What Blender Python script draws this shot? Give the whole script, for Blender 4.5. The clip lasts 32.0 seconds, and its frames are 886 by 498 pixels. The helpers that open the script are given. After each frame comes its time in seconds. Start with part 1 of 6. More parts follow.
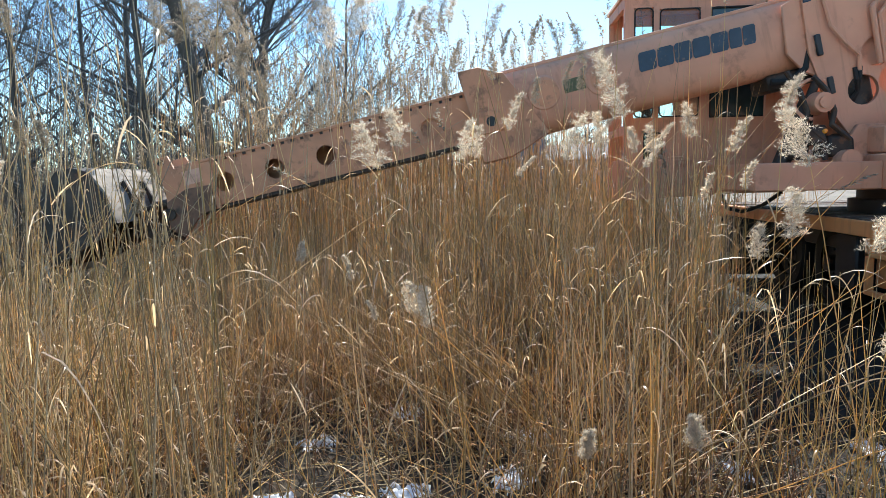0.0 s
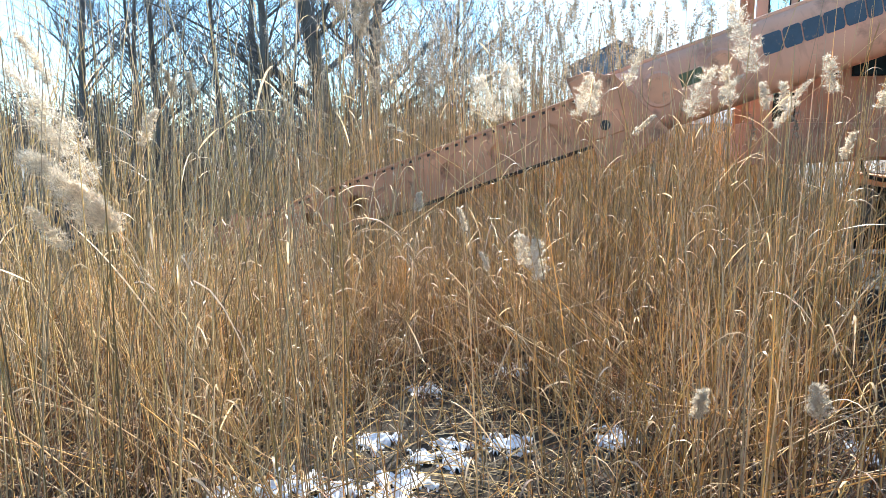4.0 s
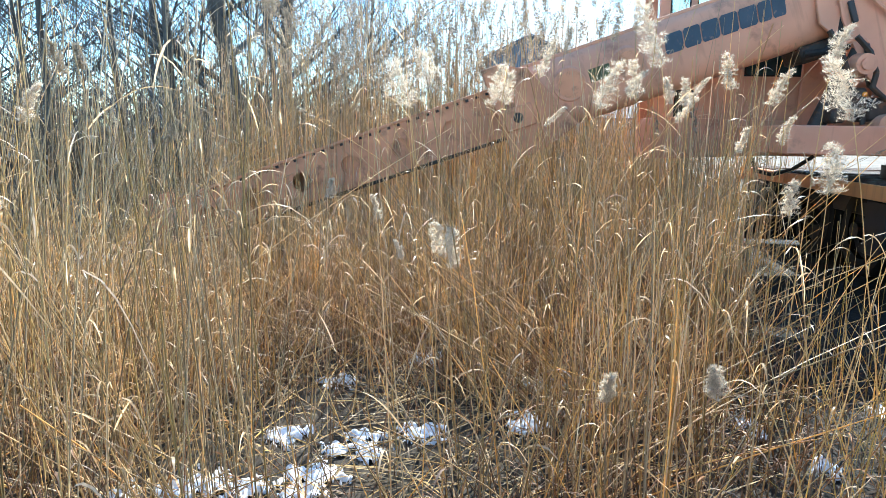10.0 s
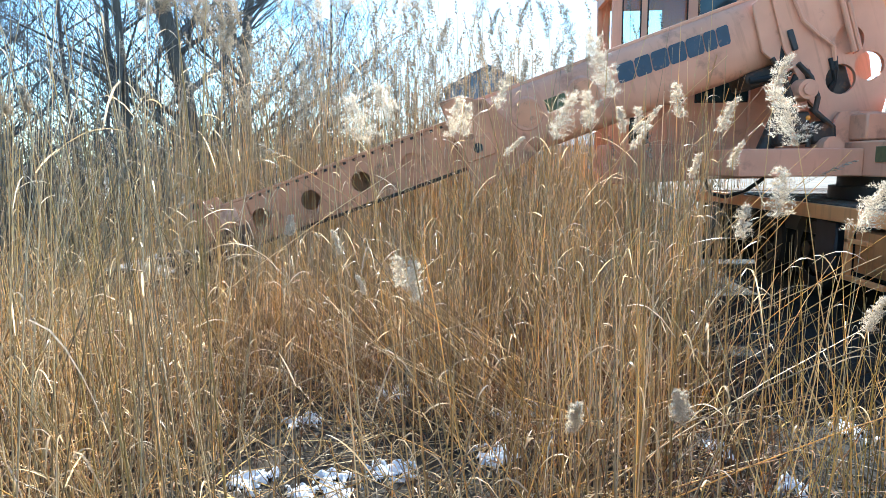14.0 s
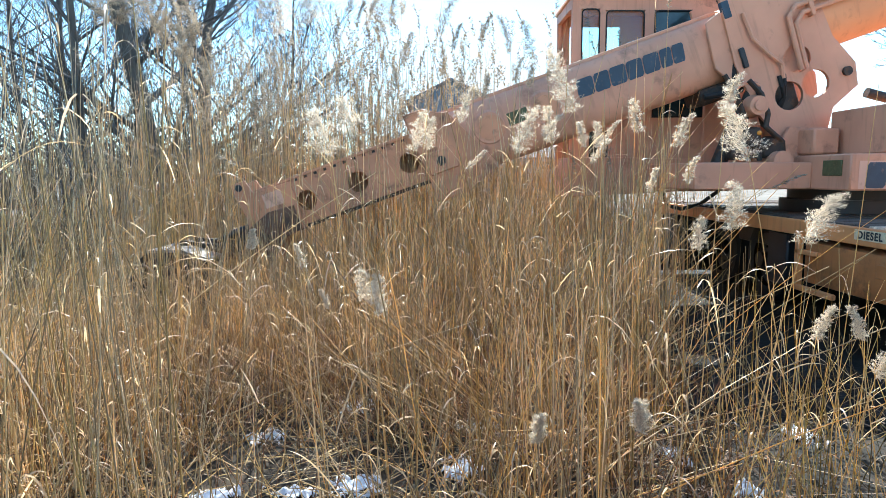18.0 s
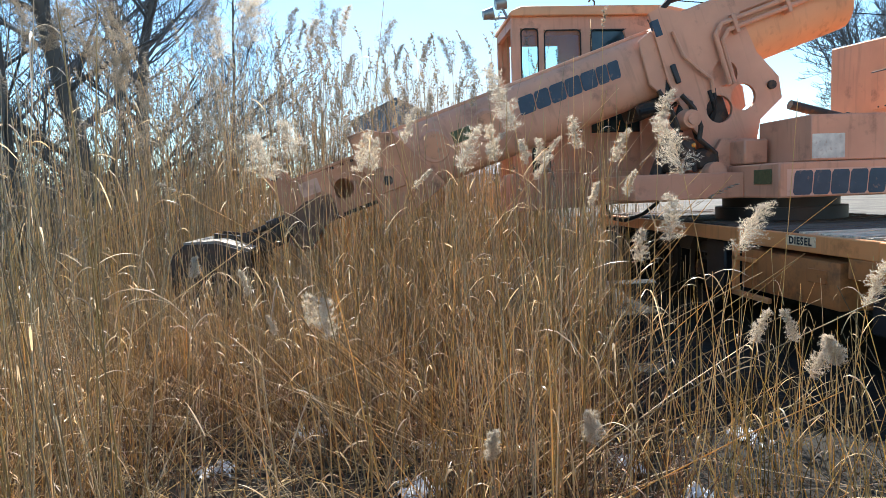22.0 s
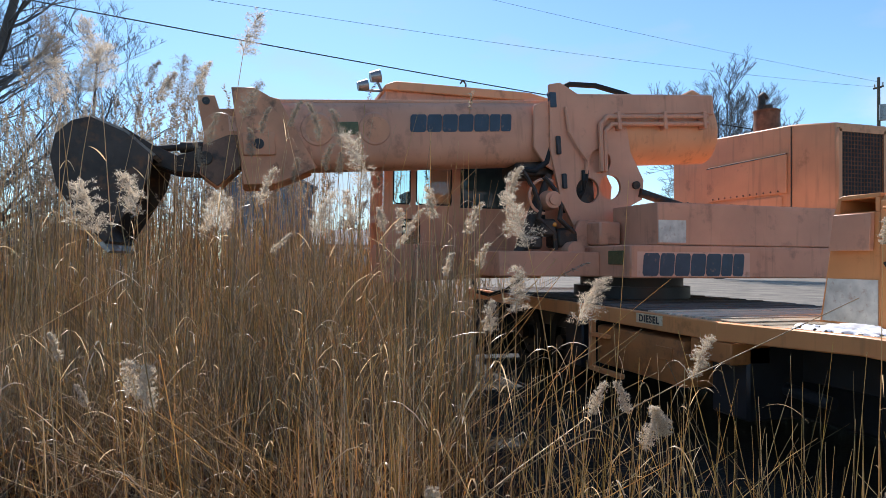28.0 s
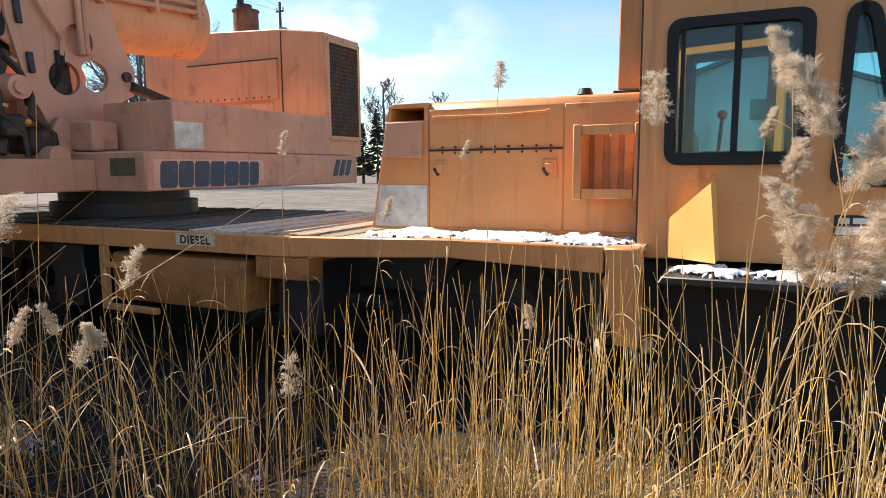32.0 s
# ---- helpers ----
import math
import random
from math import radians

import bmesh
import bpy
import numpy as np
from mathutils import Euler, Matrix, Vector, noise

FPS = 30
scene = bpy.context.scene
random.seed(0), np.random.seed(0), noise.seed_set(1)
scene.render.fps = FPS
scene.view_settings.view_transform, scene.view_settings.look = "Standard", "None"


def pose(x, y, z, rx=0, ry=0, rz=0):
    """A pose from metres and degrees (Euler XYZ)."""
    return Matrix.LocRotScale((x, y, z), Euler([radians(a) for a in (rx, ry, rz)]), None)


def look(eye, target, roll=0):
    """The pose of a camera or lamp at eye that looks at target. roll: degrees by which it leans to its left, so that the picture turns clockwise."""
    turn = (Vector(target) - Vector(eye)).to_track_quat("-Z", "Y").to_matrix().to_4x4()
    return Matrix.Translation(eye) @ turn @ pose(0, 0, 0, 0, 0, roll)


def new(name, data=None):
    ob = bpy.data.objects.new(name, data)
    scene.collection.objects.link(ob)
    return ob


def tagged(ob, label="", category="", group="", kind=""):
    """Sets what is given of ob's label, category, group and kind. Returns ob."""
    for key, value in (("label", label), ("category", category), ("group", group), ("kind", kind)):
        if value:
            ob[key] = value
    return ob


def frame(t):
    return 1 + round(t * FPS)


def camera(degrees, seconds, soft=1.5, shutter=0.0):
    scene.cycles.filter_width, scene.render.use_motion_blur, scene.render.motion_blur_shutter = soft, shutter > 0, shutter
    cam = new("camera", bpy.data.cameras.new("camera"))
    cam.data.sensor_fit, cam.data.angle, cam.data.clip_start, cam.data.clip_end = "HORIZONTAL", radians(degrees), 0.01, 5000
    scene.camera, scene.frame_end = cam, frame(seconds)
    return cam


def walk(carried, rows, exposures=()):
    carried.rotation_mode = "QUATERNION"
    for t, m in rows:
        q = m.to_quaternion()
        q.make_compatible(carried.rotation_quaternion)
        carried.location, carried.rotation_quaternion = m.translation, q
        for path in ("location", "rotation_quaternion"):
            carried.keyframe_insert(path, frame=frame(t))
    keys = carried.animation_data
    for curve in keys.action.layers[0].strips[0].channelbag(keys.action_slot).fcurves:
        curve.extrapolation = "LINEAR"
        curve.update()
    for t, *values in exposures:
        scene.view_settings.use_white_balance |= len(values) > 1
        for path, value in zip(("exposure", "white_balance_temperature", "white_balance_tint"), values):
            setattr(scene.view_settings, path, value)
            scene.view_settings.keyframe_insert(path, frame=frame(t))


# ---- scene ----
cam = camera(68.9, 32.0, soft=0.8)
PATH = [
    (0, (1.651, 0.678, 1.631), (-0.332, 0.531, 1.411), -1.3),
    (0.5, (1.634, 0.673, 1.619), (-0.331, 0.403, 1.362), -1.3),
    (1, (1.647, 0.656, 1.615), (-0.296, 0.279, 1.327), -1.5),
    (1.5, (1.675, 0.648, 1.611), (-0.255, 0.215, 1.316), -1.3),
    (2, (1.709, 0.641, 1.632), (-0.213, 0.187, 1.315), -0.6),
    (2.5, (1.687, 0.633, 1.597), (-0.235, 0.169, 1.292), -0.5),
    (4.5, (1.708, 0.644, 1.594), (-0.210, 0.190, 1.257), -0.5),
    (5, (1.696, 0.644, 1.597), (-0.225, 0.206, 1.254), -0.9),
    (5.5, (1.695, 0.646, 1.596), (-0.227, 0.218, 1.246), -0.4),
    (6, (1.698, 0.647, 1.597), (-0.227, 0.234, 1.246), -0.0),
    (6.5, (1.678, 0.649, 1.596), (-0.245, 0.232, 1.236), -0.7),
    (7, (1.684, 0.646, 1.596), (-0.229, 0.207, 1.211), -0.7),
    (7.5, (1.691, 0.643, 1.594), (-0.226, 0.225, 1.207), -0.9),
    (8, (1.684, 0.636, 1.594), (-0.246, 0.261, 1.229), -0.4),
    (8.5, (1.712, 0.638, 1.596), (-0.229, 0.304, 1.250), -0.3),
    (9, (1.689, 0.638, 1.592), (-0.270, 0.398, 1.264), 0.3),
    (9.5, (1.674, 0.633, 1.588), (-0.285, 0.420, 1.249), 0.6),
    (10, (1.668, 0.639, 1.584), (-0.289, 0.440, 1.225), 1.0),
    (11, (1.663, 0.646, 1.586), (-0.297, 0.476, 1.230), 0.3),
    (12, (1.664, 0.644, 1.595), (-0.307, 0.520, 1.279), -0.2),
    (13, (1.656, 0.648, 1.597), (-0.323, 0.565, 1.314), -0.4),
    (13.5, (1.656, 0.652, 1.598), (-0.323, 0.561, 1.325), -0.5),
    (15.5, (1.658, 0.650, 1.596), (-0.322, 0.553, 1.332), -0.3),
    (16, (1.675, 0.645, 1.601), (-0.307, 0.566, 1.346), -1.0),
    (17, (1.653, 0.657, 1.596), (-0.334, 0.639, 1.366), -1.0),
    (18, (1.666, 0.651, 1.604), (-0.320, 0.669, 1.371), -0.3),
    (18.5, (1.658, 0.640, 1.606), (-0.332, 0.724, 1.422), -0.1),
    (19, (1.661, 0.660, 1.603), (-0.331, 0.786, 1.475), -0.6),
    (19.5, (1.665, 0.667, 1.599), (-0.325, 0.796, 1.451), -0.9),
    (20, (1.651, 0.651, 1.597), (-0.336, 0.789, 1.409), -0.9),
    (20.5, (1.671, 0.655, 1.596), (-0.316, 0.777, 1.398), -0.3),
    (21, (1.673, 0.652, 1.593), (-0.312, 0.780, 1.386), -0.3),
    (22, (1.670, 0.663, 1.610), (-0.314, 0.835, 1.430), -2.0),
    (22.5, (1.670, 0.688, 1.611), (-0.308, 0.923, 1.433), -2.2),
    (23, (1.657, 0.703, 1.607), (-0.313, 0.998, 1.432), -1.9),
    (23.5, (1.666, 0.731, 1.620), (-0.306, 0.999, 1.421), -1.2),
    (24, (1.675, 0.733, 1.636), (-0.291, 1.007, 1.394), -1.8),
    (24.5, (1.615, 0.747, 1.644), (-0.347, 1.078, 1.439), -2.1),
    (25, (1.601, 0.758, 1.637), (-0.341, 1.224, 1.534), -0.5),
    (25.5, (1.649, 0.770, 1.651), (-0.272, 1.320, 1.562), -0.8),
    (27.5, (1.622, 0.827, 1.634), (-0.311, 1.341, 1.617), 0.0),
    (28, (1.623, 0.770, 1.586), (-0.298, 1.328, 1.622), 0.5),
    (28.5, (1.621, 0.752, 1.583), (-0.288, 1.346, 1.622), 0.6),
    (29, (1.620, 0.741, 1.578), (-0.217, 1.532, 1.586), 0.8),
    (29.5, (1.624, 0.758, 1.598), (0.004, 1.924, 1.481), 0.2),
    (30, (1.621, 0.782, 1.606), (0.296, 2.267, 1.405), -0.0),
    (30.5, (1.647, 0.765, 1.614), (0.581, 2.437, 1.351), 0.1),
    (31, (1.674, 0.748, 1.614), (0.741, 2.494, 1.329), -0.1),
    (31.5, (1.666, 0.730, 1.604), (0.792, 2.508, 1.331), -0.2),
    (32, (1.719, 0.711, 1.602), (0.841, 2.491, 1.354), -0.4),
]
walk(cam, [(t, look(eye, target, roll)) for t, eye, target, roll in PATH],
     exposures=[(0, 1.05, 6330, 7), (1, 1.41, 6280, 7), (2, 1.57, 6230, 6), (5, 1.62, 6050, 6), (9, 1.64, 5850, 3), (12, 1.67, 5850, 3), (16, 1.69, 5830, 3), (17, 1.69, 5830, 3), (19, 1.09, 6280, 6), (20, 0.69, 6330, 8), (21, 1.04, 6330, 8), (22.5, 1.00, 6330, 8), (24, 0.92, 6330, 7), (25, 1.27, 5980, 2), (26.5, 0.80, 6230, 4), (28, 0.44, 6280, 14), (29, 0.39, 6280, 14), (30, 0.77, 6530, 11), (31, 0.92, 7130, 17), (32, 0.84, 7230, 17)])

# ---- light ----
SUN_AZ, SUN_EL = radians(88), radians(42)   # azimuth to the left of +y
sun_dir = Vector((-math.sin(SUN_AZ) * math.cos(SUN_EL), math.cos(SUN_AZ) * math.cos(SUN_EL), math.sin(SUN_EL)))
world = bpy.data.worlds.new("sky")
scene.world = world
world.use_nodes = True
wn, wl = world.node_tree.nodes, world.node_tree.links
sky = wn.new("ShaderNodeTexSky")
sky.sky_type, sky.sun_disc = "NISHITA", False
sky.sun_elevation, sky.sun_rotation = SUN_EL, -SUN_AZ
sky.air_density, sky.dust_density, sky.ozone_density = 1.0, 0.15, 1.0
# thin bright clouds mixed over the sky
wco, wmap = wn.new("ShaderNodeTexCoord"), wn.new("ShaderNodeMapping")
wmap.inputs["Scale"].default_value = (1.6, 1.6, 5.0)
wl.new(wco.outputs["Generated"], wmap.inputs["Vector"])
wnoise = wn.new("ShaderNodeTexNoise")
wnoise.inputs["Scale"].default_value, wnoise.inputs["Detail"].default_value = 2.2, 8.0
wl.new(wmap.outputs["Vector"], wnoise.inputs["Vector"])
wramp = wn.new("ShaderNodeValToRGB")
wramp.color_ramp.elements[0].position, wramp.color_ramp.elements[1].position = 0.57, 0.92
wl.new(wnoise.outputs["Fac"], wramp.inputs["Fac"])
wmix = wn.new("ShaderNodeMixRGB")
wmix.inputs["Color2"].default_value = (3.6, 4.2, 4.6, 1)
# two banks of cloud, above the lot and beyond the reeds
def cloud_bank(azimuth, elevation, size, flat, grain, low, high):
    a, e = radians(azimuth), radians(elevation)
    at = (math.sin(a) * math.cos(e), math.cos(a) * math.cos(e), math.sin(e) * flat)
    mp, far, edge, tex, ramp, mul = wn.new("ShaderNodeMapping"), wn.new("ShaderNodeVectorMath"), wn.new("ShaderNodeMapRange"), wn.new("ShaderNodeTexNoise"), wn.new("ShaderNodeMapRange"), wn.new("ShaderNodeMath")
    mp.inputs["Scale"].default_value = (1, 1, flat)
    wl.new(wco.outputs["Generated"], mp.inputs["Vector"])
    far.operation = "DISTANCE"
    far.inputs[1].default_value = at
    wl.new(mp.outputs["Vector"], far.inputs[0])
    edge.inputs["From Min"].default_value, edge.inputs["From Max"].default_value = size, size * 0.25
    wl.new(far.outputs["Value"], edge.inputs["Value"])
    tex.inputs["Scale"].default_value, tex.inputs["Detail"].default_value = grain, 9
    wl.new(mp.outputs["Vector"], tex.inputs["Vector"])
    ramp.inputs["From Min"].default_value, ramp.inputs["From Max"].default_value = low, high
    wl.new(tex.outputs["Fac"], ramp.inputs["Value"])
    mul.operation = "MULTIPLY"
    wl.new(edge.outputs["Result"], mul.inputs[0])
    wl.new(ramp.outputs["Result"], mul.inputs[1])
    return mul.outputs["Value"]


more = wn.new("ShaderNodeMath")
more.operation = "MAXIMUM"
wl.new(wramp.outputs["Color"], more.inputs[0])
wl.new(cloud_bank(-90, 7, 0.30, 1.9, 4.0, 0.25, 0.6), more.inputs[1])
wl.new(more.outputs["Value"], wmix.inputs["Fac"])
wbank = wn.new("ShaderNodeMixRGB")
wbank.inputs["Color2"].default_value = (5.6, 6.0, 6.2, 1)
wl.new(cloud_bank(-31.5, 10.5, 0.20, 2.2, 7.0, 0.43, 0.60), wbank.inputs["Fac"])
wl.new(wmix.outputs["Color"], wbank.inputs["Color1"])
wtint = wn.new("ShaderNodeMixRGB")
wtint.blend_type = "MULTIPLY"
wtint.inputs["Fac"].default_value, wtint.inputs["Color2"].default_value = 1.0, (0.74, 0.95, 1.05, 1)
wl.new(sky.outputs["Color"], wtint.inputs["Color1"])
wl.new(wtint.outputs["Color"], wmix.inputs["Color1"])
wl.new(wbank.outputs["Color"], wn["Background"].inputs["Color"])
wn["Background"].inputs["Strength"].default_value = 0.12
sun = new("sun", bpy.data.lights.new("sun", "SUN"))
sun.data.energy, sun.data.angle, sun.data.color = 4.6, radians(0.5), (1.0, 0.94, 0.84)
sun.matrix_world = look((0, 0, 30), Vector((0, 0, 30)) - sun_dir)


# ---- materials ----
def mat(name, base, rough=0.6, metal=0.0, dark=0.75, light=1.15, scale=6.0, stain=None, stain_amount=0.5, bump=0.1,
        bump_scale=60.0, island=0.0, random_ob=0.0, translucent=0.0, stretch=(1, 1, 1), streak=0.0):
    """A procedural surface: two scales of tone, an optional stain colour, fine relief, tone by island or by object."""
    m = bpy.data.materials.new(name)
    m.use_nodes = True
    n, l = m.node_tree.nodes, m.node_tree.links
    p = n["Principled BSDF"]
    p.inputs["Roughness"].default_value, p.inputs["Metallic"].default_value = rough, metal
    co, mp = n.new("ShaderNodeTexCoord"), n.new("ShaderNodeMapping")
    mp.inputs["Scale"].default_value = stretch
    l.new(co.outputs["Object"], mp.inputs["Vector"])
    big, fine = n.new("ShaderNodeTexNoise"), n.new("ShaderNodeTexNoise")
    big.inputs["Scale"].default_value, big.inputs["Detail"].default_value = scale, 6
    fine.inputs["Scale"].default_value, fine.inputs["Detail"].default_value = bump_scale, 4
    for k in (big, fine):
        l.new(mp.outputs["Vector"], k.inputs["Vector"])
    tone = n.new("ShaderNodeMapRange")
    tone.inputs["From Min"].default_value, tone.inputs["From Max"].default_value = 0.3, 0.7
    tone.inputs["To Min"].default_value, tone.inputs["To Max"].default_value = dark, light
    l.new(big.outputs["Fac"], tone.inputs["Value"])
    value = tone.outputs["Result"]
    if island or random_ob:
        src = n.new("ShaderNodeNewGeometry").outputs["Random Per Island"] if island else n.new("ShaderNodeObjectInfo").outputs["Random"]
        k = island or random_ob
        rng = n.new("ShaderNodeMapRange")
        rng.inputs["To Min"].default_value, rng.inputs["To Max"].default_value = 1 - k, 1 + k
        l.new(src, rng.inputs["Value"])
        mul = n.new("ShaderNodeMath")
        mul.operation = "MULTIPLY"
        l.new(value, mul.inputs[0]), l.new(rng.outputs["Result"], mul.inputs[1])
        value = mul.outputs["Value"]
    hsv = n.new("ShaderNodeHueSaturation")
    hsv.inputs["Color"].default_value = (*base, 1)
    if island:
        # a second tone by island: from greyed to golden
        spin, sat = n.new("ShaderNodeMath"), n.new("ShaderNodeMapRange")
        spin.operation = "PINGPONG"
        spin.inputs[1].default_value = 0.11
        l.new(src, spin.inputs[0])
        sat.inputs["From Max"].default_value = 0.11
        sat.inputs["To Min"].default_value, sat.inputs["To Max"].default_value = 0.72, 1.15
        l.new(spin.outputs["Value"], sat.inputs["Value"])
        l.new(sat.outputs["Result"], hsv.inputs["Saturation"])
    l.new(value, hsv.inputs["Value"])
    colour = hsv.outputs["Color"]
    if stain:
        sn, ramp, mix = n.new("ShaderNodeTexNoise"), n.new("ShaderNodeValToRGB"), n.new("ShaderNodeMixRGB")
        sn.inputs["Scale"].default_value, sn.inputs["Detail"].default_value, sn.inputs["Roughness"].default_value = scale * 1.7, 10, 0.65
        l.new(mp.outputs["Vector"], sn.inputs["Vector"])
        ramp.color_ramp.elements[0].position, ramp.color_ramp.elements[1].position = 0.62 - 0.2 * stain_amount, 0.8 - 0.2 * stain_amount
        l.new(sn.outputs["Fac"], ramp.inputs["Fac"])
        l.new(ramp.outputs["Color"], mix.inputs["Fac"])
        mix.inputs["Color2"].default_value = (*stain, 1)
        l.new(colour, mix.inputs["Color1"])
        colour = mix.outputs["Color"]
    if streak:
        # rusty runs down the face
        smp, stx, srg, smx = n.new("ShaderNodeMapping"), n.new("ShaderNodeTexNoise"), n.new("ShaderNodeMapRange"), n.new("ShaderNodeMixRGB")
        smp.inputs["Scale"].default_value = (7, 7, 0.55)
        l.new(co.outputs["Object"], smp.inputs["Vector"])
        l.new(smp.outputs["Vector"], stx.inputs["Vector"])
        stx.inputs["Scale"].default_value, stx.inputs["Detail"].default_value = 2.2, 8
        srg.inputs["From Min"].default_value, srg.inputs["From Max"].default_value, srg.inputs["To Max"].default_value = 0.56, 0.76, streak
        l.new(stx.outputs["Fac"], srg.inputs["Value"])
        l.new(srg.outputs["Result"], smx.inputs["Fac"])
        l.new(colour, smx.inputs["Color1"])
        smx.inputs["Color2"].default_value = (0.20, 0.085, 0.035, 1)
        colour = smx.outputs["Color"]
    l.new(colour, p.inputs["Base Color"])
    b = n.new("ShaderNodeBump")
    b.inputs["Strength"].default_value, b.inputs["Distance"].default_value = bump, 0.01
    l.new(fine.outputs["Fac"], b.inputs["Height"])
    l.new(b.outputs["Normal"], p.inputs["Normal"])
    if translucent:
        tr, ms = n.new("ShaderNodeBsdfTranslucent"), n.new("ShaderNodeMixShader")
        l.new(colour, tr.inputs["Color"])
        ms.inputs["Fac"].default_value = translucent
        l.new(p.outputs["BSDF"], ms.inputs[1]), l.new(tr.outputs["BSDF"], ms.inputs[2])
        l.new(ms.outputs["Shader"], n["Material Output"].inputs["Surface"])
    return m


def glass(name, tint, rough=0.03):
    m = bpy.data.materials.new(name)
    m.use_nodes = True
    n, l = m.node_tree.nodes, m.node_tree.links
    tr, gl, ms, lw = n.new("ShaderNodeBsdfTransparent"), n.new("ShaderNodeBsdfGlossy"), n.new("ShaderNodeMixShader"), n.new("ShaderNodeFresnel")
    tr.inputs["Color"].default_value, gl.inputs["Roughness"].default_value = (*tint, 1), rough
    lw.inputs["IOR"].default_value = 1.5
    l.new(lw.outputs["Fac"], ms.inputs["Fac"])
    l.new(tr.outputs["BSDF"], ms.inputs[1]), l.new(gl.outputs["BSDF"], ms.inputs[2])
    l.new(ms.outputs["Shader"], n["Material Output"].inputs["Surface"])
    return m


ORANGE = mat("faded_orange_paint", (0.76, 0.355, 0.17), 0.55, dark=0.85, light=1.08, scale=1.6, stain=(0.30, 0.11, 0.045), stain_amount=0.12, bump=0.06, streak=0.3)
TRUCK = mat("truck_orange_paint", (0.74, 0.31, 0.11), 0.5, dark=0.86, light=1.08, scale=1.8, stain=(0.33, 0.12, 0.035), stain_amount=0.14, bump=0.06, streak=0.4)
SALMON = mat("sun_bleached_salmon_paint", (0.67, 0.325, 0.20), 0.6, dark=0.84, light=1.1, scale=1.7, stain=(0.30, 0.14, 0.085), stain_amount=0.24, bump=0.06, streak=0.35)
# stained orange made darker to hold the shade below the deck
SHADED_ORANGE = mat("shaded_stained_orange_paint", (0.52, 0.20, 0.06), 0.6, dark=0.7, light=1.1, scale=2.5, stain=(0.12, 0.06, 0.03), stain_amount=0.45, bump=0.08, streak=0.5)
FADED = mat("faded_pale_salmon", (0.72, 0.42, 0.30), 0.6, dark=0.9, light=1.06, scale=3.0, stain=(0.36, 0.17, 0.10), stain_amount=0.2, bump=0.05)
INNER = mat("boom_worn_orange", (0.64, 0.29, 0.155), 0.55, dark=0.78, light=1.12, scale=3.0, stain=(0.12, 0.065, 0.04), stain_amount=0.35, bump=0.12)
# oil on the boom's nose plate; on the inner fender a painted-in shade
OILED_AND_SHADED = mat("oiled_and_shaded_brown_steel", (0.17, 0.085, 0.05), 0.5, dark=0.6, light=1.3, scale=5, stain=(0.05, 0.03, 0.022), stain_amount=0.5, bump=0.2)
BLACK = mat("black_paint", (0.022, 0.023, 0.026), 0.5, bump=0.05)
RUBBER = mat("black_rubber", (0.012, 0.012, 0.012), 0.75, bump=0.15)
NAVY = mat("navy_decal", (0.03, 0.055, 0.085), 0.5, dark=0.85, light=1.2, scale=9, stain=(0.35, 0.2, 0.13), stain_amount=0.06, bump=0.03)
GREASE = mat("greasy_dark_steel", (0.045, 0.033, 0.026), 0.55, metal=0.3, dark=0.6, light=1.4, scale=7, stain=(0.14, 0.06, 0.025), stain_amount=0.5, bump=0.25)
STEEL = mat("worn_steel", (0.33, 0.32, 0.31), 0.4, metal=0.8, stain=(0.16, 0.08, 0.04), stain_amount=0.5)
BUCKET = mat("rusty_bucket_steel", (0.055, 0.042, 0.036), 0.55, metal=0.35, dark=0.6, light=1.5, scale=4, stain=(0.15, 0.075, 0.04), stain_amount=0.4, bump=0.25)
# pale steel for the bucket's sunny top face, the light put into its colour
LIT_STEEL = mat("sunlit_plate_steel", (0.33, 0.29, 0.25), 0.7, metal=0.2, stain=(0.12, 0.08, 0.055), stain_amount=0.55)
# truck orange shifted to yellow, sunlight painted into it
SUNLIT_YELLOW = mat("sunlit_yellow_paint", (0.82, 0.50, 0.15), 0.5, dark=0.88, light=1.06, scale=3, bump=0.05)
WHITEP = mat("weathered_white_plate", (0.62, 0.6, 0.53), 0.6, stain=(0.4, 0.28, 0.2), stain_amount=0.3, scale=12)
CREAM = mat("grimy_cream_plate", (0.74, 0.60, 0.40), 0.6, stain=(0.36, 0.2, 0.11), stain_amount=0.4, scale=14)
GREENP = mat("green_data_plate", (0.10, 0.11, 0.045), 0.5, stain=(0.3, 0.2, 0.1), stain_amount=0.3, scale=20)
DECKW = mat("weathered_deck_plank", (0.58, 0.47, 0.34), 0.9, dark=0.6, light=1.25, scale=5, stain=(0.05, 0.04, 0.03), stain_amount=0.3, bump=0.5, random_ob=0.4, stretch=(6, 0.6, 6))
# dark copy of the deck plank, with the excavator's shadow in its colour
SHADED_PLANK = mat("shade_dark_plank", (0.11, 0.088, 0.068), 0.75, dark=0.55, light=1.4, scale=5, stain=(0.03, 0.025, 0.02), stain_amount=0.4, bump=0.5, random_ob=0.5, stretch=(6, 0.6, 6))
SNOW = mat("melting_snow", (0.84, 0.86, 0.90), 0.65, dark=0.88, light=1.04, scale=9, bump=0.3, bump_scale=60)
GLASS = glass("clear_glass", (0.80, 0.92, 0.90))
GREEN_GLASS = glass("green_tinted_glass", (0.48, 0.78, 0.80))
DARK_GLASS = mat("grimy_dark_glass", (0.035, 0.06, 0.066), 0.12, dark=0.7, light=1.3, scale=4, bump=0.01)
AMBER = mat("amber_lens", (0.85, 0.32, 0.04), 0.25, bump=0.0)
RED = mat("red_knob", (0.6, 0.05, 0.05), 0.35, bump=0.0)
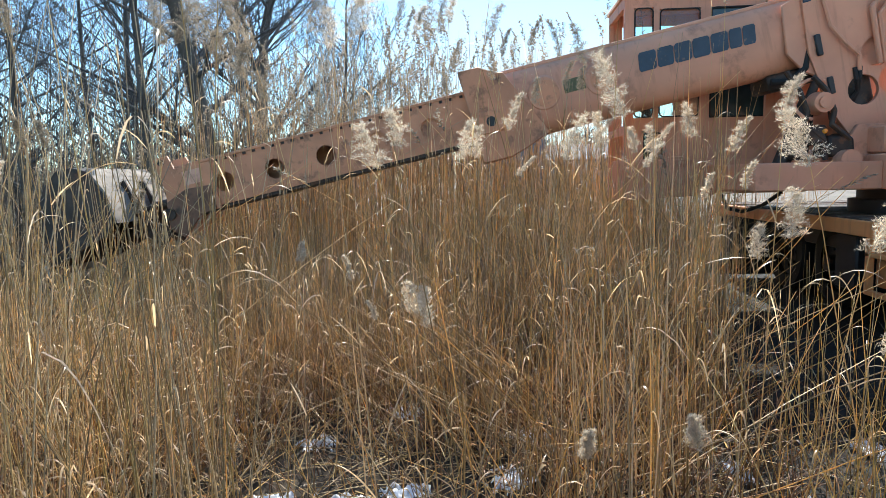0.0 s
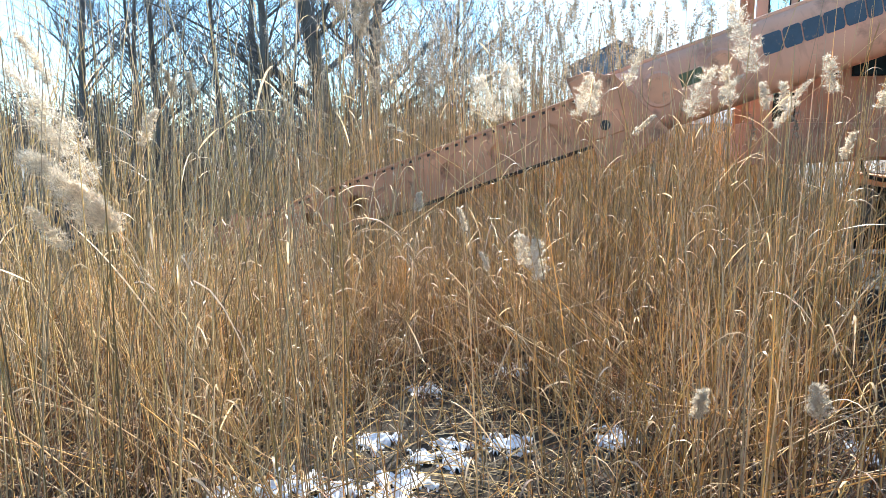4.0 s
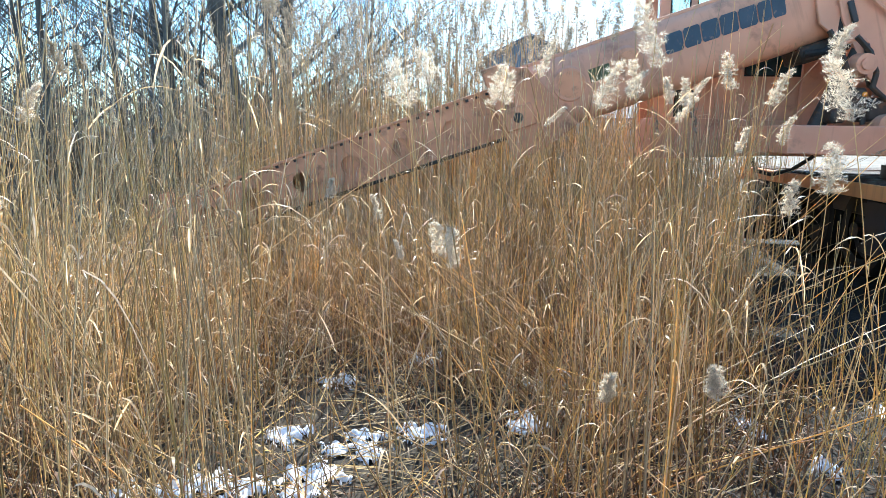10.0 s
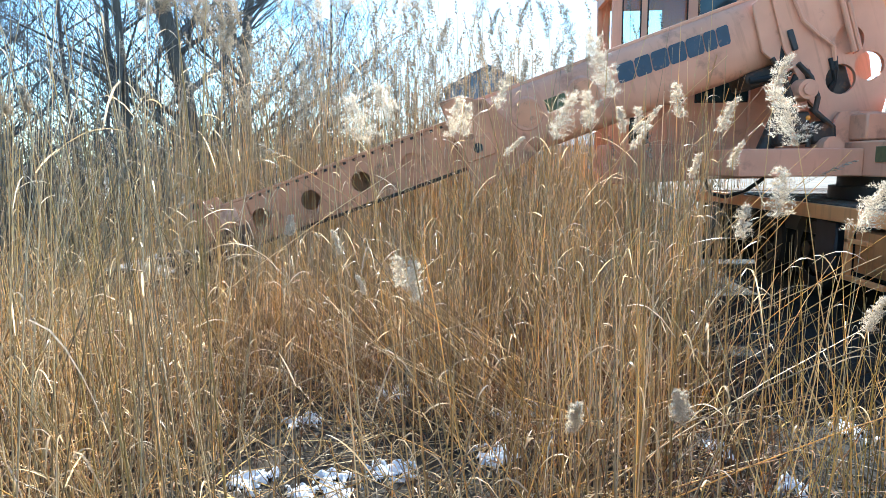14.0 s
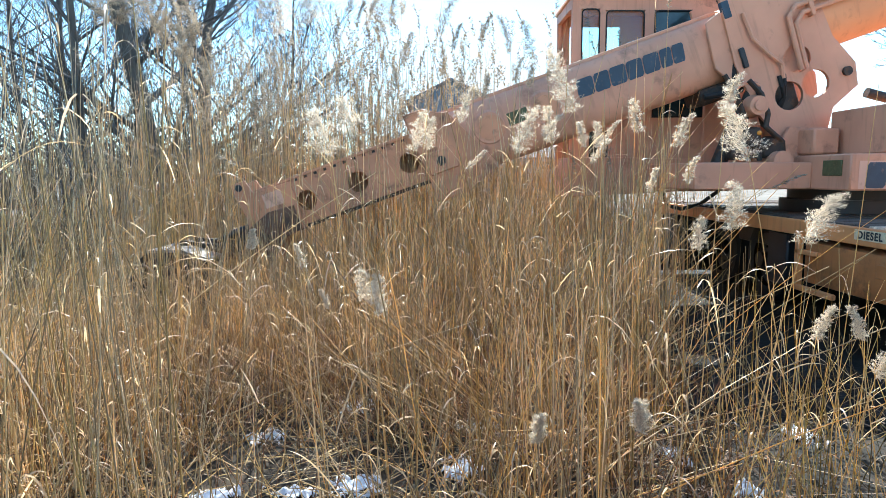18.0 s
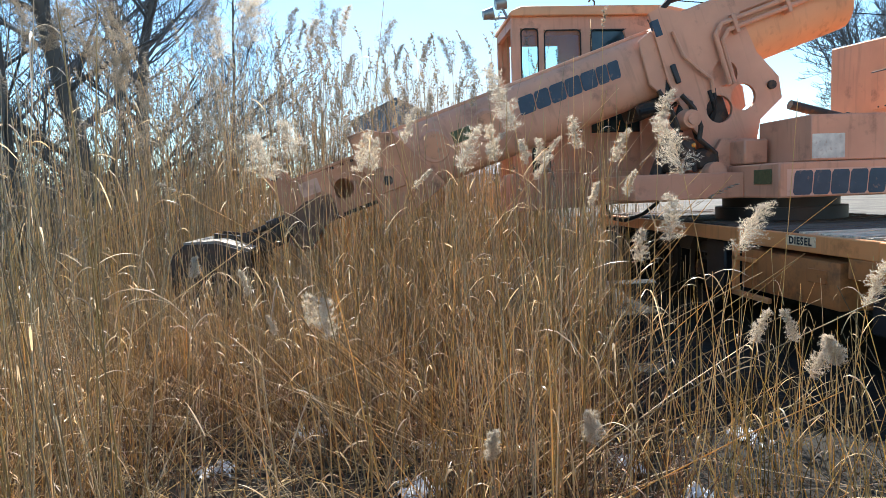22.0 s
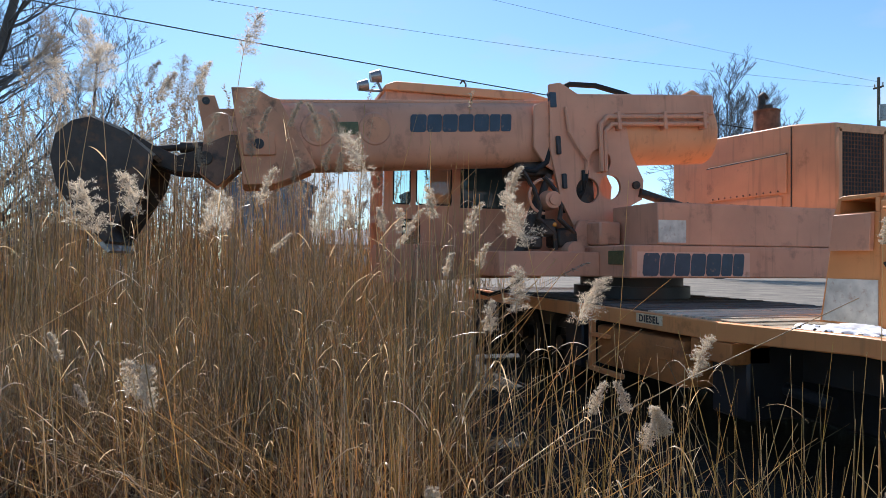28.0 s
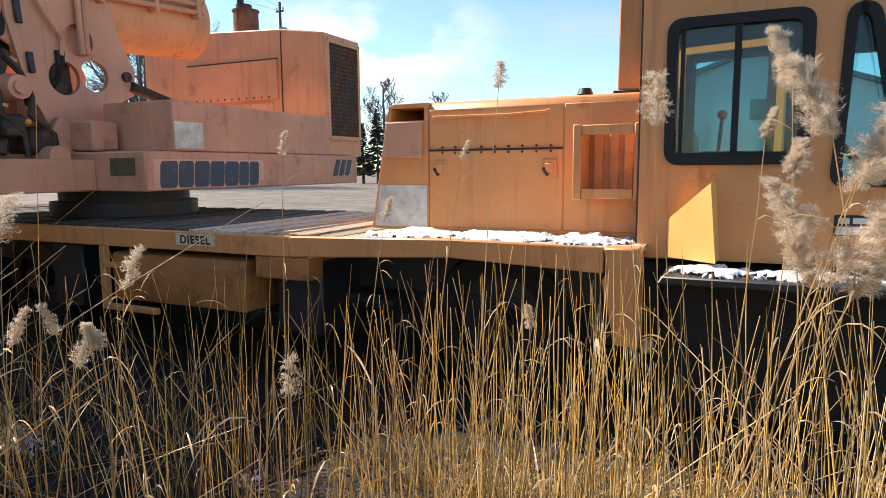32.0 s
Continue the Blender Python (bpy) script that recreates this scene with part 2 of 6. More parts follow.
RUST = mat("rusty_exhaust", (0.20, 0.085, 0.045), 0.8, dark=0.6, light=1.3, scale=12, bump=0.4)
STRAW = mat("dry_reed_stem", (0.65, 0.435, 0.20), 0.3, dark=0.65, light=1.25, scale=3, island=0.6, translucent=0.28, bump=0.05)
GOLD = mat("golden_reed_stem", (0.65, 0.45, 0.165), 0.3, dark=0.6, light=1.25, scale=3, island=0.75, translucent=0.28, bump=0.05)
OLIVE = mat("olive_brown_reed_stem", (0.50, 0.355, 0.17), 0.35, dark=0.65, light=1.25, scale=3, island=0.6, translucent=0.25, bump=0.05)
LEAF = mat("dry_reed_leaf", (0.82, 0.60, 0.36), 0.35, dark=0.75, light=1.15, scale=5, island=0.38, translucent=0.55, bump=0.05)
PLUME = mat("reed_seed_plume", (0.75, 0.635, 0.49), 0.8, dark=0.78, light=1.1, scale=6, island=0.4, translucent=0.6, bump=0.0)
# darker copy of PLUME: the dimness of plumes against the sky, as colour
BACKLIT_PLUME = mat("backlit_seed_plume", (0.43, 0.35, 0.255), 0.8, dark=0.75, light=1.12, scale=6, island=0.4, translucent=0.4, bump=0.0)
UNDER = mat("brown_broken_reed", (0.27, 0.135, 0.06), 0.6, dark=0.6, light=1.25, scale=4, island=0.6, translucent=0.15, bump=0.05)
MATTED = mat("matted_dead_leaves", (0.065, 0.04, 0.022), 0.85, dark=0.5, light=1.4, scale=4, island=0.7, bump=0.1)
LITTER = mat("flattened_straw", (0.42, 0.28, 0.115), 0.8, dark=0.6, light=1.2, scale=5, island=0.5, translucent=0.1, bump=0.05)
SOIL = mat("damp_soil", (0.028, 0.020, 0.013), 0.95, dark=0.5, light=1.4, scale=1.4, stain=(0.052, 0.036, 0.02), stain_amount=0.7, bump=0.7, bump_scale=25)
# near-black ground whose colour carries the shade beside and under the truck
SHADE_GROUND = mat("shade_dark_ground", (0.013, 0.011, 0.008), 0.9, dark=0.5, light=1.5, scale=2.0, stain=(0.03, 0.022, 0.013), stain_amount=0.3, bump=0.7, bump_scale=25)
GRAVEL = mat("gravel_lot", (0.165, 0.14, 0.11), 0.9, dark=0.6, light=1.35, scale=0.5, stain=(0.25, 0.22, 0.18), stain_amount=0.6, bump=0.6, bump_scale=30)
BARK = mat("grey_brown_bark", (0.135, 0.118, 0.102), 0.9, dark=0.6, light=1.35, scale=4, bump=0.6, bump_scale=30, stretch=(1, 1, 0.3))
TWIG = mat("bare_twigs", (0.125, 0.12, 0.12), 0.85, dark=0.7, light=1.3, scale=3, island=0.3)
BRUSH = mat("brown_brush", (0.125, 0.095, 0.07), 0.85, dark=0.7, light=1.3, scale=3, island=0.35)
FIR = mat("dark_conifer", (0.022, 0.04, 0.02), 0.8, dark=0.6, light=1.4, scale=3, island=0.4)
SIDING = mat("pale_siding", (0.62, 0.64, 0.66), 0.7, dark=0.92, light=1.05, scale=1.0)
BLUE_SIDING = mat("blue_grey_siding", (0.16, 0.205, 0.25), 0.7, dark=0.9, light=1.06, scale=1.0)
SHINGLE = mat("slate_roof", (0.13, 0.16, 0.20), 0.8, dark=0.8, light=1.2, scale=3, bump=0.4)
WOODPOLE = mat("weathered_pole", (0.13, 0.10, 0.075), 0.85, dark=0.7, light=1.2, scale=5, stretch=(4, 4, 0.4))
SEATING = mat("yellow_cab_frame", (0.86, 0.40, 0.05), 0.5, dark=0.9, light=1.05)


# ---- mesh helpers ----
def box(bm, x0, x1, y0, y1, z0, z1, bev=0.0, seg=1):
    r = bmesh.ops.create_cube(bm, size=1.0)
    vs = r["verts"]
    for v in vs:
        v.co = Vector((x0 + (v.co.x + 0.5) * (x1 - x0), y0 + (v.co.y + 0.5) * (y1 - y0), z0 + (v.co.z + 0.5) * (z1 - z0)))
    if bev:
        bmesh.ops.bevel(bm, geom=list({e for v in vs for e in v.link_edges}), offset=bev, segments=seg, profile=0.5, affect="EDGES")
    return bm


def prism(bm, pts, axis, a, b, bev=0.0):
    """A polygon, given in the two other axes in cyclic order, drawn out from a to b along an axis."""
    def at(p, w):
        return {"x": (w, p[0], p[1]), "y": (p[0], w, p[1]), "z": (p[0], p[1], w)}[axis]
    lo, hi = [bm.verts.new(at(p, a)) for p in pts], [bm.verts.new(at(p, b)) for p in pts]
    fs = [bm.faces.new(lo), bm.faces.new(hi[::-1])]
    for i in range(len(pts)):
        j = (i + 1) % len(pts)
        fs.append(bm.faces.new((lo[i], hi[i], hi[j], lo[j])))
    bmesh.ops.recalc_face_normals(bm, faces=fs)
    if bev:
        bmesh.ops.bevel(bm, geom=list({e for f in fs for e in f.edges}), offset=bev, segments=1, affect="EDGES")
    return bm


def rod(bm, p, q, r0, r1=None, n=10, caps=True):
    p, q = Vector(p), Vector(q)
    r1 = r0 if r1 is None else r1
    m = Matrix.Translation((p + q) / 2) @ (q - p).to_track_quat("Z", "Y").to_matrix().to_4x4()
    bmesh.ops.create_cone(bm, cap_ends=caps, segments=n, radius1=r0, radius2=r1, depth=(q - p).length, matrix=m)
    return bm


def pipe(bm, pts, r, n=8):
    for a, b in zip(pts, pts[1:]):
        rod(bm, a, b, r, n=n)
    for p in pts[1:-1]:
        bmesh.ops.create_uvsphere(bm, u_segments=n, v_segments=5, radius=r, matrix=Matrix.Translation(p))
    return bm


def ring(bm, plane, w, u0, u1, v0, v1, width, thick, rad, n=5):
    """A rounded rectangular frame in the plane axis = w, of the given bar width and thickness."""
    def outline(g):
        pts = []
        for cx, cy, a0 in ((u1 - rad, v1 - rad, 0), (u0 + rad, v1 - rad, 90), (u0 + rad, v0 + rad, 180), (u1 - rad, v0 + rad, 270)):
            for k in range(n + 1):
                a = radians(a0 + 90 * k / n)
                pts.append((cx + (rad + g) * math.cos(a), cy + (rad + g) * math.sin(a)))
        return pts
    def at(p, d):
        return {"x": (w + d, p[0], p[1]), "y": (p[0], w + d, p[1])}[plane]
    loops = [[bm.verts.new(at(p, d)) for p in outline(g)] for g, d in ((0, 0), (0, thick), (-width, thick), (-width, 0))]
    c, fs = len(loops[0]), []
    for a, b in zip(loops, loops[1:] + loops[:1]):
        for i in range(c):
            fs.append(bm.faces.new((a[i], a[(i + 1) % c], b[(i + 1) % c], b[i])))
    bmesh.ops.recalc_face_normals(bm, faces=fs)
    return bm


def holed(bm, plane, w0, w1, u0, u1, v0, v1, holes):
    """A wall of thickness w0..w1 in the plane of an axis, with rectangular openings (u0, u1, v0, v1) right through it."""
    us = sorted({u0, u1, *[h[0] for h in holes], *[h[1] for h in holes]})
    vs = sorted({v0, v1, *[h[2] for h in holes], *[h[3] for h in holes]})
    us, vs = [u for u in us if u0 <= u <= u1], [v for v in vs if v0 <= v <= v1]
    def solid(i, j):
        if not (0 <= i < len(us) - 1 and 0 <= j < len(vs) - 1):
            return False
        cu, cv = (us[i] + us[i + 1]) / 2, (vs[j] + vs[j + 1]) / 2
        return not any(h[0] < cu < h[1] and h[2] < cv < h[3] for h in holes)
    cache = {}
    def vert(i, j, w):
        if (i, j, w) not in cache:
            cache[i, j, w] = bm.verts.new({"x": (w, us[i], vs[j]), "y": (us[i], w, vs[j])}[plane])
        return cache[i, j, w]
    fs = []
    for i in range(len(us) - 1):
        for j in range(len(vs) - 1):
            if not solid(i, j):
                continue
            for w in (w0, w1):
                fs.append(bm.faces.new([vert(a, b, w) for a, b in ((i, j), (i + 1, j), (i + 1, j + 1), (i, j + 1))]))
            for di, dj, e in ((-1, 0, ((i, j), (i, j + 1))), (1, 0, ((i + 1, j), (i + 1, j + 1))), (0, -1, ((i, j), (i + 1, j))), (0, 1, ((i, j + 1), (i + 1, j + 1)))):
                if not solid(i + di, j + dj):
                    (a, b), (c, d) = e
                    fs.append(bm.faces.new((vert(a, b, w0), vert(c, d, w0), vert(c, d, w1), vert(a, b, w1))))
    bmesh.ops.recalc_face_normals(bm, faces=fs)
    return bm


def smooth(me, angle=40):
    me.polygons.foreach_set("use_smooth", [True] * len(me.polygons))
    me.set_sharp_from_angle(angle=radians(angle))


ORIGIN = {}


def thing(name, at, label, category, group="", kind=""):
    ob = new(name)
    ob.empty_display_size = 0.1
    ob.location = at
    ORIGIN[ob] = Vector(at)
    return tagged(ob, label, category, group, kind)


def part(name, bm, material, parent=None, label="", base=None):
    """Links a bmesh, drawn in world space or about base, as one mesh under a thing or part."""
    me = bpy.data.meshes.new(name)
    shift = ORIGIN[parent] if base is None and parent else Vector(base or (0, 0, 0))
    bmesh.ops.translate(bm, verts=bm.verts, vec=-shift)
    bm.to_mesh(me)
    bm.free()
    me.materials.append(material)
    smooth(me)
    ob = new(name, me)
    ob.parent = parent
    ORIGIN[ob] = shift
    return tagged(ob, label)


def B():
    return bmesh.new()


class Soup:
    """Vertices and faces gathered in lists, for meshes of very many small pieces."""
    def __init__(self):
        self.v, self.f = [], []

    def stick(self, pts, radii, n=3):
        base, prev = len(self.v), None
        for k, (p, r) in enumerate(zip(pts, radii)):
            d = (pts[min(k + 1, len(pts) - 1)] - pts[max(k - 1, 0)]).normalized()
            u = d.cross(Vector((0.3, 1, 0.2)) if abs(d.y) < 0.9 else Vector((1, 0, 0))).normalized()
            w = d.cross(u)
            for i in range(n):
                a = 2 * math.pi * i / n
                self.v.append(p + (u * math.cos(a) + w * math.sin(a)) * r)
        for k in range(len(pts) - 1):
            for i in range(n):
                a, b = base + k * n + i, base + k * n + (i + 1) % n
                self.f.append((a, b, b + n, a + n))

    def blade(self, pts, widths, side):
        base = len(self.v)
        for p, w in zip(pts, widths):
            self.v.append(p - side * w / 2)
            self.v.append(p + side * w / 2)
        for k in range(len(pts) - 1):
            a = base + 2 * k
            self.f.append((a, a + 1, a + 3, a + 2))

    def mesh(self, name, material):
        me = bpy.data.meshes.new(name)
        me.from_pydata([tuple(p) for p in self.v], [], self.f)
        me.materials.append(material)
        me.polygons.foreach_set("use_smooth", [True] * len(me.polygons))
        return me


# ---- ground ----
def ground_z(x, y):
    """Height of the ground: a flat lot beside and beyond the truck, a shallow reed bed and ditch before it."""
    def ease(a, b, t):
        t = min(max((t - a) / (b - a), 0), 1)
        return t * t * (3 - 2 * t)
    z = -0.9 * ease(-2.5, -5.2, y) * (1 - ease(-7.5, -11, y)) * ease(25, 12, abs(x + 5))
    z += 0.05 * noise.noise((x * 0.9, y * 0.9, 3.1)) * ease(4.2, 3.0, y) * ease(40, 20, abs(x))
    return z


def build_ground():
    xs = sorted({*np.linspace(-24, 10, 120).tolist(), *np.linspace(-900, -24, 22).tolist(), *np.linspace(10, 900, 22).tolist()})
    ys = sorted({*np.linspace(-14, 12, 100).tolist(), *np.linspace(-900, -14, 22).tolist(), *np.linspace(12, 900, 22).tolist()})
    me = bpy.data.meshes.new("ground")
    nx = len(xs)
    me.from_pydata([(x, y, ground_z(x, y)) for y in ys for x in xs], [],
                   [(j * nx + i, j * nx + i + 1, (j + 1) * nx + i + 1, (j + 1) * nx + i) for j in range(len(ys) - 1) for i in range(nx - 1)])
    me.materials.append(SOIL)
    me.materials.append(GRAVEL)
    me.materials.append(SHADE_GROUND)
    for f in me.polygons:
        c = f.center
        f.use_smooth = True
        # index 2: ground darkened for shade next to and below the truck
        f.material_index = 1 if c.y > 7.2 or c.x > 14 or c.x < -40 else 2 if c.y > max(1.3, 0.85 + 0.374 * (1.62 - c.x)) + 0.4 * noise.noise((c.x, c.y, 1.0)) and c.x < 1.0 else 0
    tagged(new("ground", me), "damp brown soil with straw, gravel lot beyond the truck", "ground", kind="structure")


build_ground()

# ---- excavator upper works ----
EX = (-5.7, 5.3, 1.15)
excavator = thing("excavator", EX, "faded salmon-orange telescopic-boom excavator turned across its carrier truck", "excavator")
PIVOT = Vector((-5.85, 4.65, 1.95))


def letters(name, parent, plane, w, u0, du, v0, h, widths, gap, lean=0.0, rise=0.0, thick=0.004, label="navy letter-sized block", base=None):
    """A row of plain blocks that stand for a brand's letters."""
    u = u0
    for k in widths:
        a, b = u, u + du * k
        z = v0 + rise * abs(u - u0)
        g = lean * (1 if du > 0 else -1)
        c = 0.10 * (b - a)
        s = g / h
        prof = [(a + c, 0), (b - c, 0), (b, 0.12 * h), (b, 0.88 * h), (b - c, h), (a + c, h), (a, 0.88 * h), (a, 0.12 * h)]
        bm = B()
        prism(bm, [(p + s * q, z + q) for p, q in prof], plane, w, w + thick)
        part(name, bm, NAVY, parent, label if k == widths[0] else "", base=base)
        u = b + (gap if du > 0 else -gap)


def build_upper():
    bm = B()
    rod(bm, (-5.6, 5.3, 1.16), (-5.6, 5.3, 1.30), 0.70, n=40)
    rod(bm, (-5.6, 5.3, 1.30), (-5.6, 5.3, 1.42), 0.62, n=40)
    part("turntable", bm, BLACK, excavator, "dark greasy slewing ring")
    # rear bed of the upper frame
    bm = B()
    box(bm, -7.15, -4.38, 4.52, 7.86, 1.42, 1.77, 0.015)
    frame_ = part("upper_frame", bm, SALMON, excavator)
    bm = B()
    box(bm, -4.381, -4.377, 4.60, 6.02, 1.435, 1.70)
    part("pale_panel", bm, FADED, frame_, "paler repainted panel")
    letters("decal", frame_, "x", -4.377, 4.66, 0.183, 1.445, 0.24, (1.05, 0.95, 1.0, 1.0, 1.0, 0.75, 0.75), 0.013, 0.02)
    for k in range(3):
        bm = B()
        prism(bm, [(7.30 + 0.13 * k, 1.52), (7.39 + 0.13 * k, 1.52), (7.47 + 0.13 * k, 1.72), (7.38 + 0.13 * k, 1.72)], "x", -4.378, -4.373)
        part("emblem_bar", bm, NAVY, frame_, "slanted navy emblem bar")
    bm = B()
    box(bm, -4.80, -4.50, 4.505, 4.52, 1.56, 1.71, 0.003)
    part("data_plate", bm, GREENP, frame_, "dirty green data plate")
    # side box with the pale patch
    bm = B()
    box(bm, -5.30, -4.40, 4.86, 7.30, 1.775, 2.23, 0.012)
    tank = part("side_box", bm, SALMON, excavator)
    bm = B()
    box(bm, -4.40, -4.395, 4.87, 5.21, 1.80, 2.04)
    part("patch", bm, WHITEP, tank, "pale bare patch")
    bm = B()
    for y in (5.2, 5.9, 6.6):
        bm = B()
        rod(bm, (-4.55, y, 2.235), (-4.55, y + 0.25, 2.235), 0.012, n=6)
        part("hinge", bm, GREASE, tank)
    # engine house
    bm = B()
    prism(bm, [(-7.6, 1.775), (-4.5, 1.775), (-4.5, 3.27), (-5.15, 3.37), (-7.6, 3.50)], "y", 7.36, 8.16, 0.015)
    house = part("engine_house", bm, ORANGE, excavator, "bright orange engine house")
    bm = B()
    box(bm, -6.75, -5.22, 7.335, 7.352, 2.50, 3.0, 0.004)
    flap = part("service_flap", bm, ORANGE, house, "slightly lifted access flap")
    for k in range(11):
        bm = B()
        rod(bm, (-6.6 + 0.125 * k, 7.33, 2.53), (-6.6 + 0.125 * k, 7.322, 2.53), 0.012, n=6)
        part("rivet", bm, GREASE, flap)
    bm = B()
    rod(bm, (-6.75, 7.345, 3.005), (-5.22, 7.345, 3.005), 0.013, n=6)
    part("hinge_rod", bm, GREASE, flap)
    bm = B()
    box(bm, -5.165, -5.15, 7.352, 7.357, 1.80, 3.34)
    part("panel_seam", bm, GREASE, house)
    bm = B()
    box(bm, -6.75, -5.30, 7.340, 7.357, 2.20, 2.46, 0.003)
    lower = part("lower_panel", bm, ORANGE, house)
    for k in range(6):
        bm = B()
        rod(bm, (-6.6 + 0.24 * k, 7.345, 2.24), (-6.6 + 0.24 * k, 7.333, 2.24), 0.012, n=6)
        part("rivet", bm, GREASE, lower)
    bm = B()
    box(bm, -4.502, -4.49, 7.42, 8.06, 2.02, 3.16)
    part("radiator_core", bm, BLACK, house)
    bm = B()
    for k in range(14):
        y = 7.42 + 0.64 * k / 13
        rod(bm, (-4.475, y, 2.02), (-4.475, y, 3.16), 0.006, n=5)
    for k in range(24):
        z = 2.02 + 1.14 * k / 23
        rod(bm, (-4.47, 7.42, z), (-4.47, 8.06, z), 0.005, n=5)
    part("grille", bm, RUST, house, "rusty wire radiator grille")
    bm = B()
    ring(bm, "x", -4.50, 7.37, 8.11, 1.97, 3.21, 0.05, 0.035, 0.02, 2)
    part("grille_frame", bm, ORANGE, house)
    bm = B()
    rod(bm, (-6.27, 8.0, 3.40), (-6.27, 8.0, 3.82), 0.175, n=24)
    rod(bm, (-6.27, 8.0, 3.82), (-6.27, 8.0, 3.84), 0.19, n=24)
    stack = part("muffler", bm, RUST, excavator, "rusty brown muffler drum")
    bm = B()
    rod(bm, (-6.30, 8.0, 3.84), (-6.30, 8.0, 3.92), 0.11, n=16)
    rod(bm, (-6.36, 8.0, 3.92), (-6.36, 8.0, 4.06), 0.05, n=12)
    rod(bm, (-6.40, 8.0, 4.04), (-6.34, 8.06, 4.10), 0.065, n=12)
    part("rain_cap", bm, GREASE, stack)
    # cab of the upper works
    bm = B()
    W = -6.52
    win = [(2.44, 2.67, 2.30, 3.60), (2.74, 3.22, 2.30, 3.58), (3.34, 4.12, 2.28, 3.58), (2.56, 2.80, 1.77, 2.12)]
    holed(bm, "x", W - 0.05, W, 2.38, 4.45, 1.36, 3.74, win)
    holed(bm, "x", W - 1.05, W - 1.0, 2.38, 4.45, 1.36, 3.74, [(2.5, 3.2, 2.2, 3.6)])
    holed(bm, "y", 2.33, 2.38, W - 1.05, W, 1.36, 3.74, [(W - 0.97, W - 0.08, 2.2, 3.62), (W - 0.97, W - 0.08, 1.75, 2.1)])
    holed(bm, "y", 4.45, 4.50, W - 1.05, W, 1.36, 3.74, [(W - 0.8, W - 0.25, 2.5, 3.5)])
    cab = part("cab", bm, SALMON, excavator, "salmon operator's cab with grimy windows")
    bm = B()
    prism(bm, [(2.31, 3.74), (4.58, 3.74), (4.58, 3.80), (4.3, 3.86), (2.45, 3.86), (2.31, 3.80)], "x", W - 1.1, W + 0.06, 0.012)
    part("cab_roof", bm, ORANGE, cab)
    bm = B()
    box(bm, W - 1.0, W - 0.05, 2.4, 4.45, 1.36, 1.45)
    part("cab_floor", bm, BLACK, cab)
    for k, (a, b, c, d) in enumerate(win):
        bm = B()
        ring(bm, "x", W - 0.002, a, b, c, d, 0.016, 0.012, 0.06, 4)
        part("window_seal", bm, RUBBER, cab)
        bm = B()
        box(bm, W - 0.03, W - 0.024, a, b, c, d)
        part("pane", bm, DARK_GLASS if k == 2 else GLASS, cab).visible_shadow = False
    bm = B()
    box(bm, W - 0.75, W - 0.3, 3.35, 3.85, 1.75, 1.9, 0.04)
    box(bm, W - 0.75, W - 0.3, 3.8, 3.92, 1.8, 2.6, 0.04)
    part("seat", bm, BLACK, cab)
    for k in range(5):
        bm = B()
        rod(bm, (W - 0.35 - 0.1 * k, 2.75, 1.45), (W - 0.35 - 0.1 * k, 2.72, 2.45), 0.014, n=6)
        bmesh.ops.create_uvsphere(bm, u_segments=8, v_segments=6, radius=0.04, matrix=Matrix.Translation((W - 0.35 - 0.1 * k, 2.72, 2.47)))
        part("lever", bm, BLACK, cab)
    # work lamps on the roof's front edge
    for y, z, s in ((2.22, 3.93, 1.0), (2.06, 3.80, 0.9)):
        bm = B()
        rod(bm, (W - 0.1, y + 0.06, z + 0.02), (W - 0.1, y - 0.07, z - 0.01), 0.085 * s, 0.065 * s, 16)
        rod(bm, (W - 0.1, y + 0.02, z - 0.05), (W - 0.1, 2.30, 3.76), 0.018, n=6)
        part("work_lamp", bm, STEEL, cab, "grey work lamp on a bracket")
    bm = B()
    pipe(bm, [(W - 0.3, 3.5, 3.86), (W - 0.3, 3.5, 4.0), (W - 0.3, 3.46, 4.05), (W - 0.3, 3.42, 4.0)], 0.012, 6)
    part("aerial_hook", bm, GREASE, cab)
    # wing under the cab and between it and the bed
    bm = B()
    prism(bm, [(2.30, 1.30), (4.52, 1.40), (4.52, 1.76), (2.36, 1.80)], "x", -7.5, -6.46, 0.01)
    box(bm, -6.46, -5.0, 3.3, 4.52, 1.42, 1.70, 0.012)
    part("cab_wing", bm, SALMON, excavator)
    # cradle uprights, hoist cylinders, valves and hoses round the boom's foot
    for x in (-5.38, -6.32):
        bm = B()
        prism(bm, [(4.25, 1.70), (5.1, 1.70), (4.85, 2.08), (4.45, 2.08)], "x", x - 0.03, x + 0.03, 0.006)
        part("cradle_foot", bm, SALMON, excavator)
    bm = B()
    rod(bm, (-6.4, 4.65, 1.95), (-5.3, 4.65, 1.95), 0.085, n=16)
    part("pivot_pin", bm, GREASE, excavator)
    bm = B()
    rod(bm, (-5.5, 3.75, 1.66), (-5.5, 4.02, 2.35), 0.085, n=16)
    rod(bm, (-5.5, 4.02, 2.35), (-5.5, 4.12, 2.62), 0.045, n=12)
    part("hoist_cylinder", bm, GREASE, excavator, "greasy black hoist cylinder")
    for k, (y, z, s) in enumerate(((4.02, 1.98, 0.10), (4.24, 1.86, 0.11), (3.86, 1.80, 0.07))):
        bm = B()
        box(bm, -5.5 - s, -5.28 + 0.02 * k, y - s, y + s, z - s, z + s, 0.025)
        part("valve_block", bm, GREASE, excavator)
    # pump housing with its ring, half hidden by hoses
    bm = B()
    rod(bm, (-5.4, 4.06, 2.30), (-5.24, 4.06, 2.30), 0.12, 0.10, 24)
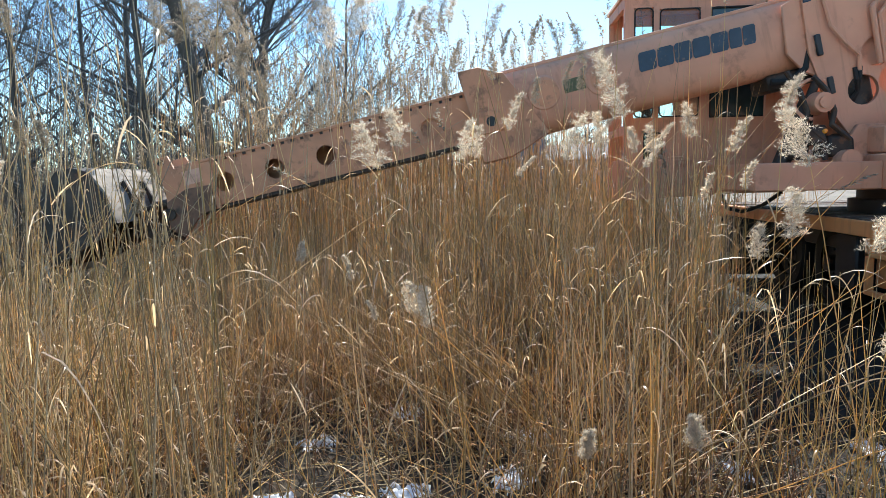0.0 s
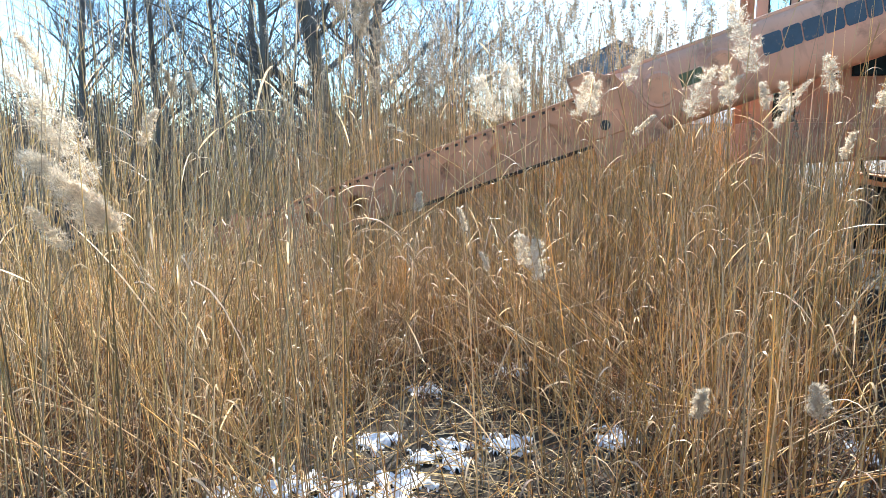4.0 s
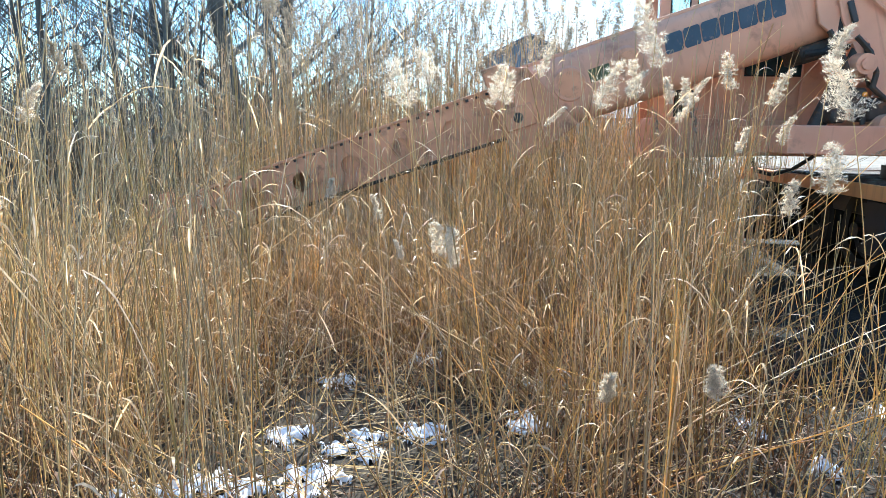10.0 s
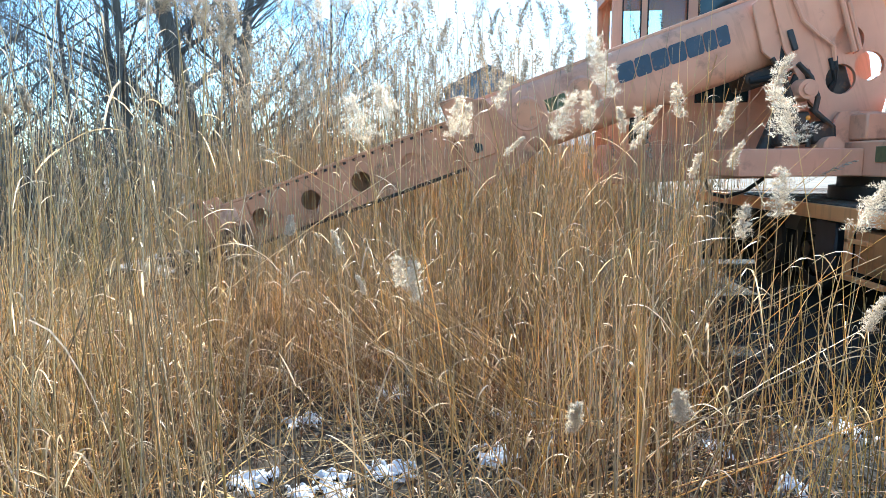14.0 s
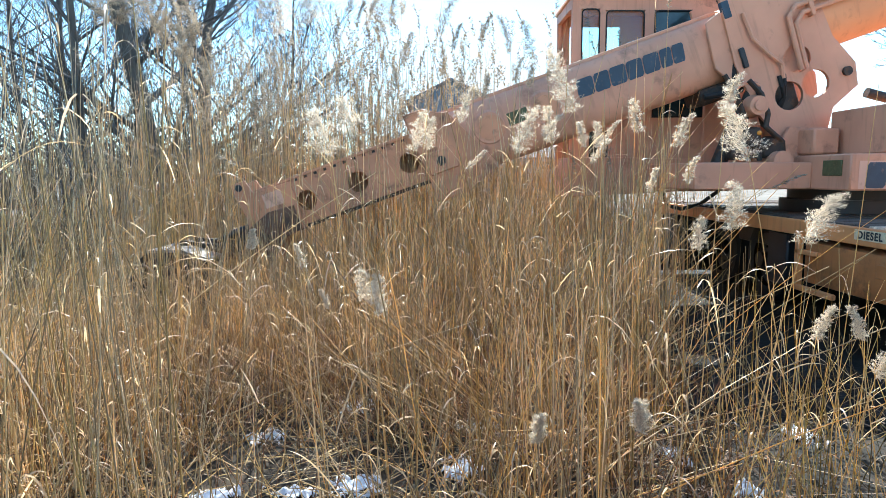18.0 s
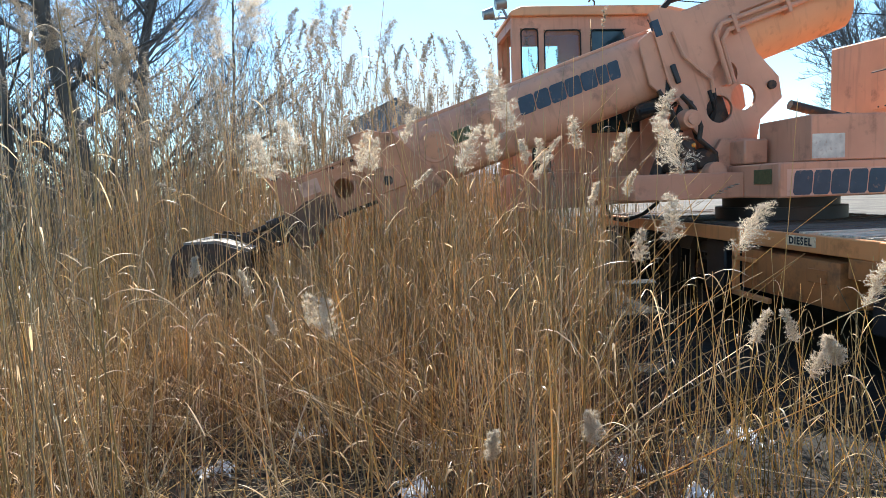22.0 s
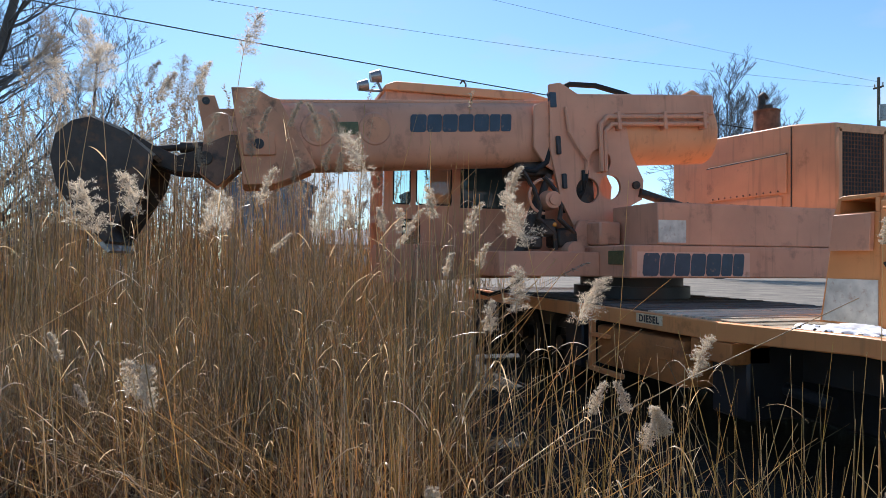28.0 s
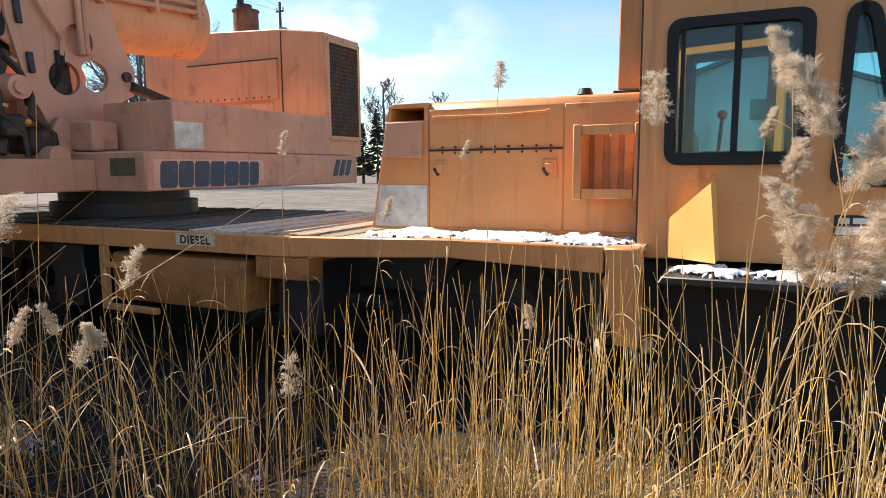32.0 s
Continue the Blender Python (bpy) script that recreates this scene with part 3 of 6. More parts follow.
    rod(bm, (-5.24, 4.06, 2.30), (-5.21, 4.06, 2.30), 0.06, n=16)
    part("pump_housing", bm, SALMON, excavator, "round pump housing with stains")
    bm = B()
    n = 14
    pipe(bm, [(-5.3, 3.98 + 0.20 * math.cos(radians(60 + 16 * k)), 2.34 + 0.20 * math.sin(radians(60 + 16 * k))) for k in range(n)], 0.018, 6)
    part("curved_pipe", bm, SALMON, excavator)
    bm = B()
    box(bm, -6.46, -6.41, 3.95, 4.9, 1.70, 2.75, 0.01)
    box(bm, -6.41, -5.55, 4.62, 4.66, 1.70, 2.30, 0.01)
    part("rear_shroud", bm, SALMON, excavator, "stained salmon sheet behind the hoses")
    for k, (y0, y1) in enumerate(((3.70, 4.12), (3.95, 4.36))):
        bm = B()
        x = -5.30 + 0.03 * (k % 2)
        pipe(bm, [(x, y0, 2.62 - 0.06 * k), (x, y0 + 0.14, 2.42), (x, y0 + 0.22, 2.22), (x, y0 + 0.2, 2.08), (x, y1 - 0.02, 1.92), (x, y1, 1.72)], 0.028, 7)
        part("draped_hose", bm, GREASE, excavator, "oil-blackened hose" if k == 0 else "")
    bm = B()
    rod(bm, (-5.36, 4.28, 1.72), (-5.12, 4.28, 1.72), 0.1, n=16)
    box(bm, -5.4, -5.05, 4.55, 4.82, 1.78, 2.05, 0.02)
    part("swivel_housing", bm, SALMON, excavator)
    rng = random.Random(5)
    for k in range(2):
        bm = B()
        y, z = 3.9 + 0.09 * k, 1.72 + rng.uniform(0, 0.15)
        pts = [Vector((-5.50 - 0.04 * (k % 4), y + 0.2 * u + 0.05 * math.sin(5 * u + k), z + 0.45 * u + 0.12 * math.sin(3 * u))) for u in (0, 0.25, 0.5, 0.75, 1.0)]
        pipe(bm, pts, 0.02, 6)
        part("hose", bm, RUBBER, excavator)
    bm = B()
    bmesh.ops.create_uvsphere(bm, u_segments=10, v_segments=8, radius=0.025, matrix=Matrix.Translation((-5.05, 3.98, 2.0)))
    part("marker_lamp", bm, AMBER, excavator, "amber marker lamp")
    bm = B()
    rod(bm, (-5.45, 5.32, 2.45), (-5.45, 6.1, 2.25), 0.055, n=12)
    rod(bm, (-5.45, 6.0, 2.27), (-5.45, 6.6, 2.12), 0.085, n=12)
    part("tilt_cylinder", bm, GREASE, excavator, "black cylinder behind the cradle")
    for y, z, r in ((6.3, 2.28, 0.06), (6.5, 2.26, 0.05), (6.75, 2.27, 0.045)):
        bm = B()
        box(bm, -5.9, -5.5, y - r, y + r, 2.2, z + r, 0.02)
        part("hose_clamp", bm, GREASE, excavator)
    bm = B()
    pipe(bm, [(-6.2, 3.4, 1.36), (-6.15, 3.45, 1.20), (-6.1, 3.6, 1.16), (-6.05, 3.8, 1.22), (-6.0, 4.0, 1.38)], 0.022, 6)
    part("hanging_hose", bm, RUBBER, excavator)


build_upper()


# ---- boom: drawn about the pivot, tip towards -y ----
def disc(cx, cy, r, n=20):
    return [(cx + r * math.cos(2 * math.pi * k / n), cy + r * math.sin(2 * math.pi * k / n)) for k in range(n)]


def plate_with_holes(bm, outline, holes, x0, x1):
    """A thick plate in the y-z plane with round holes cut right through."""
    loops = [outline] + holes
    edges = []
    for loop in loops:
        vs = [bm.verts.new((x0, y, z)) for y, z in loop]
        edges += [bm.edges.new((vs[i], vs[(i + 1) % len(vs)])) for i in range(len(vs))]
    fill = bmesh.ops.triangle_fill(bm, use_beauty=True, use_dissolve=False, edges=edges)
    faces = [g for g in fill["geom"] if isinstance(g, bmesh.types.BMFace)]
    ext = bmesh.ops.extrude_face_region(bm, geom=faces)
    bmesh.ops.translate(bm, verts=[g for g in ext["geom"] if isinstance(g, bmesh.types.BMVert)], vec=(x1 - x0, 0, 0))
    bmesh.ops.recalc_face_normals(bm, faces=bm.faces)
    return bm


def boom_profile(w, h, n=24, flat=0.55):
    """A boom's cross-section in x and z: flat flanks, rounded above and below."""
    pts = []
    for k in range(n):
        a = 2 * math.pi * k / n
        c, s = math.cos(a), math.sin(a)
        pts.append((w * math.copysign(abs(c) ** flat, c), h * math.copysign(abs(s) ** 0.8, s)))
    return pts


def shell(bm, pts, y0, y1, cz):
    lo, hi = [bm.verts.new((x, y0, z + cz)) for x, z in pts], [bm.verts.new((x, y1, z + cz)) for x, z in pts]
    for i in range(len(pts)):
        j = (i + 1) % len(pts)
        bm.faces.new((lo[i], lo[j], hi[j], hi[i]))
    return lo, hi


ZERO = (0, 0, 0)
N0 = 1.24


def build_boom():
    # main tube: flanked front part and the round rear part
    bm = B()
    front = boom_profile(0.31, 0.385)
    shell(bm, front, -3.94, -0.35, N0)
    box(bm, -0.17, 0.17, -3.78, -0.4, N0 + 0.36, N0 + 0.40, 0.008)
    boom = part("boom", bm, SALMON, excavator, "sun-bleached salmon main boom tube", base=ZERO)
    ORIGIN[boom] = Vector(ZERO)
    bm = B()
    rear = [(0.36 * math.cos(2 * math.pi * k / 28), 0.41 * math.sin(2 * math.pi * k / 28)) for k in range(28)]
    a1, b1 = shell(bm, rear, -0.35, 1.95, N0)
    bm.faces.new(a1)
    inner_r = [(0.8 * x, 0.8 * z) for x, z in rear]
    c = [bm.verts.new((x, 1.95, z + N0)) for x, z in inner_r]
    for i in range(len(c)):
        j = (i + 1) % len(c)
        bm.faces.new((b1[i], b1[j], c[j], c[i]))
    d = [bm.verts.new((x, 1.7, z + N0)) for x, z in inner_r]
    for i in range(len(c)):
        j = (i + 1) % len(c)
        bm.faces.new((c[i], c[j], d[j], d[i]))
    bm.faces.new(d)
    bmesh.ops.recalc_face_normals(bm, faces=bm.faces)
    part("boom_rear", bm, ORANGE, boom, base=ZERO)
    bm = B()
    box(bm, 0.2, 0.36, -0.1, 1.92, N0 + 0.18, N0 + 0.44, 0.02)
    part("rear_cover", bm, SALMON, boom, base=ZERO)
    bm = B()
    pipe(bm, [(0.15, 1.6, N0 + 0.44), (0.15, 1.75, N0 + 0.5), (0.1, 1.95, N0 + 0.42)], 0.05, 8)
    part("end_lug", bm, ORANGE, boom, base=ZERO)
    # collar at the front end, with its raised head and lower jaw
    bm = B()
    prism(bm, [(-4.03, N0 + 0.48), (-3.80, N0 + 0.48), (-3.64, N0 + 0.38), (-3.55, N0 + 0.36), (-3.20, N0 - 0.38), (-3.40, N0 - 0.46), (-3.65, N0 - 0.54), (-3.97, N0 - 0.54), (-3.99, N0 - 0.1)], "x", 0.30, 0.36, 0.008)
    prism(bm, [(-4.03, N0 + 0.48), (-3.80, N0 + 0.48), (-3.64, N0 + 0.38), (-3.55, N0 + 0.36), (-3.20, N0 - 0.38), (-3.40, N0 - 0.46), (-3.65, N0 - 0.54), (-3.97, N0 - 0.54), (-3.99, N0 - 0.1)], "x", -0.36, -0.30, 0.008)
    box(bm, -0.30, 0.30, -4.02, -3.78, N0 + 0.39, N0 + 0.47, 0.01)
    box(bm, -0.30, 0.30, -3.98, -3.63, N0 - 0.53, N0 - 0.40, 0.01)
    part("collar", bm, INNER, boom, "worn collar at the boom's mouth", base=ZERO)
    bm = B()
    box(bm, 0.36, 0.39, -3.95, -3.62, N0 - 0.24, N0 + 0.0, 0.01)
    part("pad_plate", bm, INNER, boom, base=ZERO)
    bm = B()
    rod(bm, (0.385, -3.79, N0 - 0.12), (0.40, -3.79, N0 - 0.12), 0.055, n=14)
    part("pad_bore", bm, BLACK, boom, base=ZERO)
    # round openings in the flank, with their dished rims
    for y in (-3.17, -2.54):
        bm = B()
        rod(bm, (0.285, y, N0 + 0.04), (0.318, y, N0 + 0.04), 0.20, 0.17, 24)
        dish = part("flank_dish", bm, SALMON, boom, "dished round rim in the boom's flank", base=ZERO)
        bm = B()
        rod(bm, (0.31, y + 0.02, N0 + 0.03), (0.320, y + 0.02, N0 + 0.03), 0.145, n=24)
        part("dish_floor", bm, INNER, dish, base=ZERO)
        bm = B()
        prism(bm, [(y + 0.02 + 0.12 * math.cos(a), N0 + 0.03 + 0.12 * math.sin(a)) for a in (radians(d) for d in range(-65, 250, 15))], "x", 0.318, 0.323)
        part("flank_opening", bm, INNER, dish, "round opening that shows the inner boom", base=ZERO)
    bm = B()
    box(bm, 0.308, 0.316, -2.95, -2.72, N0 - 0.02, N0 + 0.12, 0.002)
    part("boom_plate", bm, GREENP, boom, base=ZERO)
    letters("boom_decal", boom, "x", 0.312, -2.14, 0.178, N0 + 0.0, 0.20, (1.05, 0.95, 1.0, 1.0, 1.0, 0.72, 0.72), 0.013, 0.02, base=ZERO)
    # cradle plates with their round holes
    outline = [(-0.42, 1.78), (-0.28, 1.80), (0.02, 1.62), (0.55, 1.62), (0.62, 0.95), (0.78, 0.60), (0.74, 0.36), (0.42, 0.22), (0.22, -0.12), (-0.10, -0.14), (-0.22, 0.10), (-0.36, 0.40), (-0.46, 1.0)]
    holes = [disc(0.0, 0.50, 0.155), disc(0.31, 0.53, 0.15), disc(0.19, 0.85, 0.15, 16)]
    for x in (0.345, -0.40):
        bm = B()
        plate_with_holes(bm, outline, holes, x, x + 0.05)
        part("cradle_plate", bm, SALMON, boom, base=ZERO)
    bm = B()
    box(bm, 0.20, 0.30, -0.30, 0.145, 0.25, 0.72, 0.02)
    part("hose_box", bm, GREASE, boom, "dark greasy block behind the cradle plate", base=ZERO)
    bm = B()
    box(bm, 0.25, 0.33, -0.06, 0.50, 0.72, 1.1, 0.01)
    part("cradle_web", bm, SALMON, boom, base=ZERO)
    bm = B()
    rod(bm, (0.39, 0.66, 0.54), (0.43, 0.66, 0.54), 0.05, n=12)
    part("pin_boss", bm, GREASE, boom, base=ZERO)
    bm = B()
    rod(bm, (0.39, 0.0, 0.0), (0.46, 0.0, 0.0), 0.10, n=14)
    part("pin_boss", bm, GREASE, boom, base=ZERO)
    for y, z, h in ((-0.36, 1.05, 0.22), (-0.31, 0.62, 0.18)):
        bm = B()
        box(bm, 0.395, 0.43, y - 0.03, y + 0.03, z - h / 2, z + h / 2, 0.01)
        part("wear_pad", bm, BLACK, boom, base=ZERO)
    for x in (0.36, -0.36):
        bm = B()
        prism(bm, [(-0.62, N0 + 0.3), (-0.44, N0 + 0.36), (-0.40, N0 - 0.5), (-0.52, N0 - 0.42), (-0.66, N0 - 0.2)], "x", min(x, x * 0.9), max(x, x * 0.9), 0.01)
        part("saddle_plate", bm, SALMON, boom, base=ZERO)
    bm = B()
    box(bm, 0.33, 0.402, -0.43, -0.34, 1.50, 1.69, 0.01)
    part("head_block", bm, NAVY, boom, base=ZERO)
    for dz in (0.0, -0.09):
        bm = B()
        pipe(bm, [(0.44, 1.74, N0 + 0.14 + dz), (0.44, 0.30 - 0.6 * dz, N0 + 0.14 + dz), (0.44, 0.2 - 0.6 * dz, N0 + 0.05 + dz), (0.44, 0.18 - 0.6 * dz, 0.72)], 0.028, 8)
        part("hydraulic_pipe", bm, SALMON, boom, "painted hydraulic pipe", base=ZERO)
    for y in (0.45, 1.1, 1.68):
        bm = B()
        box(bm, 0.36, 0.475, y - 0.025, y + 0.025, N0 - 0.02, N0 + 0.2, 0.008)
        part("pipe_clamp", bm, SALMON, boom, base=ZERO)
    rng = random.Random(8)
    for k in range(2):
        bm = B()
        pipe(bm, [(0.41, -0.05 + 0.05 * k, 0.74), (0.42, -0.06 + 0.03 * k, 0.62), (0.36, -0.04, 0.5), (0.30, -0.08 - 0.05 * k, 0.4)], 0.024, 6)
        part("hose", bm, RUBBER, boom, base=ZERO)
    bm = B()
    pipe(bm, [(0.42, -0.24, 1.5), (0.44, -0.22, 1.2), (0.44, -0.12, 1.02), (0.44, 0.0, 0.85), (0.42, -0.02, 0.70)], 0.022, 6)
    part("flank_pipe", bm, SALMON, boom, base=ZERO)
    bm = B()
    pipe(bm, [(0.1, -0.3, 1.72), (0.1, 0.0, 1.86), (0.12, 0.35, 1.84), (0.15, 0.7, 1.74), (0.2, 1.0, 1.62)], 0.035, 8)
    part("top_hose", bm, RUBBER, boom, "black hose looped over the boom", base=ZERO)
    bm = B()
    pipe(bm, [(0.34, -0.86, 0.80), (0.35, -0.66, 0.76), (0.35, -0.50, 0.86), (0.33, -0.44, 1.05)], 0.034, 8)
    part("flank_hose", bm, RUBBER, boom, "thick black hose under the boom", base=ZERO)
    # added dark block in place of the shadow beneath the boom
    bm = B()
    box(bm, -0.25, 0.25, -0.85, -0.35, 0.70, N0 - 0.36, 0.03)
    part("valve_tray", bm, GREASE, boom, "dark block standing in for the shade under the boom", base=ZERO)
    return boom


def build_inner():
    L = 5.75
    bm = B()
    holes = [disc(0.65 + 0.615 * k, N0 - 0.02, 0.115, 16) for k in range(8)]
    rect = [(0.0, N0 - 0.27), (L, N0 - 0.27), (L, N0 + 0.25), (0.0, N0 + 0.25)]
    plate_with_holes(bm, rect, holes, 0.195, 0.215)
    inner = part("inner_boom", bm, INNER, excavator, "worn orange sliding inner boom with round holes", base=ZERO)
    bm = B()
    box(bm, -0.215, -0.195, 0, L, N0 - 0.27, N0 + 0.25)
    part("far_flank", bm, INNER, inner, base=ZERO)
    bm = B()
    box(bm, 0.165, 0.175, 2.15, L, N0 - 0.26, N0 + 0.24)
    part("lining_plate", bm, INNER, inner, base=ZERO)
    bm = B()
    box(bm, -0.22, 0.225, 0, L, N0 + 0.25, N0 + 0.285, 0.006)
    part("top_flange", bm, INNER, inner, base=ZERO)
    bm = B()
    box(bm, -0.20, 0.20, 0, L, N0 - 0.312, N0 - 0.27, 0.006)
    part("wear_rail", bm, GREASE, inner, "dark greasy lower rail", base=ZERO)
    for k in range(44):
        bm = B()
        y = 0.6 + k * 0.116
        box(bm, 0.213, 0.232, y, y + 0.035, N0 + 0.222, N0 + 0.25)
        part("rail_bolt", bm, GREASE, inner, base=ZERO)
    bm = B()
    prism(bm, [(-0.10, N0 + 0.42), (0.08, N0 + 0.42), (0.12, N0 + 0.26), (0.55, N0 + 0.24), (0.55, N0 - 0.3), (0.3, N0 - 0.32), (0.05, N0 - 0.55), (-0.12, N0 - 0.4), (-0.05, N0)], "x", 0.216, 0.25, 0.005)
    part("nose_plate", bm, INNER, inner, base=ZERO)
    bm = B()
    prism(bm, [(-0.10, N0 + 0.42), (0.08, N0 + 0.42), (0.12, N0 + 0.26), (0.55, N0 + 0.24), (0.55, N0 - 0.3), (0.3, N0 - 0.32), (0.05, N0 - 0.55), (-0.12, N0 - 0.4), (-0.05, N0)], "x", -0.25, -0.216, 0.005)
    part("nose_plate", bm, INNER, inner, base=ZERO)
    bm = B()
    box(bm, 0.25, 0.256, 0.2, 0.42, N0 + 0.04, N0 + 0.2, 0.002)
    part("worn_patch", bm, FADED, inner, "bare worn metal patch", base=ZERO)
    bm = B()
    rod(bm, (0.25, -0.01, N0 + 0.36), (0.262, -0.01, N0 + 0.36), 0.04, n=12)
    part("lug_bore", bm, BLACK, inner, base=ZERO)
    bm = B()
    rod(bm, (0.12, 0.35, N0 - 0.12), (0.12, -0.30, N0 - 0.10), 0.06, n=12)
    rod(bm, (0.12, -0.30, N0 - 0.10), (0.12, -0.66, N0 - 0.12), 0.035, n=10)
    part("bucket_cylinder", bm, GREASE, inner, base=ZERO)
    bm = B()
    rod(bm, (-0.3, -0.05, N0 - 0.24), (0.3, -0.05, N0 - 0.24), 0.07, n=14)
    part("hinge_pin", bm, GREASE, inner, base=ZERO)
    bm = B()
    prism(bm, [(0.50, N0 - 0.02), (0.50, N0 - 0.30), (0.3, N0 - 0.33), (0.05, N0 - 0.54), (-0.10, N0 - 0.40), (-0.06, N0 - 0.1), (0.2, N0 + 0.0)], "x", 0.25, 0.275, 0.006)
    part("nose_knuckle", bm, OILED_AND_SHADED, inner, "oil-blackened lower nose plate", base=ZERO)
    return inner


def build_bucket():
    """A wide ditching bucket about its hinge: back and floor curl down to the lip."""
    prof = [(-0.08, -0.06), (-0.34, 0.20), (-0.66, 0.37), (-0.84, 0.33), (-1.0, 0.19), (-1.06, -0.04), (-1.02, -0.34), (-0.84, -0.68), (-0.60, -0.96)]
    side = prof + [(-0.34, -0.58), (-0.14, -0.28)]
    bm = B()
    t = 0.035
    skin, inside = prof[1:], []
    for k, p in enumerate(skin):
        d = (Vector(skin[min(k + 1, len(skin) - 1)]) - Vector(skin[max(k - 1, 0)])).normalized()
        inside.append((p[0] - d.y * t, p[1] + d.x * t))
    prism(bm, skin + inside[::-1], "x", -0.72, 0.72)
    bucket = part("bucket", bm, BUCKET, excavator, "dark rusty ditching bucket", base=ZERO)
    for x in (0.72, -0.75):
        bm = B()
        prism(bm, side, "x", x, x + 0.03, 0.004)
        part("side_plate", bm, BUCKET, bucket, base=ZERO)
    bm = B()
    prism(bm, [(-0.10, -0.06), (-0.35, 0.19), (-0.68, 0.37), (-0.68, 0.40), (-0.33, 0.23), (-0.06, -0.04)], "x", -0.71, 0.71)
    part("top_plate", bm, LIT_STEEL, bucket, "top plate, paler than the bucket to stand in for sunlight", base=ZERO)
    bm = B()
    prism(bm, [(-0.62, -0.94), (-0.55, -1.04), (-0.58, -1.06), (-0.68, -0.95)], "x", -0.75, 0.75)
    part("cutting_edge", bm, STEEL, bucket, base=ZERO)
    for x in (0.2, -0.26):
        bm = B()
        prism(bm, [(0.40, 0.10), (0.42, -0.20), (0.05, -0.16), (-0.30, -0.02), (-0.5, 0.26), (-0.44, 0.36), (-0.16, 0.16), (0.1, 0.02)], "x", x, x + 0.05, 0.008)
        part("hinge_bracket", bm, GREASE, bucket, base=ZERO)
    for ob in [bucket] + list(bucket.children):
        ob.data.transform(Matrix.Scale(0.9, 4))
    return bucket


boom, inner_boom, bucket = build_boom(), build_inner(), build_bucket()

# ---- carrier truck ----
truck = thing("carrier_truck", (-3.2, 5.3, 0), "orange six-wheeled carrier truck with weathered plank deck and snow", "truck")


WHEELS = []


def wheel(x, y, r=0.53):
    bm = B()
    prof = [(0.0, r * 0.62), (0.0, r * 0.93), (0.04, r), (0.24, r), (0.28, r * 0.93), (0.28, r * 0.62)]
    n = 36
    WHEELS.append((x, y, r))
    rows = [[bm.verts.new((x + q * math.cos(2 * math.pi * k / n), y + w, r + q * math.sin(2 * math.pi * k / n))) for k in range(n)] for w, q in prof]
    for a, b in zip(rows, rows[1:]):
        for k in range(n):
            bm.faces.new((a[k], a[(k + 1) % n], b[(k + 1) % n], b[k]))
    bmesh.ops.recalc_face_normals(bm, faces=bm.faces)
    tyre = part("wheel", bm, RUBBER, truck, base=(x, y, r))
    tyre.location = Vector((x, y, r)) - ORIGIN[truck]
    WHEELS[-1] = tyre
    bm = B()
    rod(bm, (x, y + 0.07, r), (x, y + 0.10, r), r * 0.62, n=28)
    rod(bm, (x, y + 0.0, r), (x, y + 0.07, r), r * 0.22, n=16)
    for k in range(8):
        a = 2 * math.pi * k / 8
        rod(bm, (x + 0.2 * math.cos(a), y + 0.04, r + 0.2 * math.sin(a)), (x + 0.2 * math.cos(a), y + 0.08, r + 0.2 * math.sin(a)), 0.02, n=6)
    # rim black rather than painted: the wheel well's shade put into its colour
    part("rim", bm, BLACK, tyre)


def rounded(pts, rad, n=5):
    """A convex outline, given anticlockwise, with its corners rounded off."""
    out, c = [], len(pts)
    for i in range(c):
        p, a, b = Vector(pts[i]), Vector(pts[i - 1]), Vector(pts[(i + 1) % c])
        u, v = (a - p).normalized(), (b - p).normalized()
        p0, p1 = p + u * rad, p + v * rad
        for k in range(n + 1):
            q = k / n
            w = p0.lerp(p, q).lerp(p.lerp(p1, q), q)
            out.append((w.x, w.y))
    return out


def shrunk(pts, d):
    """A convex outline, given anticlockwise, moved inwards by d."""
    out, c = [], len(pts)
    for i in range(c):
        p, a, b = Vector(pts[i]), Vector(pts[i - 1]), Vector(pts[(i + 1) % c])
        u, v = (p - a).normalized(), (b - p).normalized()
        n0, n1 = Vector((-u.y, u.x)), Vector((-v.y, v.x))
        m = (n0 + n1) / (1 + n0.dot(n1))
        out.append((p.x + m.x * d, p.y + m.y * d))
    return out


def surround(bm, pts, width, rad, y0, y1):
    """A frame of even width along a rounded outline in the x-z plane, from y0 to y1."""
    outer, inner = rounded(pts, rad), rounded(shrunk(pts, width), max(rad - width * 0.6, 0.01))
    loops = [[bm.verts.new((p[0], y, p[1])) for p in o] for o, y in ((outer, y1), (outer, y0), (inner, y0), (inner, y1))]
    c = len(outer)
    for a, b in zip(loops, loops[1:] + loops[:1]):
        for i in range(c):
            bm.faces.new((a[i], a[(i + 1) % c], b[(i + 1) % c], b[i]))
    bmesh.ops.recalc_face_normals(bm, faces=bm.faces)
    return bm


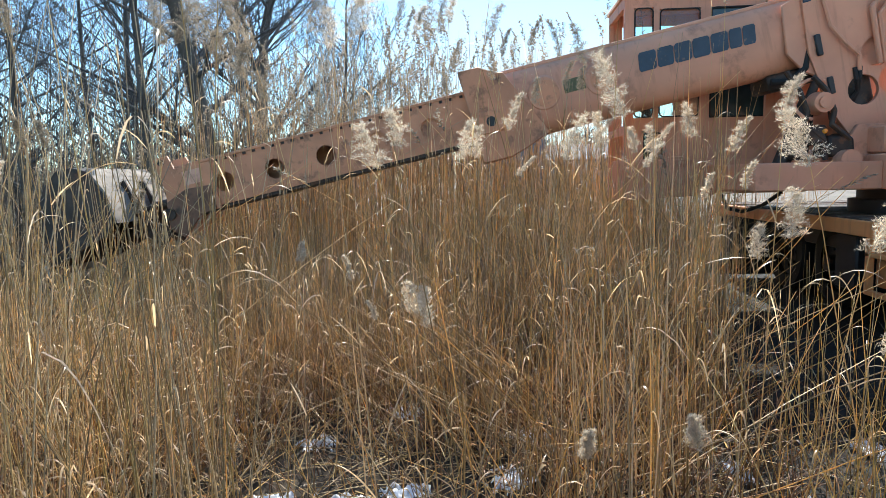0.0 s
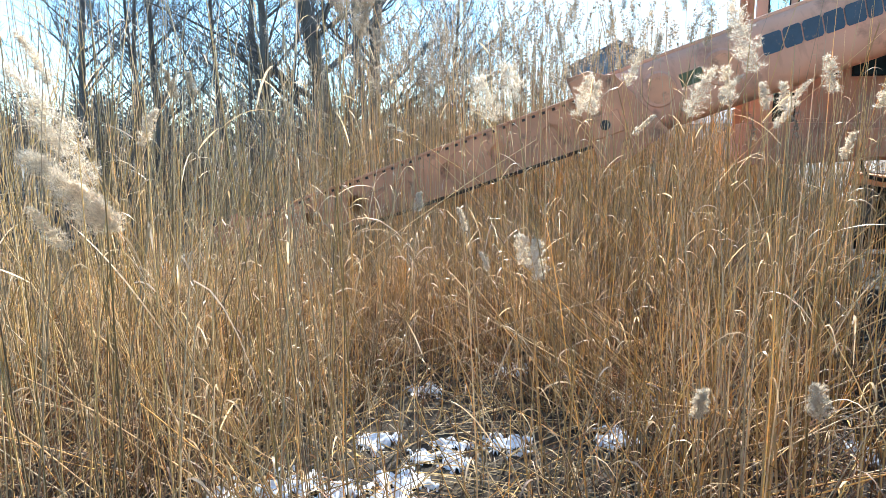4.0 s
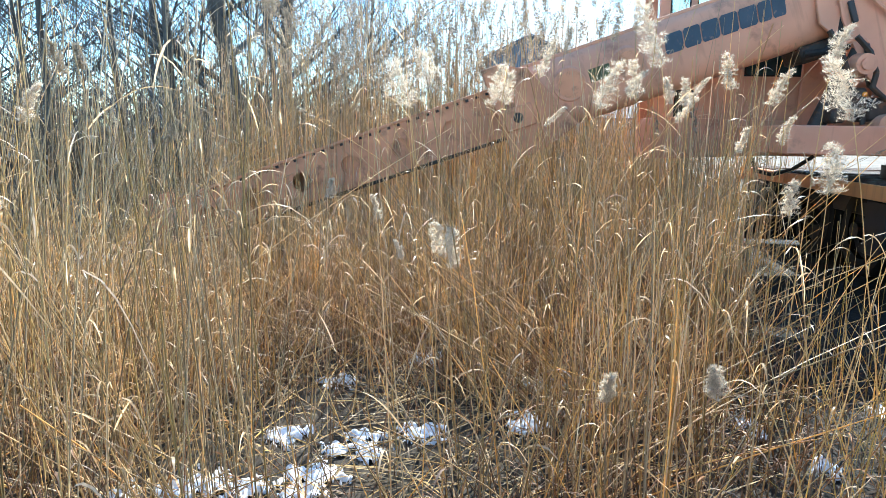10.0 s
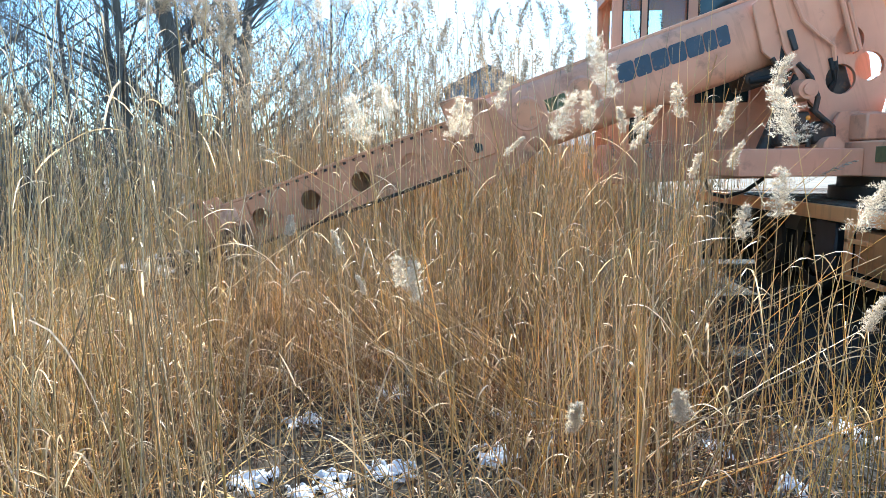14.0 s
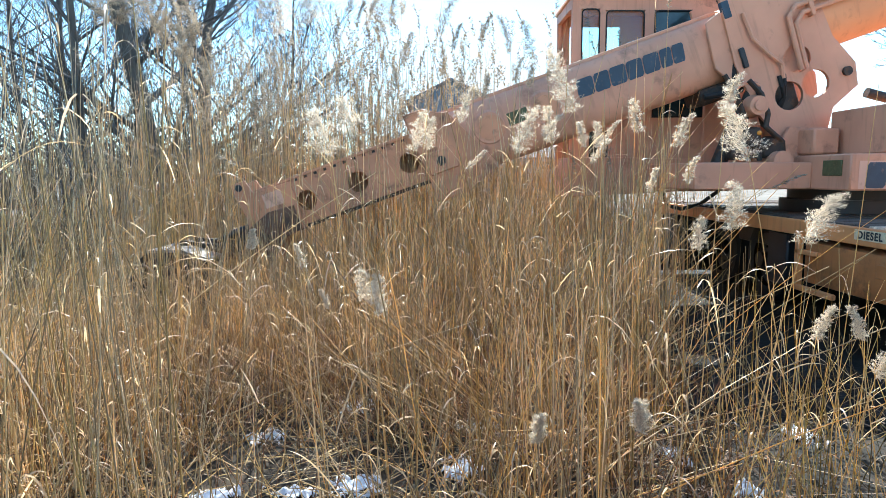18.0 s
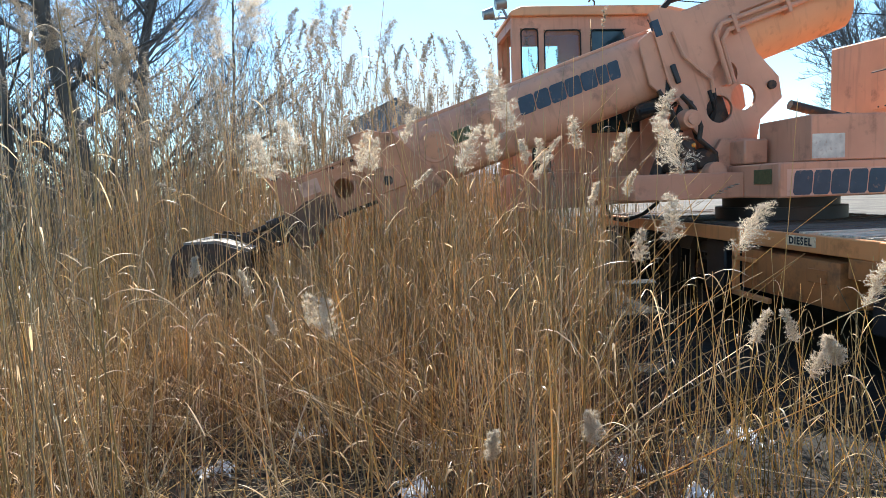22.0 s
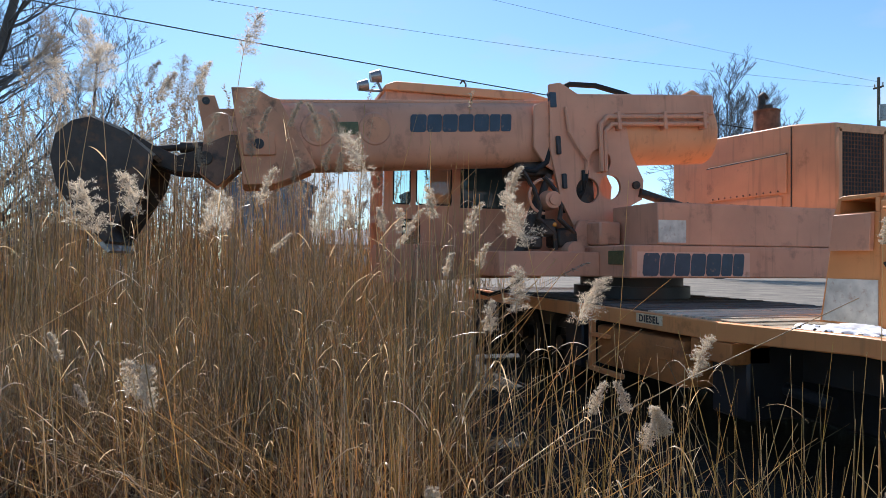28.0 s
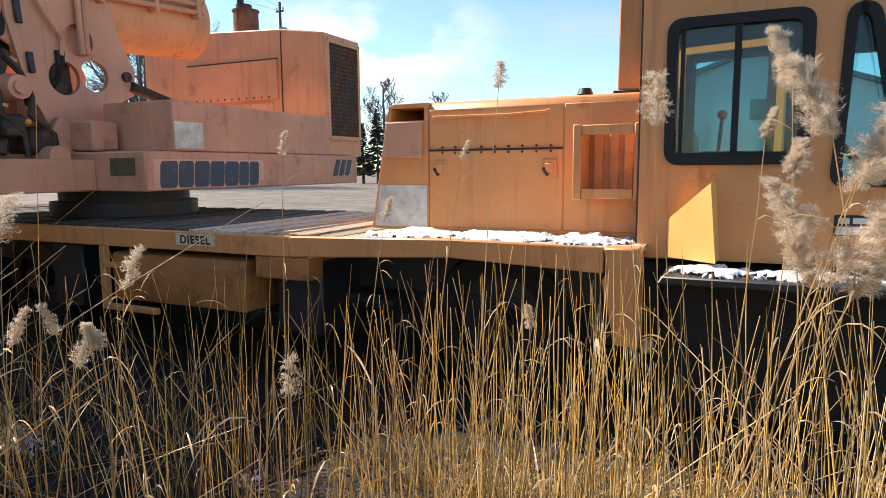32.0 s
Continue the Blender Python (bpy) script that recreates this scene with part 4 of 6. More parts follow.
def build_truck():
    for x in (-7.5, -6.2, -1.25):
        wheel(x, 4.72)
        wheel(x, 6.1)
    bm = B()
    box(bm, -8.5, 2.0, 4.75, 4.87, 0.70, 1.02, 0.01)
    box(bm, -8.5, 2.0, 5.75, 5.87, 0.70, 1.02, 0.01)
    for x in (-8.3, -6.85, -5.0, -3.0, -1.25, 0.6):
        box(bm, x - 0.06, x + 0.06, 4.87, 5.75, 0.72, 0.95)
    part("chassis", bm, BLACK, truck)
    # unseen black blocks, added to stop light coming through below the deck
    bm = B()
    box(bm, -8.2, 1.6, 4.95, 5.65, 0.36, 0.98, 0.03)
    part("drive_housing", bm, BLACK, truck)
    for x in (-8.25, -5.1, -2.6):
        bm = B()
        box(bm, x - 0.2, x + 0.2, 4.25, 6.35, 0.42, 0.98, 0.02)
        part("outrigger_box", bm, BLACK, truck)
    # unseen sheets along the far side and tail, added to keep the underside dark
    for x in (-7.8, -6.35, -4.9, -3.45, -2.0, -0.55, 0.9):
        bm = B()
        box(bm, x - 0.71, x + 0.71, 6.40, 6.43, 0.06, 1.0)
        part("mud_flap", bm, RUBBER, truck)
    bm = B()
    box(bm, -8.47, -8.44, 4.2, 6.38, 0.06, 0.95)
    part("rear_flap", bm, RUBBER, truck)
    for x in (-7.5, -6.2, -1.25):
        bm = B()
        rod(bm, (x, 4.62, 0.53), (x, 6.2, 0.53), 0.1, n=12)
        part("axle", bm, GREASE, truck)
    # side sill along the deck and the bent mudguard sill behind the cab
    bm = B()
    box(bm, -8.52, -2.55, 4.10, 4.16, 1.0, 1.145, 0.008)
    prism(bm, [(-2.55, 1.0), (-1.35, 1.06), (-0.42, 1.02), (-0.42, 1.165), (-1.35, 1.175), (-2.55, 1.145)], "y", 4.095, 4.155, 0.008)
    box(bm, -8.52, -2.5, 6.42, 6.48, 1.0, 1.145, 0.008)
    box(bm, -8.56, -8.5, 4.10, 6.48, 0.95, 1.145, 0.008)
    part("deck_sill", bm, TRUCK, truck)
    bm = B()
    prism(bm, [(-0.42, 1.165), (-0.40, 1.02), (-0.43, 0.98), (-0.35, 0.62), (-0.215, 0.61), (-0.23, 1.165)], "y", 4.10, 4.24, 0.01)
    part("mudguard_leg", bm, TRUCK, truck)
    bm = B()
    box(bm, -2.30, -0.24, 4.15, 4.86, 1.12, 1.15, 0.004)
    part("mudguard_top", bm, DECKW, truck, "weathered boards of the mudguard top")
    # fender and braces in dark brown, the deck's shade put into the colour
    bm = B()
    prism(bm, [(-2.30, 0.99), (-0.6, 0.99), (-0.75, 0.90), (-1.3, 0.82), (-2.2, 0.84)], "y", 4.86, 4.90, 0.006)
    fender = part("inner_fender", bm, OILED_AND_SHADED, truck, "inner fender, dark brown to carry the deck's shade")
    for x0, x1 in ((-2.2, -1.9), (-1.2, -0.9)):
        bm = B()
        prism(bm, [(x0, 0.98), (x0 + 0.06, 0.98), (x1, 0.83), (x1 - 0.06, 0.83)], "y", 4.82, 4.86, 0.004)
        part("brace", bm, OILED_AND_SHADED, fender)
    # tank and steps below the deck
    bm = B()
    box(bm, -4.38, -2.98, 4.13, 4.62, 0.56, 0.95, 0.03, 2)
    tank = part("fuel_tank", bm, SHADED_ORANGE, truck, "stained orange fuel tank below the deck, darkened to carry its shade")
    bm = B()
    box(bm, -4.46, -4.40, 4.08, 4.14, 0.50, 1.0, 0.008)
    box(bm, -4.46, -3.85, 4.08, 4.13, 0.48, 0.53, 0.008)
    box(bm, -4.46, -4.1, 4.08, 4.13, 0.83, 0.87, 0.005)
    part("tank_cradle", bm, TRUCK, tank)
    bm = B()
    box(bm, -3.35, -3.12, 4.115, 4.13, 0.76, 0.87, 0.004)
    part("tank_latch", bm, SHADED_ORANGE, tank)
    bm = B()
    box(bm, -2.86, -2.40, 4.10, 4.45, 0.84, 0.998, 0.01)
    part("tool_box", bm, SHADED_ORANGE, truck)
    # pipe in black for the shade under the deck
    bm = B()
    rod(bm, (-3.8, 4.6, 0.75), (-2.0, 4.6, 0.62), 0.05, n=10)
    part("brake_line", bm, BLACK, truck)
    # hood of the truck's engine
    y0 = 4.83
    bm = B()
    prism(bm, [(y0, 1.15), (y0, 2.02), (y0 + 0.03, 2.06), (y0 + 0.1, 2.08), (6.1, 2.10), (6.2, 2.02), (6.2, 1.15)], "x", -1.83, -0.30, 0.004)
    hood = part("hood", bm, TRUCK, truck, "orange hood with hinged side panels")
    bm = B()
    prism(bm, [(-2.33, 1.15), (-1.836, 1.15), (-1.836, 1.95), (-2.19, 1.95)], "y", y0, 6.2, 0.006)
    prism(bm, [(-2.20, 1.95), (-2.15, 1.95), (-2.14, 2.045), (-2.16, 2.045)], "y", y0, 6.2)
    prism(bm, [(-1.87, 1.95), (-1.836, 1.95), (-1.836, 2.045), (-1.87, 2.045)], "y", y0, 6.2)
    prism(bm, [(-2.17, 2.04), (-1.836, 2.045), (-1.836, 2.075), (-2.12, 2.075), (-2.165, 2.06)], "y", y0, 6.2, 0.004)
    part("hood_end", bm, TRUCK, hood)
    bm = B()
    prism(bm, [(-2.21, 1.68), (-1.88, 1.68), (-1.87, 1.94), (-2.17, 1.94)], "y", y0 - 0.045, y0 - 0.003, 0.006)
    part("vent_hood", bm, SALMON, hood, "faded vent cover")
    bm = B()
    prism(bm, [(-2.30, 1.17), (-1.85, 1.17), (-1.85, 1.48), (-2.25, 1.48)], "y", y0 - 0.006, y0 - 0.002)
    part("bare_panel", bm, WHITEP, hood, "scuffed bare grey panel")
    bm = B()
    box(bm, -1.828, -0.84, y0 - 0.010, y0 - 0.001, 1.18, 1.725, 0.003)
    part("side_panel", bm, TRUCK, hood)
    bm = B()
    box(bm, -1.828, -0.84, y0 - 0.006, y0 - 0.001, 1.737, 2.02, 0.003)
    part("side_panel", bm, TRUCK, hood)
    bm = B()
    box(bm, -0.83, -0.33, y0 - 0.008, y0 - 0.001, 1.18, 2.02, 0.003)
    part("side_panel", bm, TRUCK, hood)
    bm = B()
    box(bm, -1.83, -0.84, y0 - 0.014, y0 - 0.004, 1.725, 1.737)
    for k in range(9):
        for dz in (0.02, -0.02):
            rod(bm, (-1.72 + 0.1 * k, y0 - 0.018, 1.731 + dz), (-1.72 + 0.1 * k, y0 - 0.006, 1.731 + dz), 0.008, n=6)
    part("hinge_strip", bm, GREASE, hood, "dark rusty hinge")
    bm = B()
    pipe(bm, [(-1.78, y0 - 0.01, 1.955), (-1.78, y0 - 0.035, 1.965), (-1.2, y0 - 0.035, 1.962), (-0.96, y0 - 0.035, 1.972), (-0.93, y0 - 0.01, 1.985)], 0.010, 6)
    part("grab_rail", bm, TRUCK, hood)
    for x in (-1.735, -0.925):
        bm = B()
        box(bm, x - 0.05, x + 0.05, y0 - 0.022, y0 - 0.008, 1.54, 1.66, 0.005)
        box(bm, x - 0.032, x + 0.03, y0 - 0.034, y0 - 0.02, 1.565, 1.635, 0.006)
        latch = part("latch", bm, TRUCK, hood, "recessed rusty latch")
        bm = B()
        rod(bm, (x - 0.045, y0 - 0.030, 1.60), (x - 0.01, y0 - 0.030, 1.55), 0.012, n=6)
        part("latch_bolt", bm, GREASE, latch)
    bm = B()
    rod(bm, (-0.74, 5.0, 2.09), (-0.74, 5.0, 2.13), 0.055, 0.04, 12)
    part("filler_cap", bm, BLACK, hood)
    # slatted holder on the hood's flank
    bm = B()
    for z0, z1 in ((1.80, 1.86), (1.41, 1.47)):
        box(bm, -0.655, -0.345, 4.565, 4.59, z0, z1, 0.004)
    box(bm, -0.71, -0.66, 4.56, 4.82, 1.40, 1.865, 0.006)
    box(bm, -0.34, -0.303, 4.56, 4.82, 1.40, 1.865, 0.006)
    box(bm, -0.655, -0.345, 4.595, 4.815, 1.415, 1.43)
    holder = part("slatted_holder", bm, TRUCK, truck, "faded orange open steel holder")
    for x in (-0.60, -0.50, -0.41):
        bm = B()
        box(bm, x - 0.028, x + 0.028, 4.80, 4.815, 1.43, 1.84, 0.003)
        part("slat", bm, TRUCK, holder)
    # cab
    C0, C1, Y0, Y1, Z0, Z1 = -0.30, 1.55, 4.50, 6.15, 1.07, 3.05
    bm = B()
    w1 = [(-0.165, 1.61), (0.565, 1.61), (0.565, 2.42), (-0.165, 2.42)]
    w2 = [(0.665, 1.49), (1.02, 1.49), (0.84, 2.42), (0.70, 2.42)]
    plate_with_holes(bm, [(C0, Z0), (C1, Z0), (C1, Z1), (C0, Z1)], [rounded(shrunk(w1, 0.03), 0.07), rounded(shrunk(w2, 0.03), 0.06)], -Y0 - 0.05, -Y0)
    bmesh.ops.transform(bm, matrix=Matrix(((0, 1, 0, 0), (-1, 0, 0, 0), (0, 0, 1, 0), (0, 0, 0, 1))), verts=bm.verts)
    bmesh.ops.recalc_face_normals(bm, faces=bm.faces)
    holed(bm, "y", Y1 - 0.05, Y1, C0, C1, Z0, Z1, [(-0.15, 0.40, 1.72, 2.45), (0.70, 1.35, 1.50, 2.40)])
    holed(bm, "x", C0, C0 + 0.05, Y0 + 0.05, Y1 - 0.05, Z0, Z1, [(4.62, 5.9, 2.2, 2.95)])
    holed(bm, "x", C1 - 0.05, C1, Y0 + 0.05, Y1 - 0.05, Z0, Z1, [(4.65, 6.0, 1.7, 2.7)])
    box(bm, C0, C1, Y0, Y1, Z1, Z1 + 0.06, 0.015)
    cab = part("cab", bm, TRUCK, truck, "orange truck cab with a black-framed sliding window")
    bm = B()
    box(bm, -0.525, -0.303, 5.0, 5.3, 2.105, 3.05, 0.01)
    part("rear_duct", bm, TRUCK, cab)
    bm = B()
    box(bm, -0.55, -0.303, 4.98, 5.32, 2.085, 2.104, 0.004)
    box(bm, -0.312, -0.302, Y0 + 0.01, Y0 + 0.3, Z0, Z1)
    part("gap_seal", bm, BLACK, cab)
    bm = B()
    box(bm, C0 + 0.05, C1 - 0.05, Y0 + 0.05, Y1 - 0.05, Z0, Z0 + 0.05)
    part("cab_floor", bm, BLACK, cab)
    bm = B()
    surround(bm, w1, 0.055, 0.09, Y0 - 0.022, Y0 + 0.008)
    win = part("window_frame", bm, RUBBER, cab, "thick black rubber window frame")
    bm = B()
    for x, w in ((0.20, 0.018), (-0.08, 0.010)):
        box(bm, x - w, x + w, Y0 - 0.012, Y0 + 0.02, 1.65, 2.38)
    box(bm, -0.12, 0.52, Y0 - 0.01, Y0 + 0.02, 1.655, 1.68)
    part("sash", bm, RUBBER, win)
    for x0, x1, y in ((-0.135, 0.21, 0.012), (0.19, 0.535, 0.024)):
        bm = B()
        box(bm, x0, x1, Y0 + y, Y0 + y + 0.004, 1.64, 2.39)
        part("pane", bm, GLASS, win).visible_shadow = False
    for x in (0.0, 0.17):
        bm = B()
        box(bm, x - 0.05, x + 0.05, Y0 + 0.03, Y0 + 0.05, 1.655, 1.672, 0.005)
        part("sash_catch", bm, SEATING, win, "small yellow sash catch")
    bm = B()
    surround(bm, w2, 0.05, 0.08, Y0 - 0.02, Y0 + 0.01)
    win2 = part("quarter_window_frame", bm, RUBBER, cab, "black rubber frame of the slanted quarter window")
    bm = B()
    prism(bm, rounded(shrunk(w2, 0.032), 0.05), "y", Y0 + 0.02, Y0 + 0.024)
    part("pane", bm, GREEN_GLASS, win2).visible_shadow = False
    bm = B()
    surround(bm, [(-0.145, 1.55), (0.470, 1.55), (0.470, 2.335), (-0.145, 2.335)], 0.042, 0.03, Y0 + 0.38, Y0 + 0.43)
    box(bm, -0.143, -0.107, Y0 + 0.385, Y0 + 0.425, 1.1, 1.56)
    box(bm, 0.432, 0.468, Y0 + 0.385, Y0 + 0.425, 1.1, 1.56)
    swing = Matrix.Translation((0.16, Y0 + 0.42, 0)) @ Matrix.Rotation(radians(-16), 4, "Z") @ Matrix.Translation((-0.16, -Y0 - 0.42, 0))
    bmesh.ops.transform(bm, matrix=swing, verts=bm.verts)
    inner_frame = part("inner_frame", bm, SEATING, cab, "yellow steel frame inside the cab")
    bm = B()
    surround(bm, [(-0.105, 1.60), (0.430, 1.60), (0.430, 2.295), (-0.105, 2.295)], 0.055, 0.05, Y0 + 0.39, Y0 + 0.42)
    bmesh.ops.transform(bm, matrix=swing, verts=bm.verts)
    part("inner_rubber", bm, RUBBER, inner_frame)
    # black sheets added on far wall and ceiling to darken the cab's inside
    bm = B()
    holed(bm, "y", Y1 - 0.064, Y1 - 0.054, C0 + 0.055, C1 - 0.055, Z0 + 0.06, Z1 - 0.005, [(-0.15, 0.40, 1.72, 2.45), (0.70, 1.35, 1.50, 2.40)])
    box(bm, C0 + 0.055, C1 - 0.055, Y0 + 0.055, Y1 - 0.066, Z1 - 0.02, Z1 - 0.004)
    part("cab_lining", bm, BLACK, cab, "black sheets standing in for the shade inside the cab")
    bm = B()
    box(bm, -0.15, 0.40, Y1 - 0.03, Y1 - 0.025, 1.72, 2.45)
    part("far_pane", bm, GREEN_GLASS, cab, "teal-tinted glass").visible_shadow = False
    bm = B()
    box(bm, -0.22, -0.05, 5.15, 5.7, 1.3, 1.85, 0.06, 2)
    box(bm, -0.2, 0.25, 5.15, 5.7, 1.2, 1.38, 0.05, 2)
    part("seat", bm, BLACK, cab)
    bm = B()
    rod(bm, (0.06, 5.05, 1.15), (0.12, 4.98, 1.90), 0.012, n=6)
    lever = part("gear_lever", bm, BLACK, cab)
    bm = B()
    bmesh.ops.create_uvsphere(bm, u_segments=12, v_segments=8, radius=0.03, matrix=Matrix.Translation((0.12, 4.98, 1.92)))
    part("knob", bm, RED, lever, "red lever knob")
    bm = B()
    n = 24
    m = Matrix.Translation((0.62, 5.0, 1.85)) @ Matrix.Rotation(radians(70), 4, "Y")
    vs = [m @ Vector((0.21 * math.cos(2 * math.pi * k / n), 0.21 * math.sin(2 * math.pi * k / n), 0)) for k in range(n + 1)]
    pipe(bm, vs, 0.016, 6)
    rod(bm, (0.62, 5.0, 1.85), (1.1, 5.0, 1.4), 0.025, n=8)
    part("steering_wheel", bm, BLACK, cab)
    # panel shaped and coloured as the patch of sun on the cab's side
    bm = B()
    vs = [bm.verts.new(p) for p in ((-0.13, Y0 - 0.004, 1.08), (0.14, Y0 - 0.2, 1.08), (0.10, Y0 - 0.18, 1.515), (-0.13, Y0 - 0.004, 1.30), (0.155, Y0, 1.08), (0.12, Y0, 1.515))]
    for f in ((0, 1, 2, 3), (1, 4, 5, 2), (2, 5, 3), (0, 4, 1)):
        bm.faces.new([vs[i] for i in f])
    bmesh.ops.recalc_face_normals(bm, faces=bm.faces)
    part("bent_panel", bm, SUNLIT_YELLOW, cab, "bent sheet panel, its yellow standing in for sunlight")
    bm = B()
    box(bm, -0.21, -0.14, 4.085, 4.12, 0.60, 0.68, 0.012)
    part("reflector", bm, STEEL, truck, "cracked pale reflector on the mudguard's corner")
    # running board with its snow
    bm = B()
    box(bm, -0.12, 1.6, 4.08, 4.50, 0.985, 1.03, 0.008)
    part("running_board", bm, BLACK, truck)
    # enlarged box closes the gap below the cab; its near-black stands for shade
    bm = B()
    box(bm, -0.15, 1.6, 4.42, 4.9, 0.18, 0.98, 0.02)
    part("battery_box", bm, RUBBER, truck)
    bm = B()
    box(bm, 0.70, 0.90, Y0 - 0.006, Y0 - 0.002, 1.235, 1.345, 0.001)
    tag = part("warning_plate", bm, BLACK, cab, "black and cream warning plate")
    bm = B()
    box(bm, 0.71, 0.89, Y0 - 0.009, Y0 - 0.005, 1.24, 1.285)
    part("plate_band", bm, WHITEP, tag)
    for x0, x1, z in ((0.72, 0.77, 1.315), (0.785, 0.88, 1.315)):
        bm = B()
        box(bm, x0, x1, Y0 - 0.009, Y0 - 0.005, z - 0.015, z + 0.015)
        part("plate_bar", bm, WHITEP, tag)
    # word plate on the sill
    bm = B()
    box(bm, -3.61, -3.22, 4.094, 4.099, 1.045, 1.13, 0.001)
    plate = part("sign_plate", bm, CREAM, truck, "grimy cream plate lettered DIESEL")
    cu = bpy.data.curves.new("word", "FONT")
    cu.body, cu.size, cu.align_x, cu.align_y, cu.extrude = "DIESEL", 0.086, "CENTER", "CENTER", 0.001
    cu.offset, cu.space_character = 0.0025, 1.2
    tmp = new("word", cu)
    me = bpy.data.meshes.new_from_object(tmp.evaluated_get(bpy.context.evaluated_depsgraph_get()))
    bpy.data.objects.remove(tmp)
    word = new("lettering", me)
    me.transform(Matrix.Translation(Vector((-3.415, 4.092, 1.085)) - ORIGIN[plate]) @ Matrix.Rotation(radians(90), 4, "X"))
    me.materials.clear()
    me.materials.append(BLACK)
    word.parent = plate
    tagged(word, "black word DIESEL")


build_truck()


def build_planks():
    # black sheet added below the planks so that their gaps look shaded
    rail = B()
    box(rail, -8.46, -2.36, 4.2, 6.4, 1.05, 1.085)
    part("deck_floor", rail, BLACK, truck)
    deck = thing("deck", (-5.4, 5.3, 1.145), "weathered grey-brown plank deck of the carrier truck", "deck")
    rng = random.Random(11)
    x = -8.48
    while x < -2.35:
        w = rng.uniform(0.13, 0.20)
        bm = B()
        box(bm, -w / 2, w / 2, -1.12, 1.12, -0.02, 0.028, 0.004)
        m = bpy.data.meshes.new("plank")
        bm.to_mesh(m)
        bm.free()
        # planks near the upper works get the shaded tone, the rest the light one
        m.materials.append(SHADED_PLANK if x < -3.9 + rng.uniform(-0.35, 0.35) else DECKW)
        ob = new("plank", m)
        ob.parent = deck
        ob.location = (x + w / 2 + 5.4, 0, rng.uniform(-0.022, -0.016) + 0.002)
        ob.rotation_euler = (0, rng.uniform(-0.02, 0.02), rng.uniform(-0.006, 0.006))
        x += w + rng.uniform(0.05, 0.13)
    return deck


deck = build_planks()


# ---- distance: trees, houses, pole, cables ----
def grow(soup, p, d, length, r, level, rng, limit, spread=0.55, twig=0.006):
    n = 4 if level < 2 else 3
    pts, radii = [p.copy()], [r]
    q, dd = p.copy(), d.copy()
    for k in range(n):
        dd = (dd + Vector((rng.gauss(0, 0.10), rng.gauss(0, 0.10), rng.gauss(0.03, 0.06)))).normalized()
        q = q + dd * length / n
        pts.append(q.copy())
        radii.append(max(r * (1 - 0.75 * (k + 1) / n), twig))
    soup.stick(pts, radii, 6 if level == 0 else (4 if level == 1 else 3))
    if level >= limit:
        return
    kids = (9, 6, 5, 4, 3)[level]
    for k in range(kids):
        f = (0.3 if level == 0 else 0.2) + (0.68 if level == 0 else 0.78) * (k + rng.random() * 0.8) / kids
        i = min(int(f * n), n - 1)
        at = pts[i].lerp(pts[i + 1], f * n - i)
        side = Vector((rng.gauss(0, 1), rng.gauss(0, 1), rng.gauss(0, 0.3))).normalized()
        nd = (dd * (1 - spread) + side * spread + Vector((0, 0, 0.18))).normalized()
        grow(soup, at, nd, length * rng.uniform(0.42, 0.62) * (1.15 - 0.5 * f), max(radii[i] * 0.5, twig), level + 1, rng, limit, spread, twig)


def bare_tree(x, y, height, seed, trunk_r=0.2, limit=3, lean=(0, 0), label="bare winter tree with grey-brown bark", twig=0.006, group=""):
    rng = random.Random(seed)
    z = ground_z(x, y)
    t = thing("tree", (x, y, z), label, "tree", group)
    tr, cr = Soup(), Soup()
    pts, radii = [], []
    d = Vector((lean[0], lean[1], 1)).normalized()
    q = Vector((0, 0, -0.1))
    for k in range(9):
        pts.append(q.copy())
        radii.append(trunk_r * (1.25 if k == 0 else 1 - 0.085 * k))
        d = (d + Vector((rng.gauss(0, 0.05), rng.gauss(0, 0.05), 0.02))).normalized()
        q = q + d * height * 0.11
    tr.stick(pts, radii, 9)
    for k in range(24):
        f = 1.2 + 6.8 * (k + rng.random()) / 24
        i = min(int(f), 7)
        at = pts[i].lerp(pts[i + 1], f - i)
        a = rng.uniform(0, 2 * math.pi)
        nd = Vector((math.cos(a), math.sin(a), rng.uniform(0.35, 1.1))).normalized()
        grow(cr, at, nd, height * rng.uniform(0.2, 0.42) * (1.15 - 0.08 * f), max(radii[i] * 0.42, twig), 1, rng, limit, 0.5, twig)
    ob = new("trunk", tr.mesh("trunk", BARK))
    ob.parent = t
    ob = new("crown", cr.mesh("crown", TWIG))
    ob.parent = t
    return t


